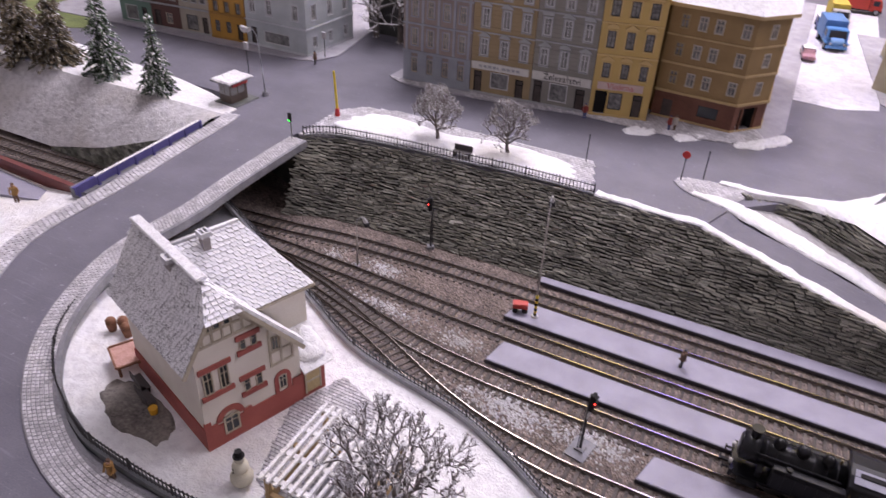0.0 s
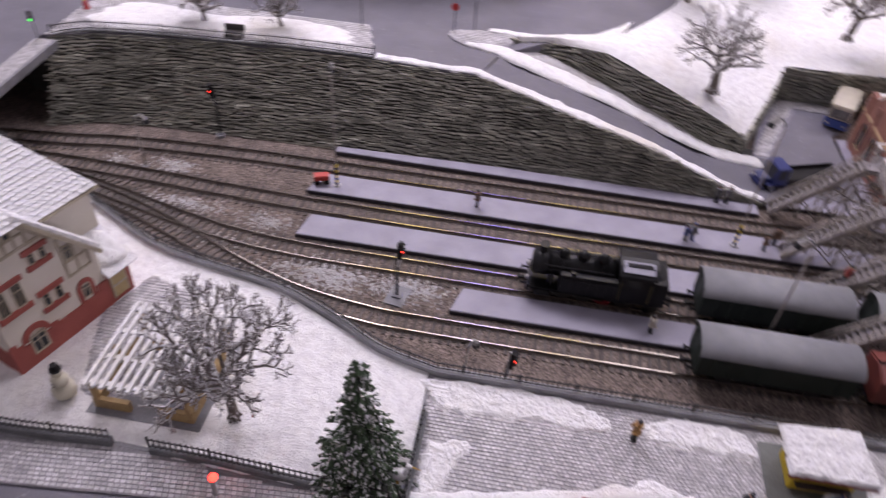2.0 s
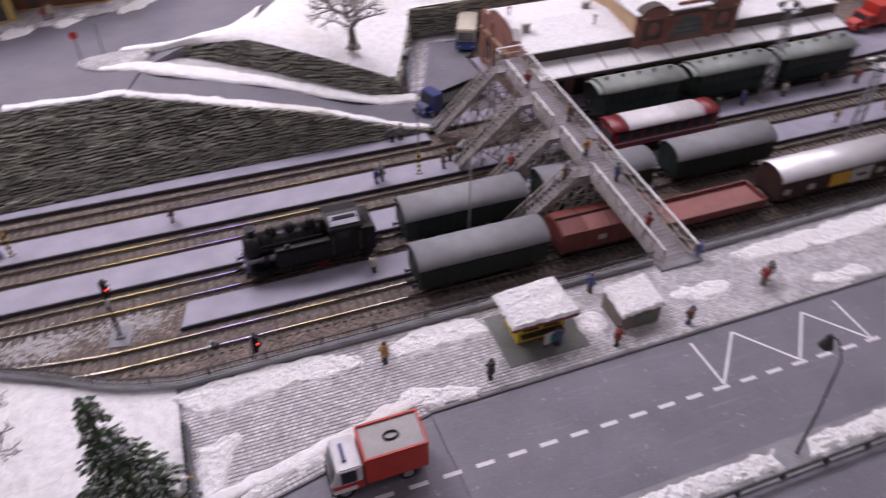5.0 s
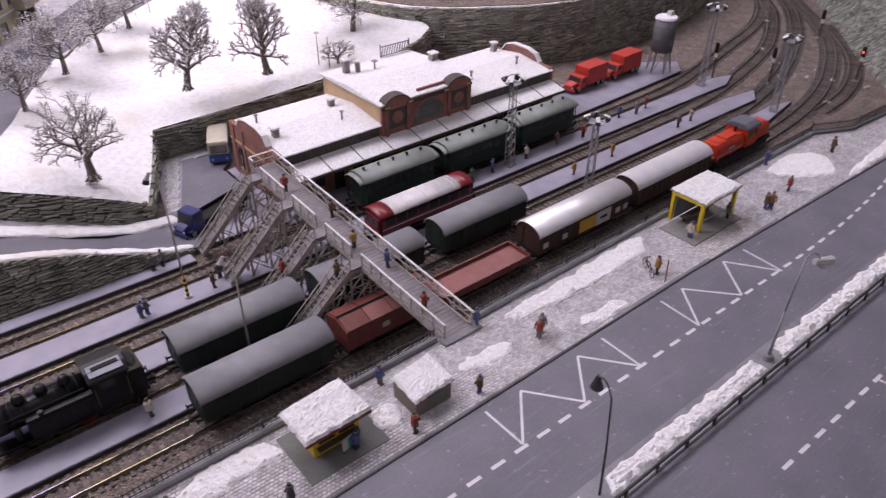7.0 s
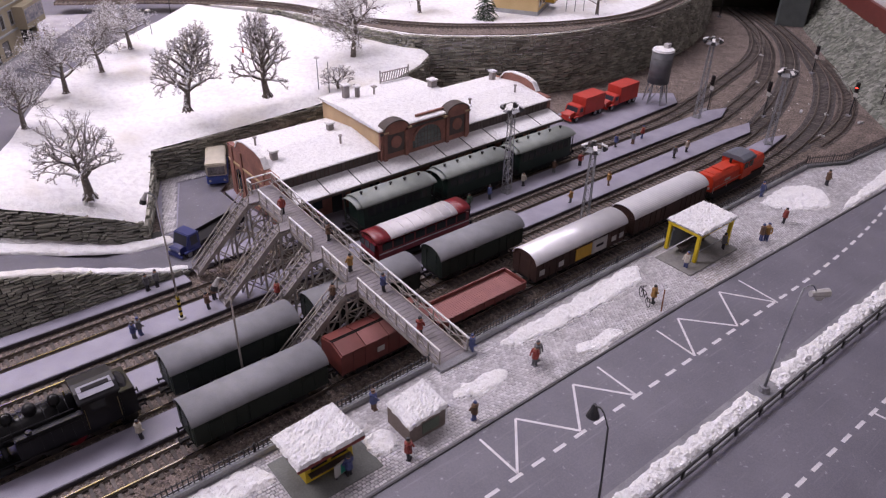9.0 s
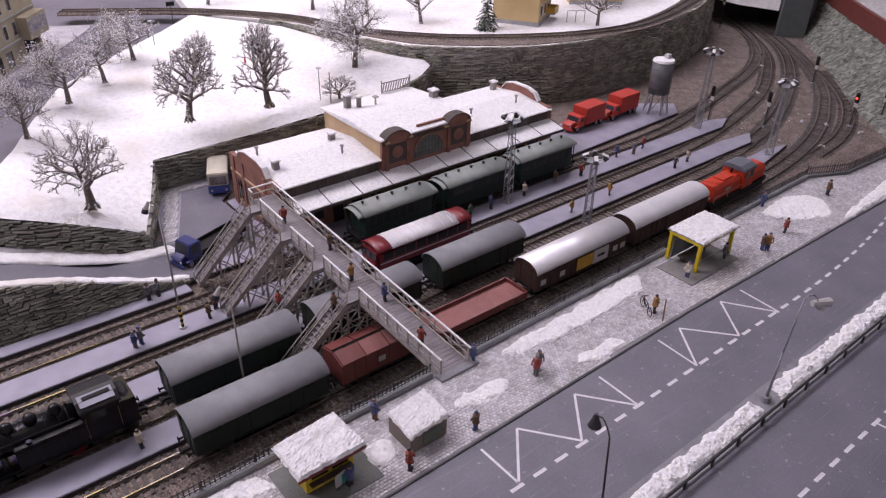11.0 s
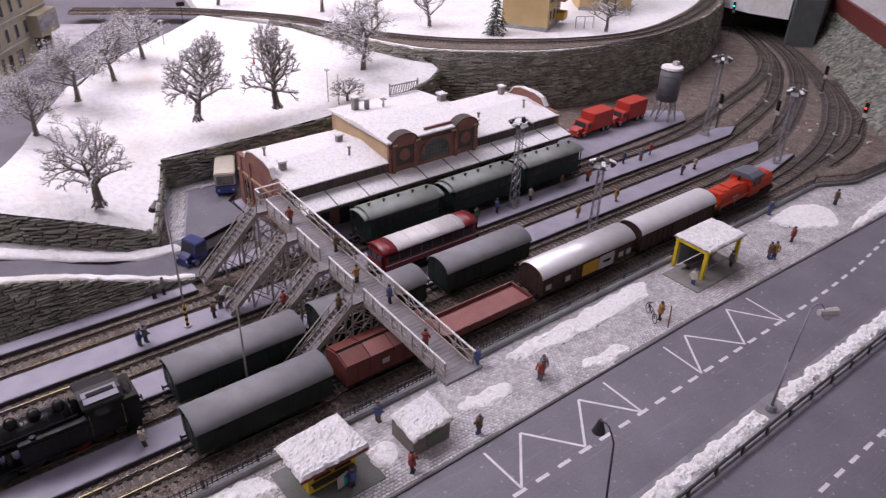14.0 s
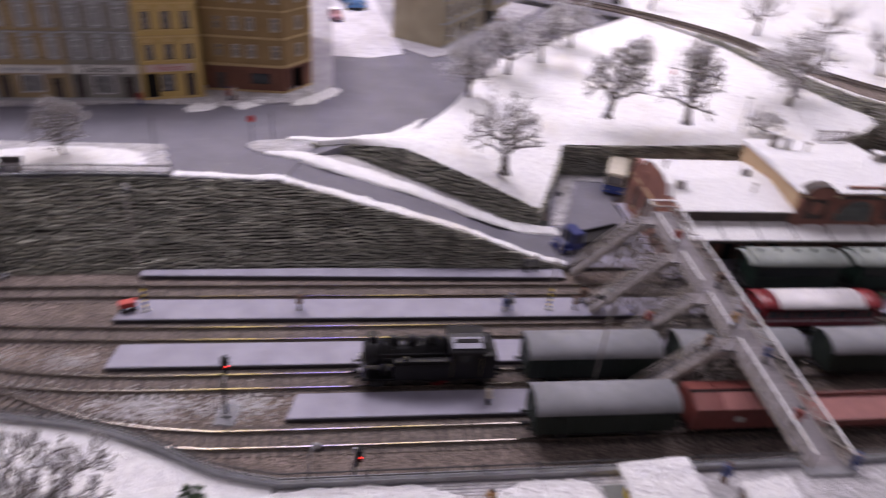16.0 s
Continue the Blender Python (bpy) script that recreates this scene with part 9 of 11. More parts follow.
def forked_tree(x, y, z, high, seed, label, rz=0.0, wide=1.0, frost=1, levels=6, limbs=5, open_=0.62, fine=1.0, leader=0):
    """A gnarled winter tree: a stout trunk (drawn up through the crown by leader more joints), limbs that fork again and again, bushy knobbly ends."""
    r = random.Random(seed)
    wood, twigs = Geo(), Geo()

    def limb(p, d, rad, length, level):
        n = 3
        for i in range(n):
            d = (d + Vector((r.uniform(-1, 1), r.uniform(-1, 1), r.uniform(-0.6, 0.8))) * 0.16).normalized()
            e = p + d * length / n
            k0, k1 = rad * (1 - 0.22 * i / n), rad * (1 - 0.22 * (i + 1) / n)
            (wood if level < 3 else twigs).cyl(p, e, k0, k1, 7 if level < 2 else 5 if level < 4 else 4, cap=False)
            p = e
            if level > 1 and r.random() < 0.75:
                side = Vector((r.uniform(-1, 1), r.uniform(-1, 1), r.uniform(-0.3, 0.8))).normalized()
                q = p + (side + d * 0.4) * length * 0.33
                twigs.cyl(p, q, k1 * 0.55, k1 * 0.35, 4, cap=False)
                for _ in range(2):
                    twigs.cyl(q, q + Vector((r.uniform(-1, 1), r.uniform(-1, 1), r.uniform(-0.5, 1))).normalized() * high * 0.018, k1 * 0.35, k1 * 0.25, 4, cap=True)
        if level >= levels:
            for _ in range(4):
                q = p + Vector((r.uniform(-1, 1), r.uniform(-1, 1), r.uniform(-0.6, 1))).normalized() * high * r.uniform(0.012, 0.026)
                twigs.cyl(p, q, rad * 0.62, rad * 0.42, 4, cap=True)
            return
        axis = d.orthogonal().normalized()
        spin = r.uniform(0, 2 * math.pi)
        for k in range(3 if r.random() < (0.42 if level < 5 else 0.25) else 2):
            a = spin + k * 2.4 + r.uniform(-0.4, 0.4)
            out = axis * math.cos(a) + d.cross(axis) * math.sin(a)
            limb(p, (d + out * open_ * r.uniform(0.75, 1.25) + Vector((0, 0, 0.1))).normalized(), rad * fine * r.uniform(0.66, 0.80), length * r.uniform(0.64, 0.82), level + 1)

    for i in range(7):
        a = 2 * math.pi * i / 7 + r.uniform(-0.2, 0.2)
        wood.cyl((0, 0, high * 0.06), (math.cos(a) * high * 0.065, math.sin(a) * high * 0.065, -0.12), high * 0.03, high * 0.009, 4, cap=False)
    p, d, rad = Vector((0, 0, -0.1)), Vector((r.uniform(-0.1, 0.1), r.uniform(-0.1, 0.1), 1)).normalized(), 0.043 * high
    thin = 0.06 if not leader else 0.85 / (5 + leader)
    for i in range(5 + leader):
        d = (d + Vector((r.uniform(-1, 1), r.uniform(-1, 1), 0.2)) * (0.1 if i < 3 else 0.2)).normalized()
        e = p + d * high * 0.06
        wood.cyl(p, e, rad * (1 - thin * i), rad * (1 - thin * (i + 1)), 9, cap=False)
        p = e
        if leader:
            if i >= 2:
                for k in range(3):
                    a = 2.1 * k + i * 1.3 + r.uniform(-0.5, 0.5)
                    limb(p, Vector((math.cos(a), math.sin(a), r.uniform(0.1, 0.45) + 0.09 * i)).normalized(), rad * (1 - thin * i) * r.uniform(0.42, 0.6) + 0.02, high * r.uniform(0.8, 1.15) * (0.19 - 0.012 * i), 2)
        elif i >= 2:
            for k in range(2 if i < 4 else limbs):
                a = 2 * math.pi * (k / (2 if i < 4 else limbs)) + i * 1.1 + r.uniform(-0.4, 0.4)
                up_ = r.uniform(0.15, 0.6) if i < 4 else r.uniform(0.5, 1.5)
                limb(p, Vector((math.cos(a), math.sin(a), up_)).normalized(), rad * r.uniform(0.50, 0.66), high * r.uniform(0.17, 0.23), 1 if i == 4 else 2)
    k = high / max(v[2] for v in twigs.v)
    for g in (wood, twigs):
        g.v = [(v[0] * k * wide, v[1] * k * wide, v[2] * k) for v in g.v]
    tree = thing("tree", label, "tree", "bare trees", m=at(x, y, z, rz))
    part("trunk", wood, BARK, tree, smooth=True)
    part("crown", twigs, TWIG if frost else TWIG_DARK, tree, "knobbly frosted branches")
    return tree


def spruce(x, y, z, high, seed, label, width=0.26, material=None, layers=15):
    r = random.Random(seed)
    tree = thing("spruce", label, "tree", "spruces", m=at(x, y, z, seed * 53 % 360))
    part("trunk", Geo().cyl((0, 0, -0.1), (0, 0, high * 0.97), high * 0.022, high * 0.004, 7), BARK, tree)
    g = Geo()
    for l in range(layers):
        k = l / (layers - 1)
        zz, rad = high * (0.05 + 0.9 * k), high * width * (1 - k) ** 1.05 * r.uniform(0.8, 1.12) + high * 0.012
        for i in range(max(6, int(20 * (1 - k) + 5))):
            a = r.uniform(0, 2 * math.pi)
            out = Vector((math.cos(a), math.sin(a), 0))
            side = Vector((-out.y, out.x, 0))
            length = rad * r.uniform(0.7, 1.12)
            steps = max(3, int(length / (high * 0.03)))
            for s in range(1, steps + 1):
                f = s / steps
                c = out * length * f + Vector((0, 0, zz - length * 0.42 * f * f + high * 0.012 * r.uniform(-1, 1)))
                w = high * 0.034 * (1.15 - 0.55 * f) * r.uniform(0.7, 1.3)
                for sg in (-1, 1):
                    t = c + side * sg * w * 0.75 + out * w * 0.7 - Vector((0, 0, w * 0.6))
                    up_ = Vector((0, 0, w * 0.38))
                    g.add([c - out * w * 0.7 + up_ * 0.4, t, c + out * w * 1.5 - up_ * 1.6, c + up_], [(0, 1, 3), (1, 2, 3), (2, 0, 3), (0, 2, 1)])
    part("crown", g, material or NEEDLE, tree, "needle branches dusted with snow")
    return tree


forked_tree(-34.3, -14.0, NEAR_Z, 10.8, 5, "large bare tree thick with hoarfrost in the garden", 40, 0.66, 1, 6, 6)
spruce(-26.0, -16.2, NEAR_Z, 10.2, 4, "dark green spruce with snow on its branches", 0.30, layers=20)
for i, (x, y) in enumerate(((-54.4, 29.8), (-46.5, 30.7))):
    forked_tree(x, y, STREET_Z + 0.2, 6.4, 21 + i, "small frosted tree on the snowy island", 50 * i, 0.72, 1, 6, 5)
for i, (x, y, z, h_) in enumerate(((-1.5, 33.3, 5.3, 9.8), (14.5, 46.6, 6.9, 11.0), (25.2, 45.9, 6.7, 11.2))):
    forked_tree(x, y, z, h_, 131 + i, "gnarled bare tree dusted with frost on the snowy hill", (20, 70, 140)[i], (0.92, 0.80, 0.82)[i], 0, 5, 4, 0.7, 0.92, (2, 6, 6)[i])
for i, (x, y, z, h_) in enumerate(((-3.2, 50.8, 7.5, 8.6), (3.8, 59.9, 7.6, 9.0), (10.0, 65.4, 7.7, 9.0), (16.6, 73.2, 7.9, 8.6), (43.0, 52.5, 6.9, 11.6))):
    bare_tree(x, y, z, h_, 31 + i, "bare tree dusted with frost on the snowy hill", 0.75, 1, 1.3, 0.0, 1.0, 1.0)
for i, (x, y) in enumerate(((52.0, 80.6), (62.4, 61.4), (87.0, 42.6), (98, 50), (38, 95), (58, 72))):
    bare_tree(x, y, HIGH_Z, 9.0, 51 + i, "bare frosted tree on the snowy terrace", 0.72, 1, 0.75)
spruce(69.2, 51.8, HIGH_Z, 8.0, 61, "dark green spruce on the snowy terrace", 0.3)
for i, (x, y, z, h_, m_) in enumerate(((-112.5, 24.0, 7.3, 14, NEEDLE_BROWN), (-107.5, 24.6, 7.3, 12.5, NEEDLE_BROWN), (-99.0, 25.0, 7.3, 12.5, NEEDLE), (-89.2, 23.9, 7.3, 9.8, NEEDLE), (-118, 27, 7.3, 14, NEEDLE_BROWN))):
    spruce(x, y, z, h_, 71 + i, "tall spruce dusted with snow on the bank", 0.25, m_, 18)
for i, (x, y, h_) in enumerate(((-79.0, 57.0, 12), (-74.5, 56.4, 13), (-70.5, 57.2, 11))):
    bare_tree(x, y, STREET_Z, h_, 81 + i, "tall dark bare tree in the alley", 0.7, 2, 0.8)

forked_tree(35.5, 44.8, 5.9, 3.2, 91, "low frosted bush beside the station wall", 20, 1.3, 1, 5, 6)

# ---- things on the paved edge and the roads ----
LAMP_POST = mat("dark_lamp_post", (0.05, 0.05, 0.055), None, 0.45, 0.4)
GALV = mat("grey_galvanised", (0.38, 0.39, 0.41), (0.24, 0.245, 0.26), 0.45, 0.5)
YELLOW = paint("bright_yellow", (0.70, 0.52, 0.02), 0.45)
HUT_YELLOW = mat("yellow_hut_boards", (0.62, 0.46, 0.03), (0.45, 0.32, 0.02), 0.6, stain=150)
SLAB = mat("green_grey_slab", (0.15, 0.16, 0.15), (0.10, 0.105, 0.10), 0.7)
KIOSK_WALL = mat("brown_grey_kiosk", (0.20, 0.165, 0.145), (0.13, 0.105, 0.09), 0.75)
TEAL = paint("green_sign", (0.03, 0.33, 0.24), 0.5)
RED_SIGN = paint("red_sign", (0.55, 0.03, 0.03), 0.45)
DARK_RED = paint("dark_red_board", (0.22, 0.04, 0.035), 0.6)


def lumpy_roof(pts, z, thick, seed):
    """A slab of broken, lumpy snow over four plan corners."""
    a, b, c, d = (Vector((*p, 0)) for p in pts)
    n, m = 34, 26
    g = Geo()
    for j in range(m + 1):
        for i in range(n + 1):
            u, v = i / n, j / m
            p = a.lerp(b, u).lerp(d.lerp(c, u), v)
            edge = min(u, 1 - u) * n, min(v, 1 - v) * m
            rim = min(1.0, min(edge) / 1.5)
            h = (0.72 + 0.35 * noise.noise((p.x * 1.3, p.y * 1.3, seed)) + 0.55 * abs(noise.noise((p.x * 3.2, p.y * 3.2, seed + 5))) + 0.38 * noise.noise((p.x * 6.5, p.y * 6.5, seed))) * thick
            w = 0.09 * (1 - rim)
            g.v.append((p.x + w * noise.noise((p.x * 3, p.y * 3, 1)), p.y + w * noise.noise((p.x * 3, p.y * 3, 8)), z + (h * (0.55 + 0.45 * rim) if min(edge) > 0 else -0.02)))
    g.f = [(j * (n + 1) + i, j * (n + 1) + i + 1, (j + 1) * (n + 1) + i + 1, (j + 1) * (n + 1) + i) for j in range(m) for i in range(n)]
    return g


hut = thing("snack_hut", "yellow wooden snack hut with snow-laden roof", "hut")
part("base_slab", Geo().box(-3.3, -13.9, NEAR_Z - 0.05, 2.5, -9.3, NEAR_Z + 0.07), SLAB, hut, "dark grey-green base slab")
hx = Geo()
hx.box(-2.1, -12.2, NEAR_Z + 0.07, 1.3, -12.0, 5.75).box(-2.1, -12.2, 6.75, 1.3, -12.0, 7.3).box(-2.1, -12.2, 5.75, -1.7, -12.0, 6.75).box(-0.5, -12.2, 5.75, -0.25, -12.0, 6.75).box(0.95, -12.2, 5.75, 1.3, -12.0, 6.75)
hx.box(-2.1, -12.0, NEAR_Z + 0.07, -1.9, -10.2, 7.3).box(1.1, -12.0, NEAR_Z + 0.07, 1.3, -10.2, 7.3).box(-2.1, -10.2, NEAR_Z + 0.07, 1.3, -10.0, 7.3)
part("wall_frame", hx, HUT_YELLOW, hut)
for x0, x1 in ((-1.7, -0.5), (-0.25, 0.95)):
    part("window", Geo().box(x0, -12.1, 5.75, x1, -12.06, 6.75), WINDOW, hut)
part("counter", Geo().box(-1.9, -12.6, 5.6, 1.1, -12.2, 5.7), DARKWOOD, hut)
part("fascia", Geo().box(-2.9, -13.0, 7.05, 1.8, -12.85, 7.4), DARK_RED, hut, "dark red fascia board")
part("roof", Geo().prism([(-2.95, -13.0), (1.82, -13.0), (1.6, -9.45), (-2.95, -9.7)], 7.3, 7.48), DARKWOOD, hut)
part("roof_snow", lumpy_roof([(-3.0, -13.1), (1.88, -13.08), (1.65, -9.38), (-3.0, -9.75)], 7.46, 0.24, 3), ROOF_SNOW, hut, "lumpy white snow", smooth=False)
sg = thing("menu_board", "small teal and white menu board before the hut", "sign", m=at(-0.1, -13.0, NEAR_Z + 0.07, 10))
part("board", Geo().box(-0.45, -0.06, 0.25, 0.45, 0.06, 1.2), WHITE_PANEL, sg)
part("panel", Geo().box(-0.02, -0.08, 0.3, 0.42, -0.055, 1.1), TEAL, sg)
for sx in (-0.35, 0.35):
    part("leg", Geo().box(sx - 0.04, -0.04, 0, sx + 0.04, 0.04, 0.3), IRON, sg)

kiosk = thing("news_kiosk", "brown-grey kiosk with snow roof and green shutter", "kiosk")
kx = Geo().box(4.9, -13.5, NEAR_Z - 0.03, 7.9, -10.9, 6.35)
part("cabin", kx, KIOSK_WALL, kiosk, bevel=0.05)
sh_ = part("shutter", Geo().box(5.9, -13.56, 5.2, 7.3, -13.5, 6.1), mat("grey_green_shutter", (0.12, 0.15, 0.12), None, 0.5), kiosk)
for i in range(5):
    part("slat", Geo().box(5.92, -13.6, 5.25 + i * 0.17, 7.28, -13.55, 5.34 + i * 0.17), mat("shutter_slat", (0.16, 0.2, 0.16), None, 0.5) if i == 0 else bpy.data.materials["shutter_slat"], sh_)
part("roof", Geo().prism([(4.75, -13.7), (8.15, -13.5), (8.3, -10.45), (4.95, -10.8)], 6.3, 6.42), KIOSK_WALL, kiosk)
part("roof_snow", lumpy_roof([(4.7, -13.72), (8.2, -13.5), (8.36, -10.35), (4.9, -10.75)], 6.4, 0.24, 5), ROOF_SNOW, kiosk, "lumpy white snow", smooth=False)

shelter = thing("bus_shelter", "yellow steel bus shelter with snow-covered flat roof", "bus shelter")
part("base_slab", Geo().box(36.6, -13.0, NEAR_Z - 0.05, 44.2, -9.1, NEAR_Z + 0.1), mat("worn_concrete_slab", (0.25, 0.245, 0.235), (0.17, 0.165, 0.155), 0.75, grain=900, stain=70, bump=0.2), shelter, "worn grey concrete base slab", bevel=0.03)
for x in (38.75, 43.95):
    for y in (-8.75, -11.85):
        part("post", Geo().box(x - 0.17, y - 0.17, NEAR_Z + 0.1, x + 0.17, y + 0.17, 7.7), YELLOW, shelter, bevel=0.03)
part("frame_beam", Geo().bar((38.7, -8.6, 7.75), (38.7, -11.95, 7.75), 0.2, 0.28).bar((44.0, -8.6, 7.75), (44.0, -11.95, 7.75), 0.2, 0.28).bar((38.7, -11.95, 7.76), (44.1, -11.95, 7.76), 0.2, 0.26).bar((38.7, -8.55, 7.76), (44.1, -8.55, 7.76), 0.2, 0.26), YELLOW, shelter)
part("glass_pane", Geo().box(38.3, -9.35, 5.4, 43.8, -9.3, 7.4), mat("smoky_glass", (0.16, 0.17, 0.18), (0.10, 0.11, 0.12), 0.15, bump=0), shelter, "grey smoky glass")
part("bench", Geo().box(38.8, -10.4, 5.55, 43.2, -9.7, 5.68).box(39.2, -10.2, NEAR_Z + 0.1, 39.4, -9.8, 5.55).box(42.6, -10.2, NEAR_Z + 0.1, 42.8, -9.8, 5.55), DARKWOOD, shelter)
part("glazing_bar", Geo().bar((38.2, -11.5, 5.5), (43.7, -11.5, 5.5), 0.08, 0.08), GALV, shelter)
part("roof", Geo().box(38.6, -12.2, 7.88, 44.4, -8.3, 8.02), CONCRETE, shelter)
part("roof_snow", lumpy_roof([(38.6, -12.2), (44.45, -12.2), (44.5, -8.25), (38.6, -8.25)], 8.0, 0.2, 7), ROOF_SNOW, shelter, "lumpy white snow", smooth=False)
tagged(part("bus_stop_slab", Geo().box(36.6, -15.0, NEAR_Z - 0.05, 44.4, -13.1, NEAR_Z + 0.005), mat("tan_slab", (0.32, 0.28, 0.25), (0.22, 0.2, 0.18), 0.8)), "bare tan paving before the bus shelter", "pavement", "", "structure")


def street_lamp(x, y, z, high, head, label, shade=None, foot=True):
    lamp = thing("street_lamp", label, "street lamp", "street lamps", m=at(x, y, z))
    hx_, hy, hz = head
    if foot:
        part("foot", Geo().cyl((0, 0, 0), (0, 0, 0.5), 0.42, 0.34, 10), CONCRETE, lamp, "concrete foot")
    part("pole", Geo().cyl((0, 0, 0), (hx_ * 0.08, hy * 0.08, high * 0.5), 0.085 if shade else 0.13, 0.07, 8).cyl((hx_ * 0.08, hy * 0.08, high * 0.5), (hx_ * 0.25, hy * 0.25, high), 0.07, 0.055, 8), LAMP_POST if shade else GALV, lamp, smooth=True)
    a = Geo()
    pts = [Vector((hx_ * k, hy * k, high + (hz - high) * ((k - 0.25) / 0.75) + 0.5 * math.sin(math.pi * (k - 0.25) / 0.75))) for k in (0.25, 0.4, 0.55, 0.7, 0.85, 1.0)]
    for p, q in zip(pts, pts[1:]):
        a.cyl(p, q, 0.05, 0.05, 6)
    part("arm", a, LAMP_POST if shade else GALV, lamp, smooth=True)
    if shade:
        part("shade", Geo().cyl((hx_, hy, hz - 0.75), (hx_, hy, hz - 0.1), 0.40, 0.17, 12).cyl((hx_, hy, hz - 0.1), (hx_, hy, hz + 0.15), 0.2, 0.1, 10), LAMP_POST, lamp, "black bell-shaped shade")
        part("bulb", Geo().ball((hx_, hy, hz - 0.7), 0.28, 0.28, 0.2), WHITE_PANEL, lamp)
    else:
        d = Vector((hx_, hy, 0)).normalized()
        part("head", Geo().cyl(Vector((hx_, hy, hz)) - d * 0.5, Vector((hx_, hy, hz - 0.1)) + d * 0.9, 0.22, 0.34, 8), WHITE_PANEL, lamp, "pale grey lamp head")
        part("lens", Geo().ball(Vector((hx_, hy, hz - 0.35)) + d * 0.35, 0.5, 0.3, 0.25), WHITE_PANEL, lamp)
    return lamp


street_lamp(28.2, -25.1, NEAR_Z, 9.0, (1.5, -0.7, 8.5), "grey street lamp with curved arm on the snowy median")
street_lamp(9.7, -25.2, NEAR_Z, 7.6, (0.7, 1.9, 7.8), "dark street lamp with bell-shaped black shade", True, False)
street_lamp(-78.2, 30.0, STREET_Z, 7.2, (-2.4, 0.6, 7.6), "grey street lamp with a long arm by the kiosk")


def wheel(parent, x, y, r=0.5, w=0.34):
    wh = part("wheel", Geo().cyl((x, y - w / 2, r), (x, y + w / 2, r), r * 0.62, n=10), GALV, parent)
    t = Geo()
    n = 14
    prof = [(r * 0.6, -w / 2), (r * 0.95, -w / 2), (r, -w / 4), (r, w / 4), (r * 0.95, w / 2), (r * 0.6, w / 2)]
    k = len(prof)
    t.v = [(x + a * math.cos(2 * math.pi * i / n), y + b, r + a * math.sin(2 * math.pi * i / n)) for i in range(n) for a, b in prof]
    t.f = [(i * k + j, ((i + 1) % n) * k + j, ((i + 1) % n) * k + (j + 1) % k, i * k + (j + 1) % k) for i in range(n) for j in range(k)]
    part("tyre", t, FRAME_BLACK, wh)


TOY_GLASS = mat("dark_toy_glass", (0.018, 0.02, 0.03), None, 0.3, bump=0)


def lorry(name, label, m, length, cab_mat, box_mat, cab=(1.9, 2.3), bed=2.75, width=2.5, bonnet=0.0, wheel_r=0.5, bed_mat=None, open_bed=False):
    """A toy lorry facing -x: chassis, cab with windows, wheels and a box or bed."""
    ob = thing(name, label, "truck", "toy lorries", m=m)
    w = width / 2
    part("chassis", Geo().box(0.1, -w * 0.55, 0.45, length, w * 0.55, 0.7), FRAME_BLACK, ob)
    c0 = bonnet
    cabg = Geo().along_y([(c0 + 0.0, 0.6), (c0, 1.35), (c0 + 0.35, cab[1]), (c0 + cab[0], cab[1]), (c0 + cab[0], 0.6)], -w * 0.96, w * 0.96)
    cb = part("cab", cabg, cab_mat, ob, bevel=0.08)
    part("windscreen", Geo().add([(c0 + 0.04 - 0.03, -w * 0.8, 1.42), (c0 + 0.01, w * 0.8, 1.42), (c0 + 0.30, w * 0.76, cab[1] - 0.12), (c0 + 0.30, -w * 0.76, cab[1] - 0.12)], [(0, 1, 2, 3)]).add([(c0 + 0.10, -w * 0.8, 1.42), (c0 + 0.10, w * 0.8, 1.42), (c0 + 0.38, w * 0.76, cab[1] - 0.12), (c0 + 0.38, -w * 0.76, cab[1] - 0.12)], [(3, 2, 1, 0)]), TOY_GLASS, cb)
    for sy in (-1, 1):
        part("side_window", Geo().box(c0 + 0.5, sy * w * 0.96 - 0.02, 1.4, c0 + cab[0] * 0.8, sy * w * 0.96 + 0.02, cab[1] - 0.2), TOY_GLASS, cb)
        part("headlight", Geo().ball((c0 - bonnet - 0.01 if bonnet else c0, sy * w * 0.62, 0.95), 0.08, 0.14, 0.14, 8, 6), WHITE_PANEL, ob)
        part("mudguard", Geo().box(bonnet * 0.4, sy * w * 0.98 - 0.15, 0.85, bonnet * 0.4 + 1.3, sy * w * 0.98 + 0.1, 1.0), cab_mat, ob)
    part("bumper", Geo().box(-0.12, -w * 0.95, 0.42, 0.08, w * 0.95, 0.72), FRAME_BLACK if not bonnet else cab_mat, ob)
    if bonnet:
        part("bonnet", Geo().along_y([(0, 0.6), (0, 1.15), (0.25, 1.35), (bonnet, 1.5), (bonnet, 0.6)], -w * 0.6, w * 0.6), cab_mat, ob, bevel=0.06)
    b0 = c0 + cab[0] + 0.12
    if open_bed:
        part("bed", Geo().box(b0, -w, 0.72, length, w, 0.95).box(b0, -w, 0.95, length, -w + 0.1, 1.35).box(b0, w - 0.1, 0.95, length, w, 1.35), box_mat, ob)
    else:
        part("box_body", Geo().box(b0, -w, 0.75, length, w, bed), box_mat, ob, bevel=0.05)
    for x in ((bonnet * 0.4 + 0.65), length * 0.74, length * 0.74 + 1.15) if length > 6.5 else ((bonnet * 0.4 + 0.65), length * 0.78):
        for sy in (-1, 1):
            wheel(ob, x, sy * (w - 0.2), wheel_r)
    return ob


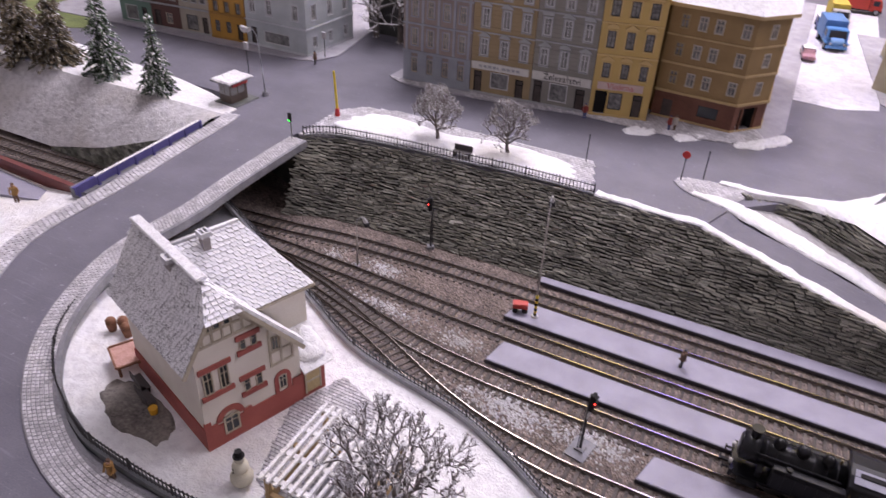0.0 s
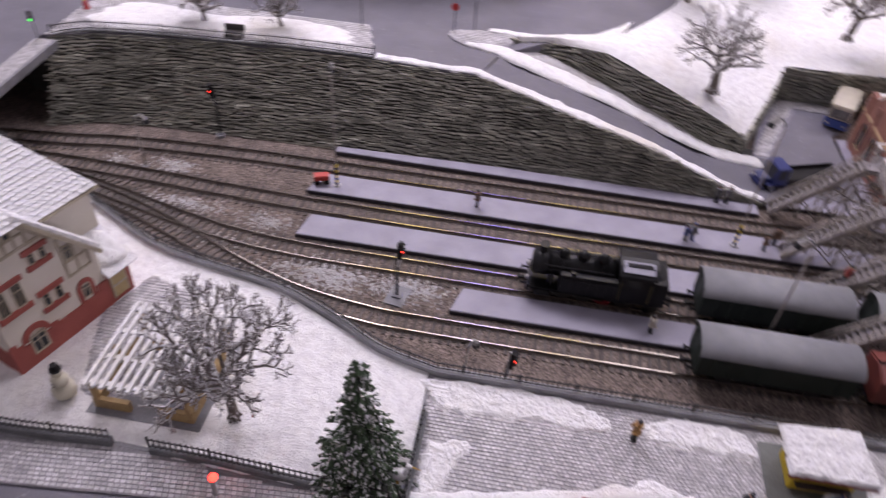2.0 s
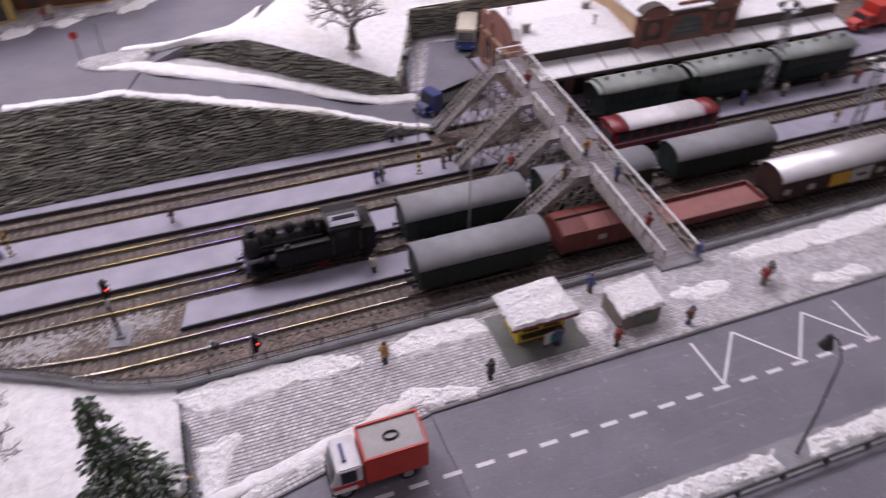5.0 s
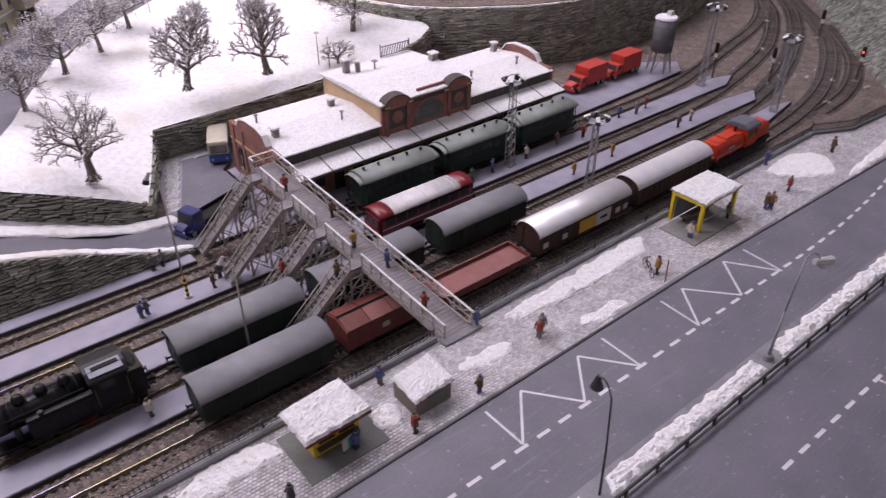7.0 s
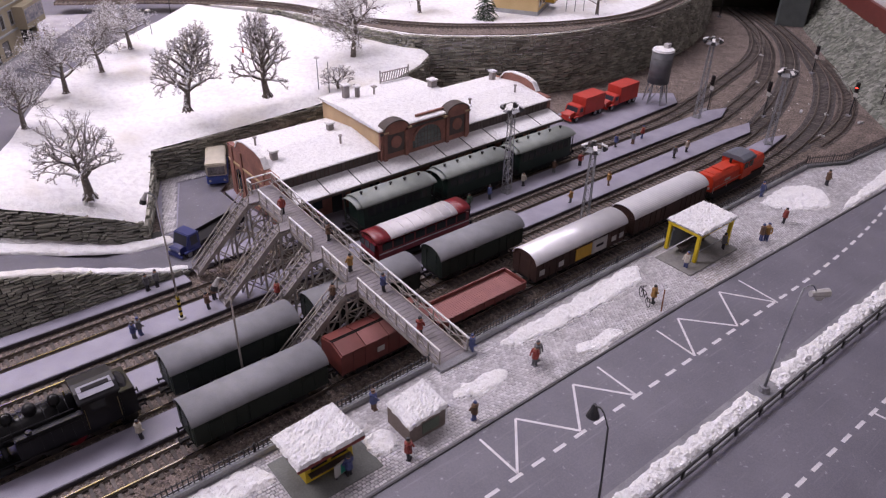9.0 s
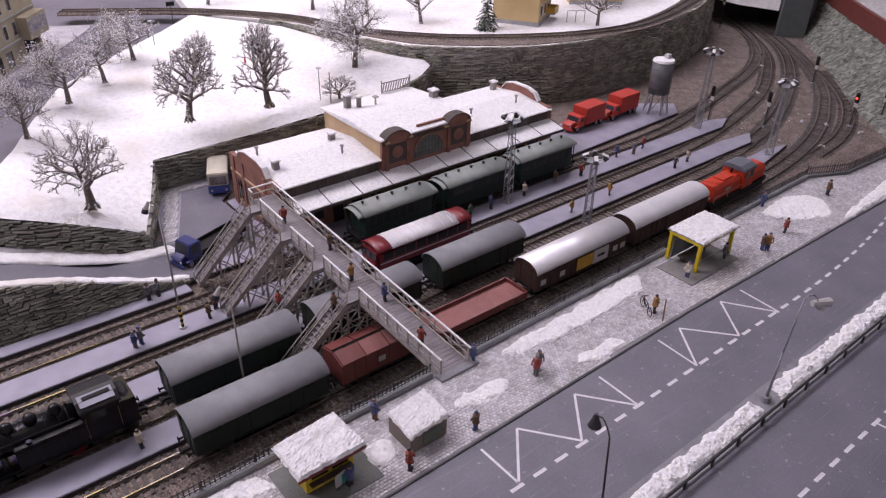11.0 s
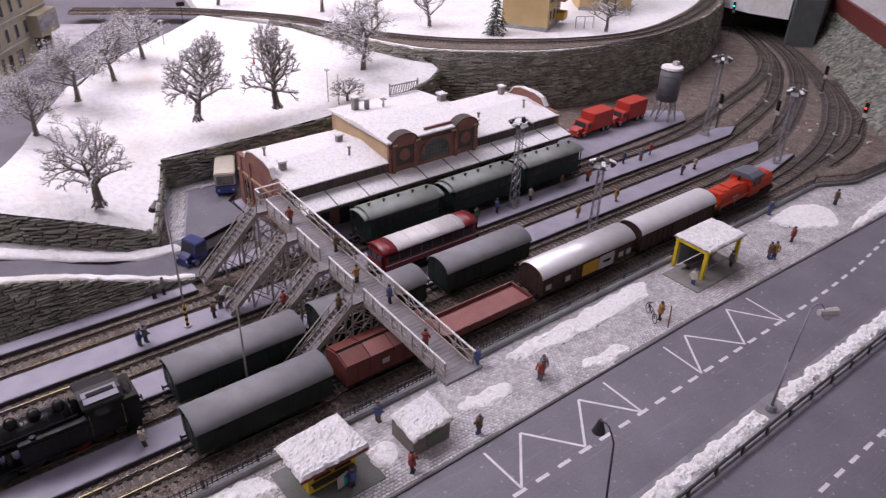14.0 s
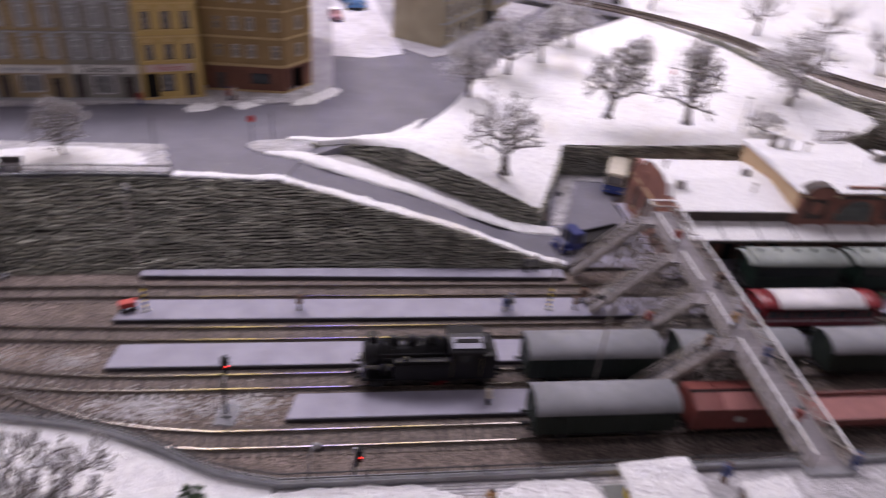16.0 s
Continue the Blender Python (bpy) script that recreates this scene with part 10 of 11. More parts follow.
RED_TOY = paint("toy_red", (0.50, 0.045, 0.03), 0.45)
fire = lorry("truck", "red and white lorry with grey roof on the road", at(-16.0, -18.0, NEAR_Z - 0.09), 5.4, paint("white_cab", (0.66, 0.65, 0.68)), RED_TOY, (1.7, 2.6), 2.85, 2.3)
part("roof_panel", Geo().box(1.95, -1.05, 2.86, 5.3, 1.05, 2.9), paint("grey_box_roof", (0.36, 0.35, 0.35), 0.6), fire, "plain grey roof")
part("roof_frame", Geo().box(1.85, -1.17, 2.86, 5.42, -1.05, 3.02).box(1.85, 1.05, 2.86, 5.42, 1.17, 3.02).box(1.85, -1.05, 2.86, 1.95, 1.05, 3.02).box(5.3, -1.05, 2.86, 5.42, 1.05, 3.02), RED_TOY, fire)
ring = Geo()
for i in range(16):
    a, b = 2 * math.pi * i / 16, 2 * math.pi * (i + 1) / 16
    ring.cyl((3.6 + 0.42 * math.cos(a), 0.26 * math.sin(a), 2.96), (3.6 + 0.42 * math.cos(b), 0.26 * math.sin(b), 2.96), 0.06, n=5)
part("roof_ring", ring, FRAME_BLACK, fire)
part("roof_lamp", Geo().box(0.75, -0.55, 2.6, 0.95, 0.55, 2.75), paint("blue_beacon", (0.03, 0.04, 0.15), 0.3), fire)
part("red_stripe", Geo().box(0.0, -1.13, 0.65, 1.72, -1.09, 1.3).box(0.0, 1.09, 0.65, 1.72, 1.13, 1.3), RED_TOY, fire)
for x in (63.2, 71.3):
    lorry("truck", "bright red toy box lorry parked on the platform", at(x, 26.6, PLAT_Z, 3), 7.6, RED_TOY, RED_TOY, (1.5, 2.2), 3.3, 2.6, 1.3)
lorry("truck", "dark blue lorry cab with long dark flatbed", at(3.3, 24.8, PLAT_Z, 20), 8.8, paint("deep_blue", (0.028, 0.038, 0.16), 0.4), FRAME_BLACK, (1.7, 2.6), 1.0, 2.3, 0.8, open_bed=True)
bus = thing("bus", "small cream bus with blue lower half by the station gable", "bus", m=at(13.6, 37.6, PLAT_Z, 66))
part("lower_body", Geo().box(0, -1.25, 0.35, 5.6, 1.25, 1.35), paint("bus_blue", (0.05, 0.09, 0.34), 0.4), bus, "blue lower half", bevel=0.08)
part("upper_body", Geo().box(0.03, -1.22, 1.35, 5.57, 1.22, 3.0), paint("bus_cream", (0.60, 0.56, 0.46), 0.45), bus, "cream upper half", bevel=0.12)
part("windscreen", Geo().box(-0.02, -1.0, 1.55, 0.05, 1.0, 2.6), TOWN_PANE, bus)
for sy in (-1, 1):
    for k in range(4):
        part("side_window", Geo().box(0.4 + k * 1.3, sy * 1.22 - 0.03, 1.6, 1.5 + k * 1.3, sy * 1.22 + 0.03, 2.5), TOY_GLASS, bus)
    part("headlight", Geo().ball((0.0, sy * 0.85, 0.8), 0.06, 0.15, 0.15, 8, 6), WHITE_PANEL, bus)
    for x in (1.1, 4.4):
        wheel(bus, x, sy * 1.08, 0.42, 0.3)
lorry("truck", "pale blue lorry with snow in the side street", at(-16.9, 90.2, STREET_Z + 0.05, 103) @ Matrix.Scale(1.35, 4), 6.2, paint("sky_blue", (0.10, 0.26, 0.55), 0.4), paint("sky_blue_box", (0.10, 0.22, 0.46), 0.5), (1.7, 2.3), 2.9, 2.4, 0.7)
lorry("truck", "grey-white lorry with a yellow tarpaulin in the side street", at(-17.0, 105.5, STREET_Z + 0.05, 100) @ Matrix.Scale(1.15, 4), 6.6, paint("pale_grey_cab", (0.45, 0.45, 0.45), 0.5), paint("ochre_tarpaulin", (0.52, 0.40, 0.06), 0.7), (1.7, 2.3), 2.9, 2.4)
lorry("truck", "red lorry parked at the far end of the side street", at(-10.8, 119, STREET_Z + 0.05, 185) @ Matrix.Scale(1.2, 4), 6.2, RED_TOY, RED_TOY, (1.7, 2.3), 2.7, 2.4)


def car(label, m, body, roof=None):
    ob = thing("car", label, "car", "parked cars", m=m)
    part("body", Geo().along_y([(0, 0.35), (0, 0.85), (1.3, 1.0), (1.75, 1.5), (3.5, 1.5), (4.3, 1.0), (4.6, 0.95), (4.6, 0.35)], -0.9, 0.9), body, ob, bevel=0.1)
    part("glasshouse", Geo().along_y([(1.42, 1.04), (1.78, 1.42), (3.46, 1.42), (4.1, 1.05)], -0.92, 0.92), WINDOW, ob)
    if roof:
        part("roof_snow", Geo().box(1.85, -0.8, 1.5, 3.4, 0.8, 1.62), SNOW, ob, bevel=0.05)
    for x in (0.9, 3.7):
        for y in (-0.8, 0.8):
            wheel(ob, x, y, 0.38, 0.25)
    return ob


car("small pink car with snow on its roof", at(-20.2, 82.6, STREET_Z + 0.05, 98), paint("dusty_pink", (0.42, 0.22, 0.26)), True)
car("dark blue car in the side street", at(-19.3, 101, STREET_Z + 0.05, 95) @ Matrix.Scale(1.2, 4), paint("navy_blue", (0.07, 0.08, 0.26)), True)

# ---- lamps, masts and signals of the yard ----
LIT_RED = mat("lit_red_lens", (0.6, 0.02, 0.02), None, 0.3, bump=0, glow=(1.0, 0.03, 0.02, 9.0))
LIT_GREEN = mat("lit_green_lens", (0.02, 0.5, 0.05), None, 0.3, bump=0, glow=(0.05, 1.0, 0.08, 3.0))
LIT_CYAN = mat("lit_cyan_lens", (0.02, 0.4, 0.4), None, 0.3, bump=0, glow=(0.02, 0.9, 0.85, 9.0))
DARK_LENS = mat("dark_lens", (0.05, 0.03, 0.03), None, 0.2, bump=0)


def yard_lamp(x, y, z, high, rz, striped, label):
    lamp = thing("platform_lamp", label, "street lamp", "platform lamps", m=at(x, y, z, rz))
    part("foot", Geo().cyl((0, 0, 0), (0, 0, 0.14), 0.36, 0.3, 10), WHITE_PANEL if striped else CONCRETE, lamp)
    part("pole", Geo().cyl((0, 0, 0.1), (0, 0, high * 0.93), 0.11, 0.06, 7), BR_GREY, lamp, smooth=True)
    if striped:
        for i in range(8):
            part("stripe", Geo().cyl((0, 0, 0.15 + i * 0.28), (0, 0, 0.43 + i * 0.28), 0.14, n=8), YELLOW if i % 2 else FRAME_BLACK, lamp)
    hook = Geo()
    pts = [Vector((0.75 * (1 - math.cos(radians(a))), 0, high * 0.93 + 0.7 * math.sin(radians(a)))) for a in (0, 30, 60, 90)]
    for p, q in zip(pts, pts[1:]):
        hook.cyl(p, q, 0.07, n=6)
    part("arm", hook, GALV, lamp, smooth=True)
    part("head", Geo().cyl((0.6, 0, high * 0.93 + 0.74), (0.95, 0, high * 0.93 + 0.1), 0.11, 0.24, 10), WHITE_PANEL, lamp, "white lamp head")
    part("shade", Geo().cyl((0.93, 0, high * 0.93 + 0.15), (1.05, 0, high * 0.93 - 0.2), 0.26, 0.3, 10), LAMP_POST, lamp)
    return lamp


yard_lamp(-36.5, 15.2, PLAT_Z, 12.4, 100, True, "tall grey platform lamp with yellow-black striped foot")
yard_lamp(0.0, 15.0, PLAT_Z, 13.3, 170, True, "tall grey platform lamp with yellow-black striped foot")
yard_lamp(0.6, 3.2, PLAT_Z, 10.9, 170, False, "tall grey platform lamp between two tracks")
yard_lamp(-55.1, 14.4, BED_Z, 5.4, 20, False, "low grey lamp with white head beside the tracks")
yard_lamp(-21.5, -5.4, BED_Z, 4.6, 60, False, "low white lamp beside the fence")


def lattice_mast(x, y, z, high, rz, label):
    mast = thing("floodlight_mast", label, "light mast", "floodlight masts", m=at(x, y, z, rz))
    a, b = 0.42, 0.26
    for sx in (-1, 1):
        for sy in (-1, 1):
            part("leg", Geo().bar((sx * a, sy * a, 0), (sx * b, sy * b, high - 0.8), 0.09, 0.09), GALV, mast)
    n = int((high - 0.8) / 0.6)
    for i in range(n):
        k0, k1 = a + (b - a) * i / n, a + (b - a) * (i + 1) / n
        z0, z1 = (high - 0.8) * i / n, (high - 0.8) * (i + 1) / n
        s = 1 if i % 2 else -1
        g = Geo()
        for sy in (-1, 1):
            g.bar((-s * k0, sy * k0, z0), (s * k1, sy * k1, z1), 0.05, 0.05)
            g.bar((sy * k0, -s * k0, z0), (sy * k1, s * k1, z1), 0.05, 0.05)
        part("bracing", g, GALV, mast)
    part("platform", Geo().box(-0.75, -0.75, high - 0.85, 0.75, 0.75, high - 0.75), GALV, mast)
    part("rail", Geo().bar((-0.9, -0.9, high - 0.2), (0.9, -0.9, high - 0.2), 0.06, 0.06).bar((-0.9, 0.9, high - 0.2), (0.9, 0.9, high - 0.2), 0.06, 0.06).bar((-0.9, -0.9, high - 0.2), (-0.9, 0.9, high - 0.2), 0.06, 0.06).bar((0.9, -0.9, high - 0.2), (0.9, 0.9, high - 0.2), 0.06, 0.06), GALV, mast)
    for ang in (20, 110, 200, 290):
        c, s = math.cos(radians(ang)), math.sin(radians(ang))
        fl = part("floodlight", Geo().cyl((c * 0.85, s * 0.85, high - 0.1), (c * 1.25, s * 1.25, high - 0.6), 0.16, 0.34, 9), LAMP_POST, mast)
        part("snow_cap", Geo().bar((c * 0.75, s * 0.75, high + 0.08), (c * 1.4, s * 1.4, high - 0.2), 0.42, 0.12), SNOW, fl)
    part("foot", Geo().box(-0.6, -0.6, -0.06, 0.6, 0.6, 0.1), CONCRETE, mast)
    return mast


lattice_mast(40.9, 15.4, PLAT_Z, 11.2, 10, "grey lattice mast with four snowy floodlights on the platform")
lattice_mast(43.8, 5.3, BED_Z, 9.6, 25, "grey lattice mast with four snowy floodlights beside the tracks")
lattice_mast(81.2, 16.0, PLAT_Z, 12.0, 15, "grey lattice mast with four snowy floodlights on the platform")
lattice_mast(80.8, 3.9, PLAT_Z, 10.6, 40, "grey lattice mast with four snowy floodlights on a slab")


def signal(x, y, z, high, rz, label, lit=None, white=False, slab=False):
    s = thing("railway_signal", label, "signal", "railway signals", m=at(x, y, z, rz))
    part("post", Geo().cyl((0, 0, 0), (0, 0, high), 0.1, 0.08, 7), GALV if white else LAMP_POST, s)
    if slab:
        part("slab", Geo().box(-1.1, -0.8, -0.05, 1.1, 0.8, 0.14), CONCRETE, s, "concrete slab")
    part("foot", Geo().box(-0.35, -0.35, -0.05, 0.35, 0.35, 0.3), CONCRETE, s)
    hd = part("head", Geo().box(-0.3, -0.34, high - 1.45, 0.3, -0.06, high + 0.1), FRAME_BLACK, s, bevel=0.06)
    for i, zz in enumerate((high - 0.25, high - 0.68, high - 1.1)):
        part("lens", Geo().cyl((0, -0.34, zz), (0, -0.40, zz), 0.15, n=10), lit if (lit and i == 1) else DARK_LENS, hd)
        part("visor", Geo().box(-0.2, -0.55, zz + 0.14, 0.2, -0.34, zz + 0.18), FRAME_BLACK, hd)
    lad = Geo()
    for i in range(int((high - 1.6) / 0.4)):
        lad.bar((-0.2, 0.16, 0.4 + i * 0.4), (0.2, 0.16, 0.4 + i * 0.4), 0.04, 0.04)
    lad.bar((-0.2, 0.16, 0.1), (-0.2, 0.16, high - 1.2), 0.045, 0.045).bar((0.2, 0.16, 0.1), (0.2, 0.16, high - 1.2), 0.045, 0.045)
    part("ladder", lad, IRON, s)
    part("white_board", Geo().box(-0.34, -0.12, high - 2.2, 0.34, -0.08, high - 1.6), WHITE_PANEL, s)
    return s


signal(-50.3, 20.9, BED_Z, 6.0, -60, "signal post with red light at the slate wall", LIT_RED)
signal(-28.0, 2.7, BED_Z, 5.8, 80, "black signal with red light on a concrete slab", LIT_RED, False, True)
signal(-18.6, -5.9, BED_Z, 5.6, 80, "signal post with red light beside the fence", LIT_RED, True)
for x, y, h_, lit in ((85.4, 16.9, 5.8, None), (90.6, 10.4, 5.6, None), (101.9, 2.4, 5.4, LIT_RED), (108.2, 0.6, 5.4, LIT_RED), (117.3, 16.5, 5.0, None)):
    signal(x, y, BED_Z, h_, -100, "slim black signal beside the curved tracks", lit, False, x == 85.4)

tower = thing("water_tower", "grey water tank with snow lid on lattice legs", "water tower", m=at(81.3, 24.0, PLAT_Z))
part("drum", Geo().cyl((0, 0, 3.2), (0, 0, 8.2), 1.65, n=24), mat("grey_tank", (0.13, 0.135, 0.145), (0.085, 0.085, 0.095), 0.6, stain=80), tower, smooth=True)
for i in range(6):
    part("band", Geo().cyl((0, 0, 3.3 + i * 0.95), (0, 0, 3.38 + i * 0.95), 1.68, n=24), bpy.data.materials["grey_tank"], tower)
part("lid", Geo().cyl((0, 0, 8.2), (0, 0, 8.5), 1.72, 1.6, 24), SNOW, tower, "snow-covered lid")
part("hatch", Geo().box(0.6, -0.3, 8.5, 1.4, 0.5, 9.1), WHITE_PANEL, tower)
for i in range(6):
    a = math.pi * i / 3
    part("leg", Geo().bar((1.9 * math.cos(a), 1.9 * math.sin(a), -0.1), (1.4 * math.cos(a), 1.4 * math.sin(a), 3.2), 0.16, 0.16), GALV, tower)
    b = math.pi * (i + 1) / 3
    part("brace", Geo().bar((1.85 * math.cos(a), 1.85 * math.sin(a), 0.2), (1.45 * math.cos(b), 1.45 * math.sin(b), 3.0), 0.09, 0.09), GALV, tower)

# ---- street furniture on the square ----
tl = thing("traffic_light", "traffic light showing green at the bridge", "traffic light", m=at(-67.9, 21.6, STREET_Z + 0.1, 0))
part("post", Geo().cyl((0, 0, 0), (0, 0, 2.9), 0.09, n=7), GALV, tl)
hd = part("head", Geo().box(-0.18, -0.24, 2.1, 0.18, 0.0, 3.1), FRAME_BLACK, tl, bevel=0.04)
for i, mt in enumerate((LIT_GREEN, DARK_LENS, DARK_LENS)):
    part("lens", Geo().cyl((0, -0.24, 2.28 + i * 0.32), (0, -0.28, 2.28 + i * 0.32), 0.11, n=10), mt, hd)
yp = thing("marker_post", "yellow post on a red foot by the square", "post", m=at(-67.3, 29.4, STREET_Z + 0.14))
part("post", Geo().cyl((0, 0, 0.8), (-0.25, 0, 5.3), 0.15, 0.13, 8), YELLOW, yp)
part("foot", Geo().cyl((0, 0, 0), (0, 0, 0.9), 0.32, 0.24, 10), RED_SIGN, yp)
for x, y, h_, sign in ((-38.6, 33.4, 3.2, None), (-26.9, 36.0, 3.2, None), (-28.9, 34.6, 2.9, "round"), (-84.5, 34.5, 3.6, "box"), (-79.9, 45.0, 3.0, "box"), (29.4, 90.5, 4.0, "cross"), (22.5, 83.2, 3.4, None)):
    s = thing("road_sign", "thin grey post with a red round sign" if sign == "round" else "thin grey sign post in the street", "road sign", "road signs", m=at(x, y, STREET_Z + 0.12))
    part("post", Geo().cyl((0, 0, 0), (0, 0, h_), 0.06, n=6), LAMP_POST, s)
    if sign == "round":
        part("disc", Geo().cyl((0, -0.05, h_), (0, -0.1, h_), 0.4, n=18), RED_SIGN, s, "red round sign")
    elif sign == "box":
        part("box", Geo().box(-0.3, -0.15, h_ - 0.4, 0.3, 0.15, h_ + 0.5), WHITE_PANEL, s)
    elif sign == "cross":
        part("box", Geo().box(-0.7, -0.15, h_ - 0.6, 0.7, 0.1, h_ + 0.1), FRAME_BLACK, s)
for x, y, z_, h_, kind in ((33.0, 45.9, 5.8, 4.6, "lamp"), (33.8, 44.4, 5.7, 4.4, "pole"), (29.9, 62.8, 7.5, 4.2, "red"), (21.7, 78.2, 7.8, 4.0, "lamp")):
    p_ = thing("path_post", "thin white post with a red foot on the snow" if kind == "red" else "thin grey lamp post on the snowy hill", "post", "hill posts", m=at(x, y, z_))
    part("post", Geo().cyl((0, 0, 0), (0, 0, h_), 0.08, 0.06, 7), WHITE_PANEL if kind == "red" else GALV, p_)
    if kind == "red":
        part("foot", Geo().cyl((0, 0, 0), (0, 0, 0.8), 0.16, 0.12, 8), RED_SIGN, p_)
    elif kind == "lamp":
        part("head", Geo().cyl((0, 0, h_), (0, 0, h_ + 0.12), 0.4, 0.3, 10), WHITE_PANEL, p_)
b = thing("park_bench", "dark bench behind the fence on the island", "bench", m=at(-50.3, 27.5, STREET_Z + 0.15, 5))
part("seat", Geo().box(-1.0, -0.35, 0.5, 1.0, 0.3, 0.62), bench_dark, b)
part("backrest", Geo().box(-1.0, 0.3, 0.62, 1.0, 0.42, 1.2), bench_dark, b)
for sx in (-0.8, 0.8):
    part("leg", Geo().box(sx - 0.08, -0.3, 0, sx + 0.08, 0.3, 0.5), bench_dark, b)

# ---- beyond the bridge: blue railing, kiosk ----
BLUE = paint("blue_violet_railing", (0.10, 0.09, 0.28), 0.5)
br = thing("bridge_railing", "blue sheet-metal railing of the road bridge, snow on its rail", "railing")
for y in np.arange(2.0, 19.1, 2.4):
    part("post", Geo().box(-77.85 - (y - 10) * 0.05, y - 0.12, 7.1, -77.6 - (y - 10) * 0.05, y + 0.12, 8.2), BLUE, br)
part("panel", Geo().bar((-77.3, 1.6, 7.75), (-78.2, 18.6, 7.75), 0.1, 0.72), BLUE, br)
part("top_rail", Geo().bar((-77.3, 1.5, 8.2), (-78.2, 18.7, 8.2), 0.3, 0.12), BLUE, br)
part("rail_snow", Geo().bar((-77.4, 4.0, 8.29), (-78.2, 18.6, 8.29), 0.26, 0.07), SNOW, br)
structure("bridge_deck_edge", Geo().box(-79.4, 2.6, 5.9, -77.2, 19.4, 7.2), CONCRETE, "concrete edge of the road bridge", "beam")
k2 = thing("ticket_kiosk", "dark glazed kiosk with snow roof and red sign", "kiosk", m=at(-80.4, 26.9, STREET_Z, -4))
part("base", Geo().box(-1.5, -1.8, -0.1, 1.9, 2.2, 0.12), SLAB, k2)
part("cabin", Geo().box(-0.9, -1.35, 0.12, 0.9, 1.4, 2.6), mat("dark_brown_kiosk", (0.10, 0.075, 0.06), None, 0.6), k2, bevel=0.04)
for x in (-0.43, 0.43):
    part("window", Geo().box(x - 0.36, -1.38, 1.1, x + 0.36, -1.34, 2.3), mat("kiosk_glass", (0.28, 0.28, 0.27), (0.16, 0.16, 0.15), 0.2, bump=0) if x < 0 else bpy.data.materials["kiosk_glass"], k2)
for y in (-0.75, 0.4):
    part("window", Geo().box(0.89, y - 0.48, 1.1, 0.93, y + 0.48, 2.1), bpy.data.materials["kiosk_glass"], k2)
part("roof", Geo().box(-1.5, -1.95, 2.6, 1.5, 2.0, 2.78), CONCRETE, k2)
part("sign", Geo().box(0.95, -1.0, 2.12, 1.15, 1.3, 2.58), RED_SIGN, k2, "red sign board")
part("roof_snow", lumpy_roof([(-1.5, -1.95), (1.5, -1.95), (1.5, 2.0), (-1.5, 2.0)], 2.76, 0.22, 9), ROOF_SNOW, k2, smooth=False)
wl = tagged(part("beam_wall", Geo().bar((-79.0, 3.5, 6.1), (-112, 5.4, 5.3), 0.5, 1.3), RED_BROWN), "red-brown steel beam at the cutting's edge", "beam", "", "structure")

# ---- terrace houses and the tunnel end ----
for a, b, high, label in (((73.4, 55.0), (77.6, 47.9), 9.0, "yellow rendered house on the snowy terrace"), ((95.0, 56.6), (103.0, 50.4), 8.0, "pale yellow house with balconies on the terrace")):
    ang, w = math.degrees(math.atan2(b[1] - a[1], b[0] - a[0])), math.hypot(b[0] - a[0], b[1] - a[1])
    h = thing("terrace_house", label, "house", "terrace houses", m=at(a[0], a[1], HIGH_Z, ang))
    YH = bpy.data.materials.get("sand_yellow_render") or mat("sand_yellow_render", (0.62, 0.47, 0.24), (0.52, 0.38, 0.18), 0.75, stain=40)
    part("front_wall", facade(Geo(), w, high, [], 0.35), YH, h)
    part("body", Geo().box(0, 0.36, 0, w, 9, high), YH, h)
    part("plinth", Geo().box(-0.05, -0.08, 0, w + 0.05, 0.0, 0.7).box(w, 0, 0, w + 0.08, 9, 0.7), BASE_PALE, h)
    part("roof", Geo().along_x([(-0.5, high), (9.5, high), (4.5, high + 3.0)], -0.5, w + 0.5), ROOF_SNOW, h)
    for y in (1.6, 4.2, 6.8):
        for z in (1.4, 4.6):
            win = part("window", Geo().box(w, y - 0.7, z, w + 0.04, y + 0.7, z + 1.8), WINDOW, h)
            part("frame", Geo().box(w, y - 0.8, z - 0.1, w + 0.09, y - 0.7, z + 1.9).box(w, y + 0.7, z - 0.1, w + 0.09, y + 0.8, z + 1.9).box(w, y - 0.7, z + 1.8, w + 0.09, y + 0.7, z + 1.9).box(w, y - 0.7, z - 0.1, w + 0.09, y + 0.7, z), WIN_WHITE, win)
    for z in (1.0, 4.2):
        bal = part("balcony", Geo().box(w, 5.4, z, w + 1.6, 8.4, z + 0.2), BASE_PALE, h)
        part("balcony_front", Geo().box(w + 1.5, 5.4, z + 0.2, w + 1.6, 8.4, z + 1.2).box(w, 5.4, z + 0.2, w + 1.5, 5.5, z + 1.2).box(w, 8.3, z + 0.2, w + 1.5, 8.4, z + 1.2), YELLOW_PAINT, bal)
fr = thing("carpet_frame", "thin grey carpet-beating frame on the terrace", "frame", m=at(85.5, 46.4, HIGH_Z, -30))
for x in (-1.6, 0, 1.6):
    part("post", Geo().cyl((x, 0, 0), (x, 0, 2.0), 0.07, n=6), GALV, fr)
part("bar", Geo().cyl((-1.6, 0, 2.0), (1.6, 0, 2.0), 0.07, n=6), GALV, fr)

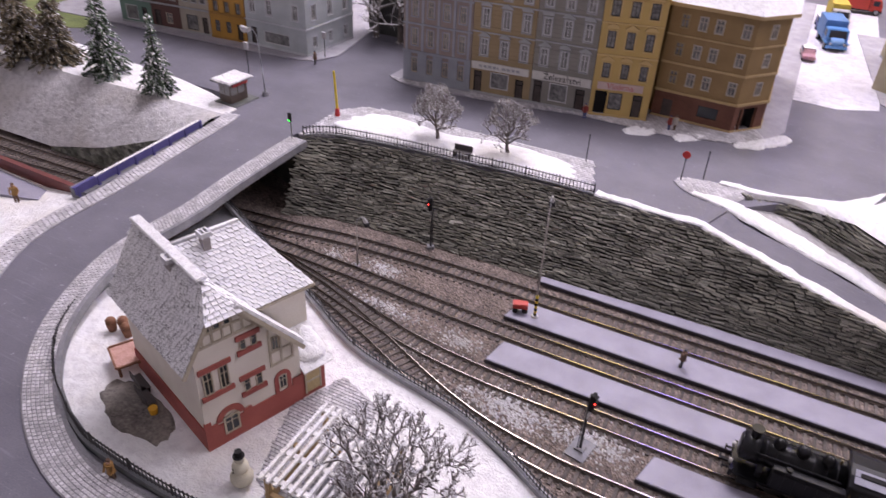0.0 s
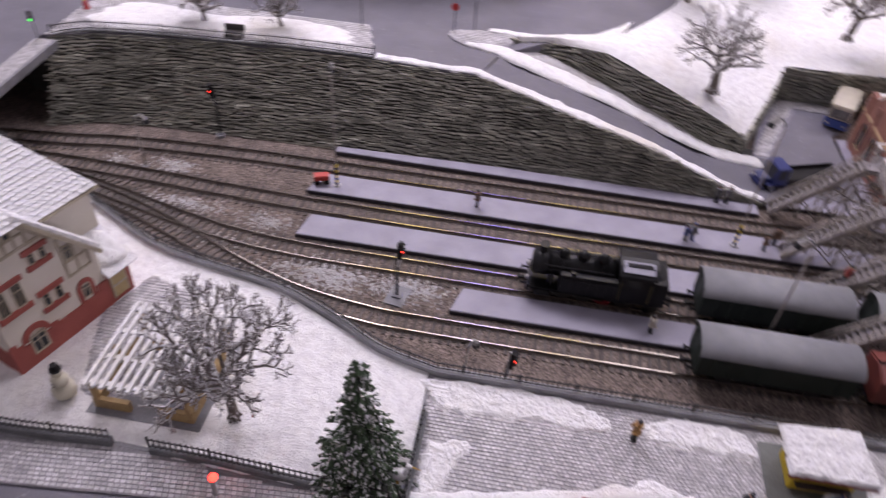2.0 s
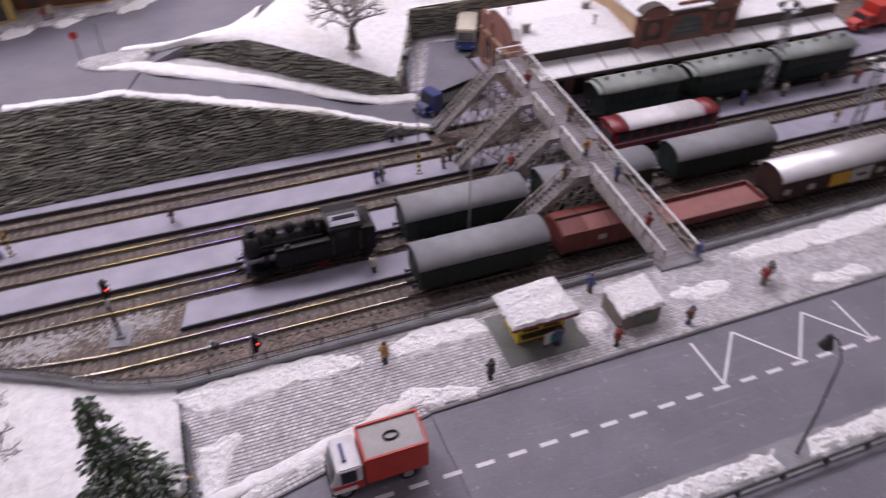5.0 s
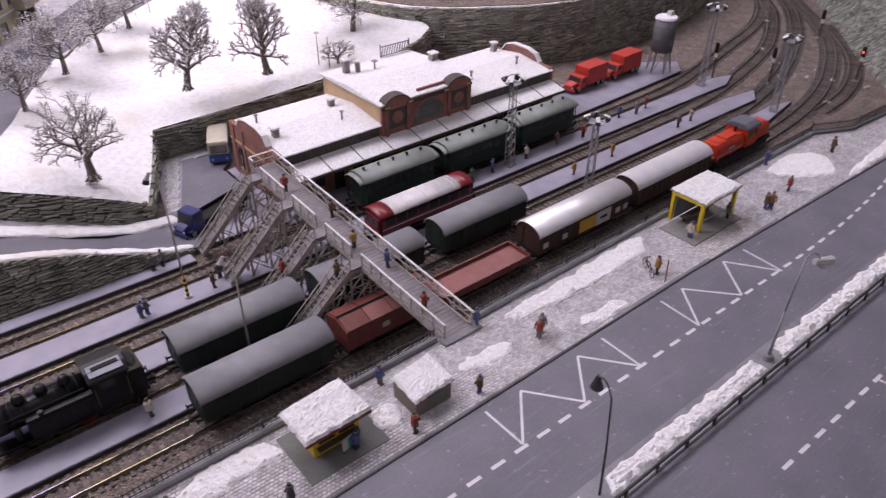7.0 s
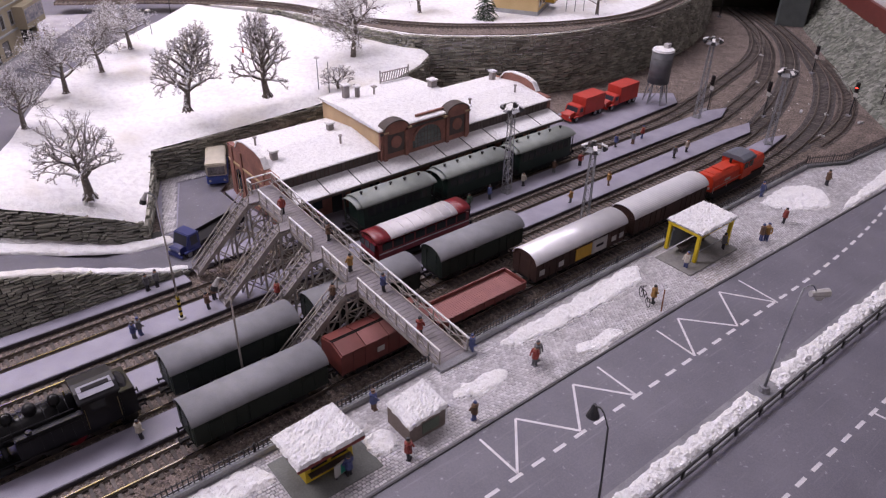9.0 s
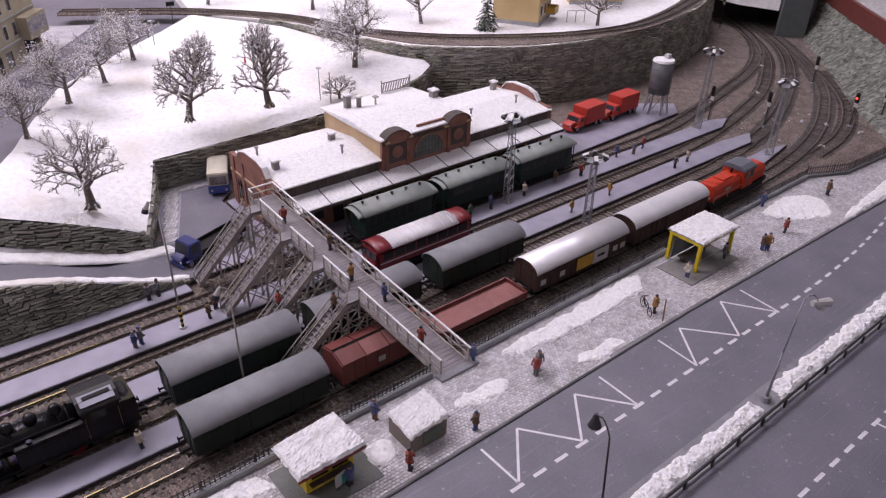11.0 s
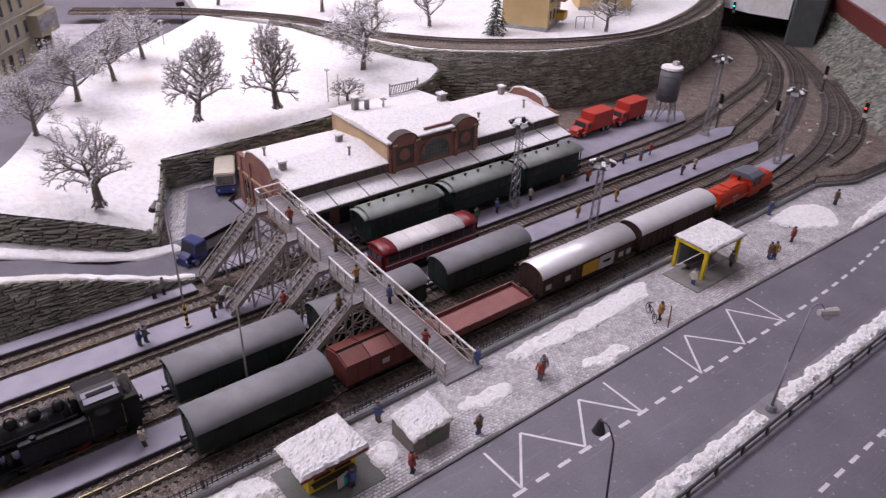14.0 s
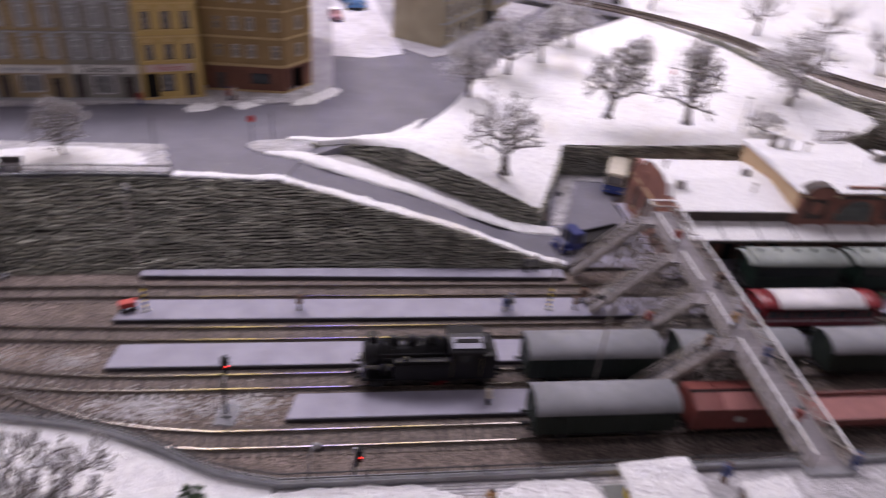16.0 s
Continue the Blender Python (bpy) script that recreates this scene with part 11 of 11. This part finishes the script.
TUNNEL_GLOOM = mat("painted_tunnel_gloom", (0.05, 0.045, 0.035), None, 0.95)
GREY_BOARD = mat("grey_board", (0.10, 0.115, 0.115), (0.07, 0.08, 0.08), 0.6)
tp = tagged(new("tunnel_portal"), "tunnel mouth with painted-in darkness under a snow-covered slab", "tunnel", "", "structure")
part("roof_slab", Geo().prism([(142.0, 58.5), (141.0, 47.2), (143.0, 39.0), (158, 46), (158, 62)], 4.9, 9.4), SNOW, tp, "snow-covered slab")
part("side_board", Geo().prism([(143.2, 38.8), (142.6, 38.0), (146.3, 33.6), (160, 38.5), (160, 47)], -0.3, [9.6, 9.4, 9.6, 9.6, 9.6]), GREY_BOARD, tp, "dark grey board")
# near-black plate across the bore stands in for the darkness inside
part("back", Geo().bar((140, 60, 4), (162, 44, 4), 0.6, 9.5), TUNNEL_GLOOM, tp)
part("beam", Geo().bar((93.5, -25.3, 7.2), (168.0, 45.8, 7.2), 0.8, 3.5), RED_BROWN, tp, "red-brown painted fascia beam")
structure("far_ledge", Geo().prism([(94.5, -25.5), (168.5, 45.2), (190, 45), (190, -40)], 4, 6.4), SNOW_DIRTY, "grey snowy ledge beyond the slope", "ground")
sgn = signal(138.5, 49.5, BED_Z, 7.4, -100, "signal with cyan light at the tunnel", LIT_CYAN)

# small metal signal boxes and point motors among the curved tracks
for i, (x, y) in enumerate(((93.6, 9.6), (97.5, 7.9), (99.4, 4.8), (104.4, 19.7), (119.5, 27.8), (111.2, 5.6), (90.5, 1.0), (100.6, 0.0))):
    tagged(part("point_motor", Geo().box(-0.45, -0.22, 0, 0.45, 0.22, 0.25).cyl((0.2, 0, 0.25), (0.2, 0, 0.4), 0.12), PLASTER_GREY, None, bevel=0.03, m=at(x, y, BED_Z, i * 23)), "small pale point motor box on the gravel", "box", "point motors")
cart = thing("parcel_trolley", "small red trolley on the platform end", "trolley", m=at(-38.0, 15.3, PLAT_Z, 20))
part("tray", Geo().box(-0.7, -0.4, 0.45, 0.7, 0.4, 0.95), RED_TOY, cart, bevel=0.05)
for x in (-0.45, 0.45):
    part("wheel", Geo().cyl((x, -0.42, 0.25), (x, 0.42, 0.25), 0.25, n=10), FRAME_BLACK, cart)

# ---- figures: plain painted dolls ----
SKIN = paint("doll_tan", (0.50, 0.30, 0.20), 0.6)
DOLL_MATS = [paint("doll_" + n, c, 0.6) for n, c in (("red", (0.28, 0.05, 0.04)), ("blue", (0.07, 0.09, 0.22)), ("ochre", (0.36, 0.20, 0.06)), ("brown", (0.14, 0.08, 0.05)), ("green", (0.08, 0.14, 0.08)), ("grey", (0.16, 0.16, 0.17)), ("cream", (0.55, 0.50, 0.42)), ("black", (0.03, 0.03, 0.035)))]


def figure(x, y, z, coat, legs, rz, label, high=1.8):
    k = high / 1.95
    lo, mid, hd_ = Geo(), Geo(), Geo()
    for s in (-0.13, 0.13):
        lo.cyl((s, 0.02 * (1 if s > 0 else -3), 0), (s * 0.8, 0, 0.95), 0.10, 0.14, 6)
        lo.box(s - 0.09, -0.22, -0.01, s + 0.09, 0.1, 0.09)
    mid.cyl((0, 0, 0.78), (0, 0, 1.2), 0.30, 0.25, 8).cyl((0, 0, 1.2), (0, 0, 1.58), 0.25, 0.29, 8).ball((0, 0, 1.56), 0.29, 0.2, 0.1, 8, 4)
    for s in (-1, 1):
        mid.cyl((s * 0.31, 0, 1.52), (s * 0.38, -0.12, 1.15), 0.09, 0.08, 6).cyl((s * 0.38, -0.12, 1.15), (s * 0.28, -0.32, 0.95), 0.08, 0.07, 6)
    hd_.ball((0, -0.02, 1.80), 0.155, 0.17, 0.19, 8, 6)
    lo.cyl((0, 0, 1.86), (0, 0.01, 2.0), 0.17, 0.12, 8)
    me = bpy.data.meshes.new("figure")
    v, f, idx = [], [], []
    for i, g in enumerate((lo, mid, hd_)):
        n = len(v)
        v += [(a * k * U, b * k * U, c * k * U) for a, b, c in g.v]
        f += [tuple(n + q for q in face) for face in g.f]
        idx += [i] * len(g.f)
    me.from_pydata(v, [], f)
    for m_ in (DOLL_MATS[legs], DOLL_MATS[coat], SKIN):
        me.materials.append(m_)
    me.polygons.foreach_set("material_index", idx)
    ob = new("figure", me)
    ob.matrix_world = at(x, y, z, rz)
    return tagged(ob, label, "figurine", "model figures")


COATS = ("red", "blue", "ochre", "brown", "green", "grey", "cream", "black")
rnd = random.Random(77)
def place_figures(z, spots):
    for x, y, c in spots:
        figure(x, y, z if y > -2.5 or z < 6 else 6.4, c, rnd.choice((1, 3, 5, 7, 7)), rnd.uniform(0, 360), "small painted figure in a " + COATS[c] + " coat", rnd.uniform(1.7, 1.9))


place_figures(PLAT_Z, ((-4.4, 14.7, 1), (-3.8, 14.9, 5), (2.5, 14.9, 3), (34.7, 15.2, 4), (38.0, 15.3, 1), (43.7, 15.4, 6), (49.5, 15.7, 3), (45.2, 8.8, 2), (52.4, 9.1, 2), (53.8, 15.1, 0), (62.3, 16.2, 1), (65.1, 15.4, 5), (67.8, 15.9, 0), (65.9, 9.1, 5), (69.0, 9.3, 6), (-0.9, 21.2, 5), (0.1, 21.3, 5), (-8.0, 2.8, 6), (-23.2, 15.2, 3), (3.6, 16.0, 3)))
place_figures(NEAR_Z, ((9.7, -14.4, 3), (17.0, -12.9, 0), (17.5, -12.6, 5), (30.6, -13.4, 2), (47.5, -13.4, 3), (47.9, -13.7, 2), (52.5, -13.0, 0), (64.4, -11.4, 3), (37.4, -11.9, 6), (43.0, -12.1, 5), (4.1, -14.4, 0), (4.8, -9.4, 1), (14.2, -8.9, 1), (56.0, -8.4, 1), (-10.7, -10.7, 2), (-4.8, -14.2, 7), (0.4, -13.2, 1), (-40.6, -10.5, 2), (-37.8, -13.2, 2), (-51.5, -18.1, 2)))
place_figures(STREET_Z + 0.14, ((-42.4, 44.6, 0), (-32.8, 46.6, 0), (-32.2, 46.8, 6), (-80.7, -1.8, 2), (3.5, 83.0, 2), (7.8, 85.6, 0), (-79.4, 42.0, 3)))
for x, y, c in ((12.0, 17.0, 0), (13.2, 10.4, 3), (12.2, 5.1, 2), (12.0, -5.2, 0), (12.9, 1.1, 1)):
    figure(x, y, deck_z(y), c, 7, rnd.uniform(0, 360), "small painted figure on the footbridge deck, " + COATS[c] + " coat")
snowman = Geo().ball((0, 0, 0.6), 0.72, 0.72, 0.68, 14, 9).ball((0, 0, 1.5), 0.52, 0.52, 0.5, 14, 9).ball((0, 0, 2.18), 0.34, 0.34, 0.33, 12, 8)
hat = Geo().cyl((0, 0, 2.4), (0, 0, 2.46), 0.36, n=12).cyl((0, 0, 2.46), (0, 0, 2.85), 0.25, 0.22, n=12).ball((0.05, -0.5, 1.6), 0.06).ball((0.05, -0.52, 1.35), 0.06)
me = bpy.data.meshes.new("snowman")
nv = len(snowman.v)
me.from_pydata([(a * U, b_ * U, c_ * U) for a, b_, c_ in snowman.v + hat.v], [], snowman.f + [tuple(nv + k for k in f) for f in hat.f])
me.materials.append(paint("cream_snowman", (0.68, 0.65, 0.52), 0.7))
me.materials.append(FRAME_BLACK)
me.polygons.foreach_set("material_index", [0] * len(snowman.f) + [1] * len(hat.f))
for face in me.polygons:
    face.use_smooth = face.material_index == 0
sm = new("snowman", me)
sm.matrix_world = at(-44.6, -14.5, NEAR_Z, -20)
tagged(sm, "cream snowman with a black hat in the snowy garden", "snowman")
for f_, yc, c in ((0.52, 8.9, 0), (0.14, 3.2, 3)):
    figure(10.1 - 6.2 * f_, yc, deck_z(yc) + (PLAT_Z - deck_z(yc)) * f_ + 0.05, c, 7, 250, "small painted figure on the bridge stairs, " + COATS[c] + " coat")
bk = thing("bicycle", "dark bicycle held upright on the pavement", "bicycle", m=at(30.2, -12.8, NEAR_Z, 60))
for x in (-0.75, 0.75):
    rg = Geo()
    for i in range(14):
        a, b_ = 2 * math.pi * i / 14, 2 * math.pi * (i + 1) / 14
        rg.cyl((x + 0.42 * math.cos(a), 0, 0.42 + 0.42 * math.sin(a)), (x + 0.42 * math.cos(b_), 0, 0.42 + 0.42 * math.sin(b_)), 0.035, n=4)
    part("wheel", rg, FRAME_BLACK, bk)
part("frame", Geo().cyl((-0.75, 0, 0.42), (-0.2, 0, 1.0), 0.04, n=5).cyl((-0.2, 0, 1.0), (0.5, 0, 0.95), 0.04, n=5).cyl((0.75, 0, 0.42), (0.5, 0, 1.2), 0.04, n=5).cyl((-0.2, 0, 1.0), (0.0, 0, 0.4), 0.04, n=5).cyl((0.0, 0, 0.4), (0.5, 0, 0.95), 0.04, n=5), IRON, bk)
part("handlebar", Geo().cyl((0.5, -0.3, 1.22), (0.5, 0.3, 1.22), 0.04, n=5), IRON, bk)
sp = thing("sign_pole", "thin brown pole on the pavement by the road", "pole", m=at(30.2, -14.6, NEAR_Z))
part("pole", Geo().cyl((0, 0, 0), (0.2, 0.2, 2.0), 0.06, n=6), CLAY, sp)
stork = thing("stork_ornament", "white stork ornament on the garden fence corner", "ornament", m=at(-23.9, -16.4, NEAR_Z))
part("body", Geo().ball((0, 0, 1.15), 0.55, 0.35, 0.4, 10, 6).cyl((0.35, 0, 1.3), (0.55, 0, 2.0), 0.16, 0.09, 8).ball((0.6, 0, 2.1), 0.2, 0.15, 0.15, 8, 5), SNOW, stork, smooth=True)
part("beak", Geo().cyl((0.75, 0, 2.1), (1.25, 0, 1.95), 0.06, 0.01, 6), YELLOW_PAINT, stork)
for s in (-0.1, 0.1):
    part("leg", Geo().cyl((0, s, 0), (0, s, 0.85), 0.05, n=5), YELLOW_PAINT, stork)
wp = thing("warning_lamp", "white post lamp with red light by the garden fence", "lamp", m=at(-33.4, -18.9, NEAR_Z))
part("post", Geo().cyl((0, 0, 0), (0, 0, 1.7), 0.14, n=8), WHITE_PANEL, wp)
part("light", Geo().ball((0.1, 0.0, 1.85), 0.26, 0.26, 0.24, 8, 6), LIT_RED, wp)

# ---- the slate walls, stone by stone ----
slate_wall("wall_street", WALL_FOOT, WALL_CREST, "tall leaning wall of dark slate stones below the street", 3, 300, lambda p: -34 < p.x < -10, 0.82)
RAMP_FOOT = [(-22.3, 34.3, 7.1), (-18.5, 35.2, 5.9), (-13.56, 33.9, 4.6), (-9.86, 32.4, 3.7), (-5.48, 31.1, 2.4), (-1.12, 29.9, 1.1), (2.7, 30.0, 0.3)]
slate_wall("wall_hill_ramp", RAMP_FOOT, [(x, y - 0.05, z - 0.05) for x, y, z in HILL_FRONT[:7]], "slate wall between ramp and snowy hill", 5, 150, lambda p: True, 0.9)
slate_wall("wall_hill_yard", [(x + 0.12, y - 0.1, 0.1) for x, y, z in HILL_FRONT[6:10]], [(x + 0.1, y - 0.1, z - 0.05) for x, y, z in HILL_FRONT[6:10]], "slate wall at the station yard", 7, 100, lambda p: True, 0.9)
slate_wall("wall_hill_station", [(x, y - 0.25, 0.1) for x, y, z in HILL_FRONT[9:]], [(x, y - 0.1, z - 0.05) for x, y, z in HILL_FRONT[9:]], "slate wall behind the station", 8, 100, lambda p: p.x < 33, 0.9)
slate_wall("wall_upper_end", [(40.9, 79.4, 8.0), (43.3, 76.0, 7.9), (46.4, 66.4, 7.3), (49.5, 57.2, 6.8), (52.5, 50.5, 6.2), (53.6, 49.1, 6.0)], [(41.1, 79.5, 9.15), (43.5, 76.1, 9.15), (46.6, 66.5, 9.15), (49.7, 57.4, 9.15), (52.7, 50.9, 9.15), (53.8, 49.6, 9.15)], "slate wall between snowy hill and upper line", 12, 0, None, 1.0)
slate_wall("wall_upper_line", [(*p, BED_Z) for p in UP_FOOT], [(*p, HIGH_Z + 0.1) for p in UP_CREST], "tall curved wall of slate below the upper line", 9, 0, None, 1.1)

# ---- setts of the pavement, the bend's footway and the garden path ----
def sett_shape(g, c, a, b, hx_, hy_, top, r):
    """One worn sett: a block with a smaller, slightly tilted top."""
    t = [top + r.uniform(-0.012, 0.012) for _ in range(4)]
    ring_ = [(-1, -1), (1, -1), (1, 1), (-1, 1)]
    g.add([c + a * hx_ * i + b * hy_ * j - Vector((0, 0, 0.08)) for i, j in ring_] + [c + a * hx_ * i * 0.84 + b * hy_ * j * 0.82 + Vector((0, 0, h_)) for (i, j), h_ in zip(ring_, t)],
          [(4, 5, 6, 7), (0, 1, 5, 4), (1, 2, 6, 5), (2, 3, 7, 6), (3, 0, 4, 7)])


def lay_setts(owner, poly, z, px, py, seed, single=None, limit=0):
    r = random.Random(seed)
    rest, made, units = Geo(), 0, []
    for _ in range(5):
        u = Geo()
        sett_shape(u, Vector((0, 0, 0)), Vector((1, 0, 0)), Vector((0, 1, 0)), px * 0.47, py * 0.46, 0.05, r)
        units.append(u.mesh("sett", COBBLE_PIECE))
    xs, ys = [p[0] for p in poly], [p[1] for p in poly]
    y, row = min(ys), 0
    while y < max(ys):
        x = min(xs) + (px / 2 if row % 2 else 0)
        while x < min(max(xs), 95):
            if inside((x, y), poly):
                c = Vector((x + r.uniform(-0.02, 0.02), y + r.uniform(-0.015, 0.015), z))
                if single and made < limit and single(c):
                    part("sett", units[made % 5], None, owner, m=at(c.x, c.y, c.z, r.uniform(-3, 3)))
                    made += 1
                else:
                    sett_shape(rest, c, Vector((1, r.uniform(-0.04, 0.04), 0)), Vector((0, 1, 0)), px * 0.47, py * 0.46, 0.05, r)
            x += px
        y += py
        row += 1
    tagged(part("setts", rest, COBBLE, owner), "", "", "", "stuff")


lay_setts(bpy.data.objects["pavement"], [(x, y - 0.25) if y > -11 else (x, y + 0.1) for x, y in PAVED], NEAR_Z - 0.03, 0.31, 0.25, 5, lambda c: -13 < c.x < -8.5 and -13.2 < c.y < -10.5, 300)
lay_setts(bpy.data.objects["yard_footway"], [(4.1, 30.5), (5.3, 30.3), (9.9, 41.5), (14.9, 41.2), (14.9, 43.0), (8.7, 43.2)], PLAT_Z + 0.05, 0.36, 0.3, 16)
lay_setts(bpy.data.objects["garden_path"], PAVE_PATH, NEAR_Z + 0.03, 0.33, 0.27, 6)
owner, rest, r = bpy.data.objects["footway_bend"], Geo(), random.Random(9)
mids = []
for p, w_, z_ in zip(fw, walk_wide, fwz):
    mids.append(Vector((p.x, p.y, z_)))
for row in range(int(2.9 / 0.27)):
    d = 0.2 + row * 0.27
    line = [q for q, w_ in zip(offset(mids, d), walk_wide) if d < w_ - 0.1]
    spots = resample(line, 0.34)
    for p, q in zip(spots, spots[1:]):
        a = (q - p).normalized()
        sett_shape(rest, p.lerp(q, 0.5 if row % 2 else 0.9), a, Vector((-a.y, a.x, 0)), 0.155, 0.122, 0.045, r)
tagged(part("setts", rest, COBBLE, owner), "", "", "", "stuff")

lay_setts(bpy.data.objects["square_island"], ISLAND, STREET_Z + 0.135, 0.46, 0.4, 11)
lay_setts(bpy.data.objects["traffic_island"], [(-29.3, 34.2), (-28.7, 33.4), (-27.2, 32.3), (-24.1, 31.5), (-22.1, 34.9), (-23.1, 36.0), (-27.0, 35.8), (-29.0, 35.3)], STREET_Z + 0.115, 0.44, 0.36, 12)
lay_setts(bpy.data.objects["pavement_town"], town_pave[:8] + [(-24.2, 52.8), (-26.6, 49.4), (-35.9, 49.8), (-35.9, 47.4), (-42.4, 45.8), (-49.8, 45.1), (-57.6, 44.4), (-67.2, 43.8)], STREET_Z + 0.155, 0.46, 0.4, 13)
rest = Geo()
mids = [Vector((p.x, p.y, z_)) for p, z_ in zip(ol, olz)]
for row in range(5):
    spots = resample(offset(mids, -0.2 - row * 0.36), 0.46)
    for p, q in zip(spots, spots[1:]):
        a = (q - p).normalized()
        sett_shape(rest, p.lerp(q, 0.5 if row % 2 else 0.9), a, Vector((-a.y, a.x, 0)), 0.215, 0.165, 0.05, r)
tagged(part("setts", rest, COBBLE, bpy.data.objects["footway_bridge"]), "", "", "", "stuff")
# trodden snow lying in the joints of the outer pavement
structure("snow_film", Geo().prism([(3.0, -8.6), (12.22, -8.5), (38.91, -8.2), (67.15, -7.95), (71.9, -10.3), (82.53, -10.85), (118, -14.6), (118.3, -19.4), (69.2, -15.55), (33.1, -14.75), (3.0, -14.95)], NEAR_Z - 0.1, NEAR_Z - 0.026), SNOW_ROAD, "trodden snow between the setts", "snow")
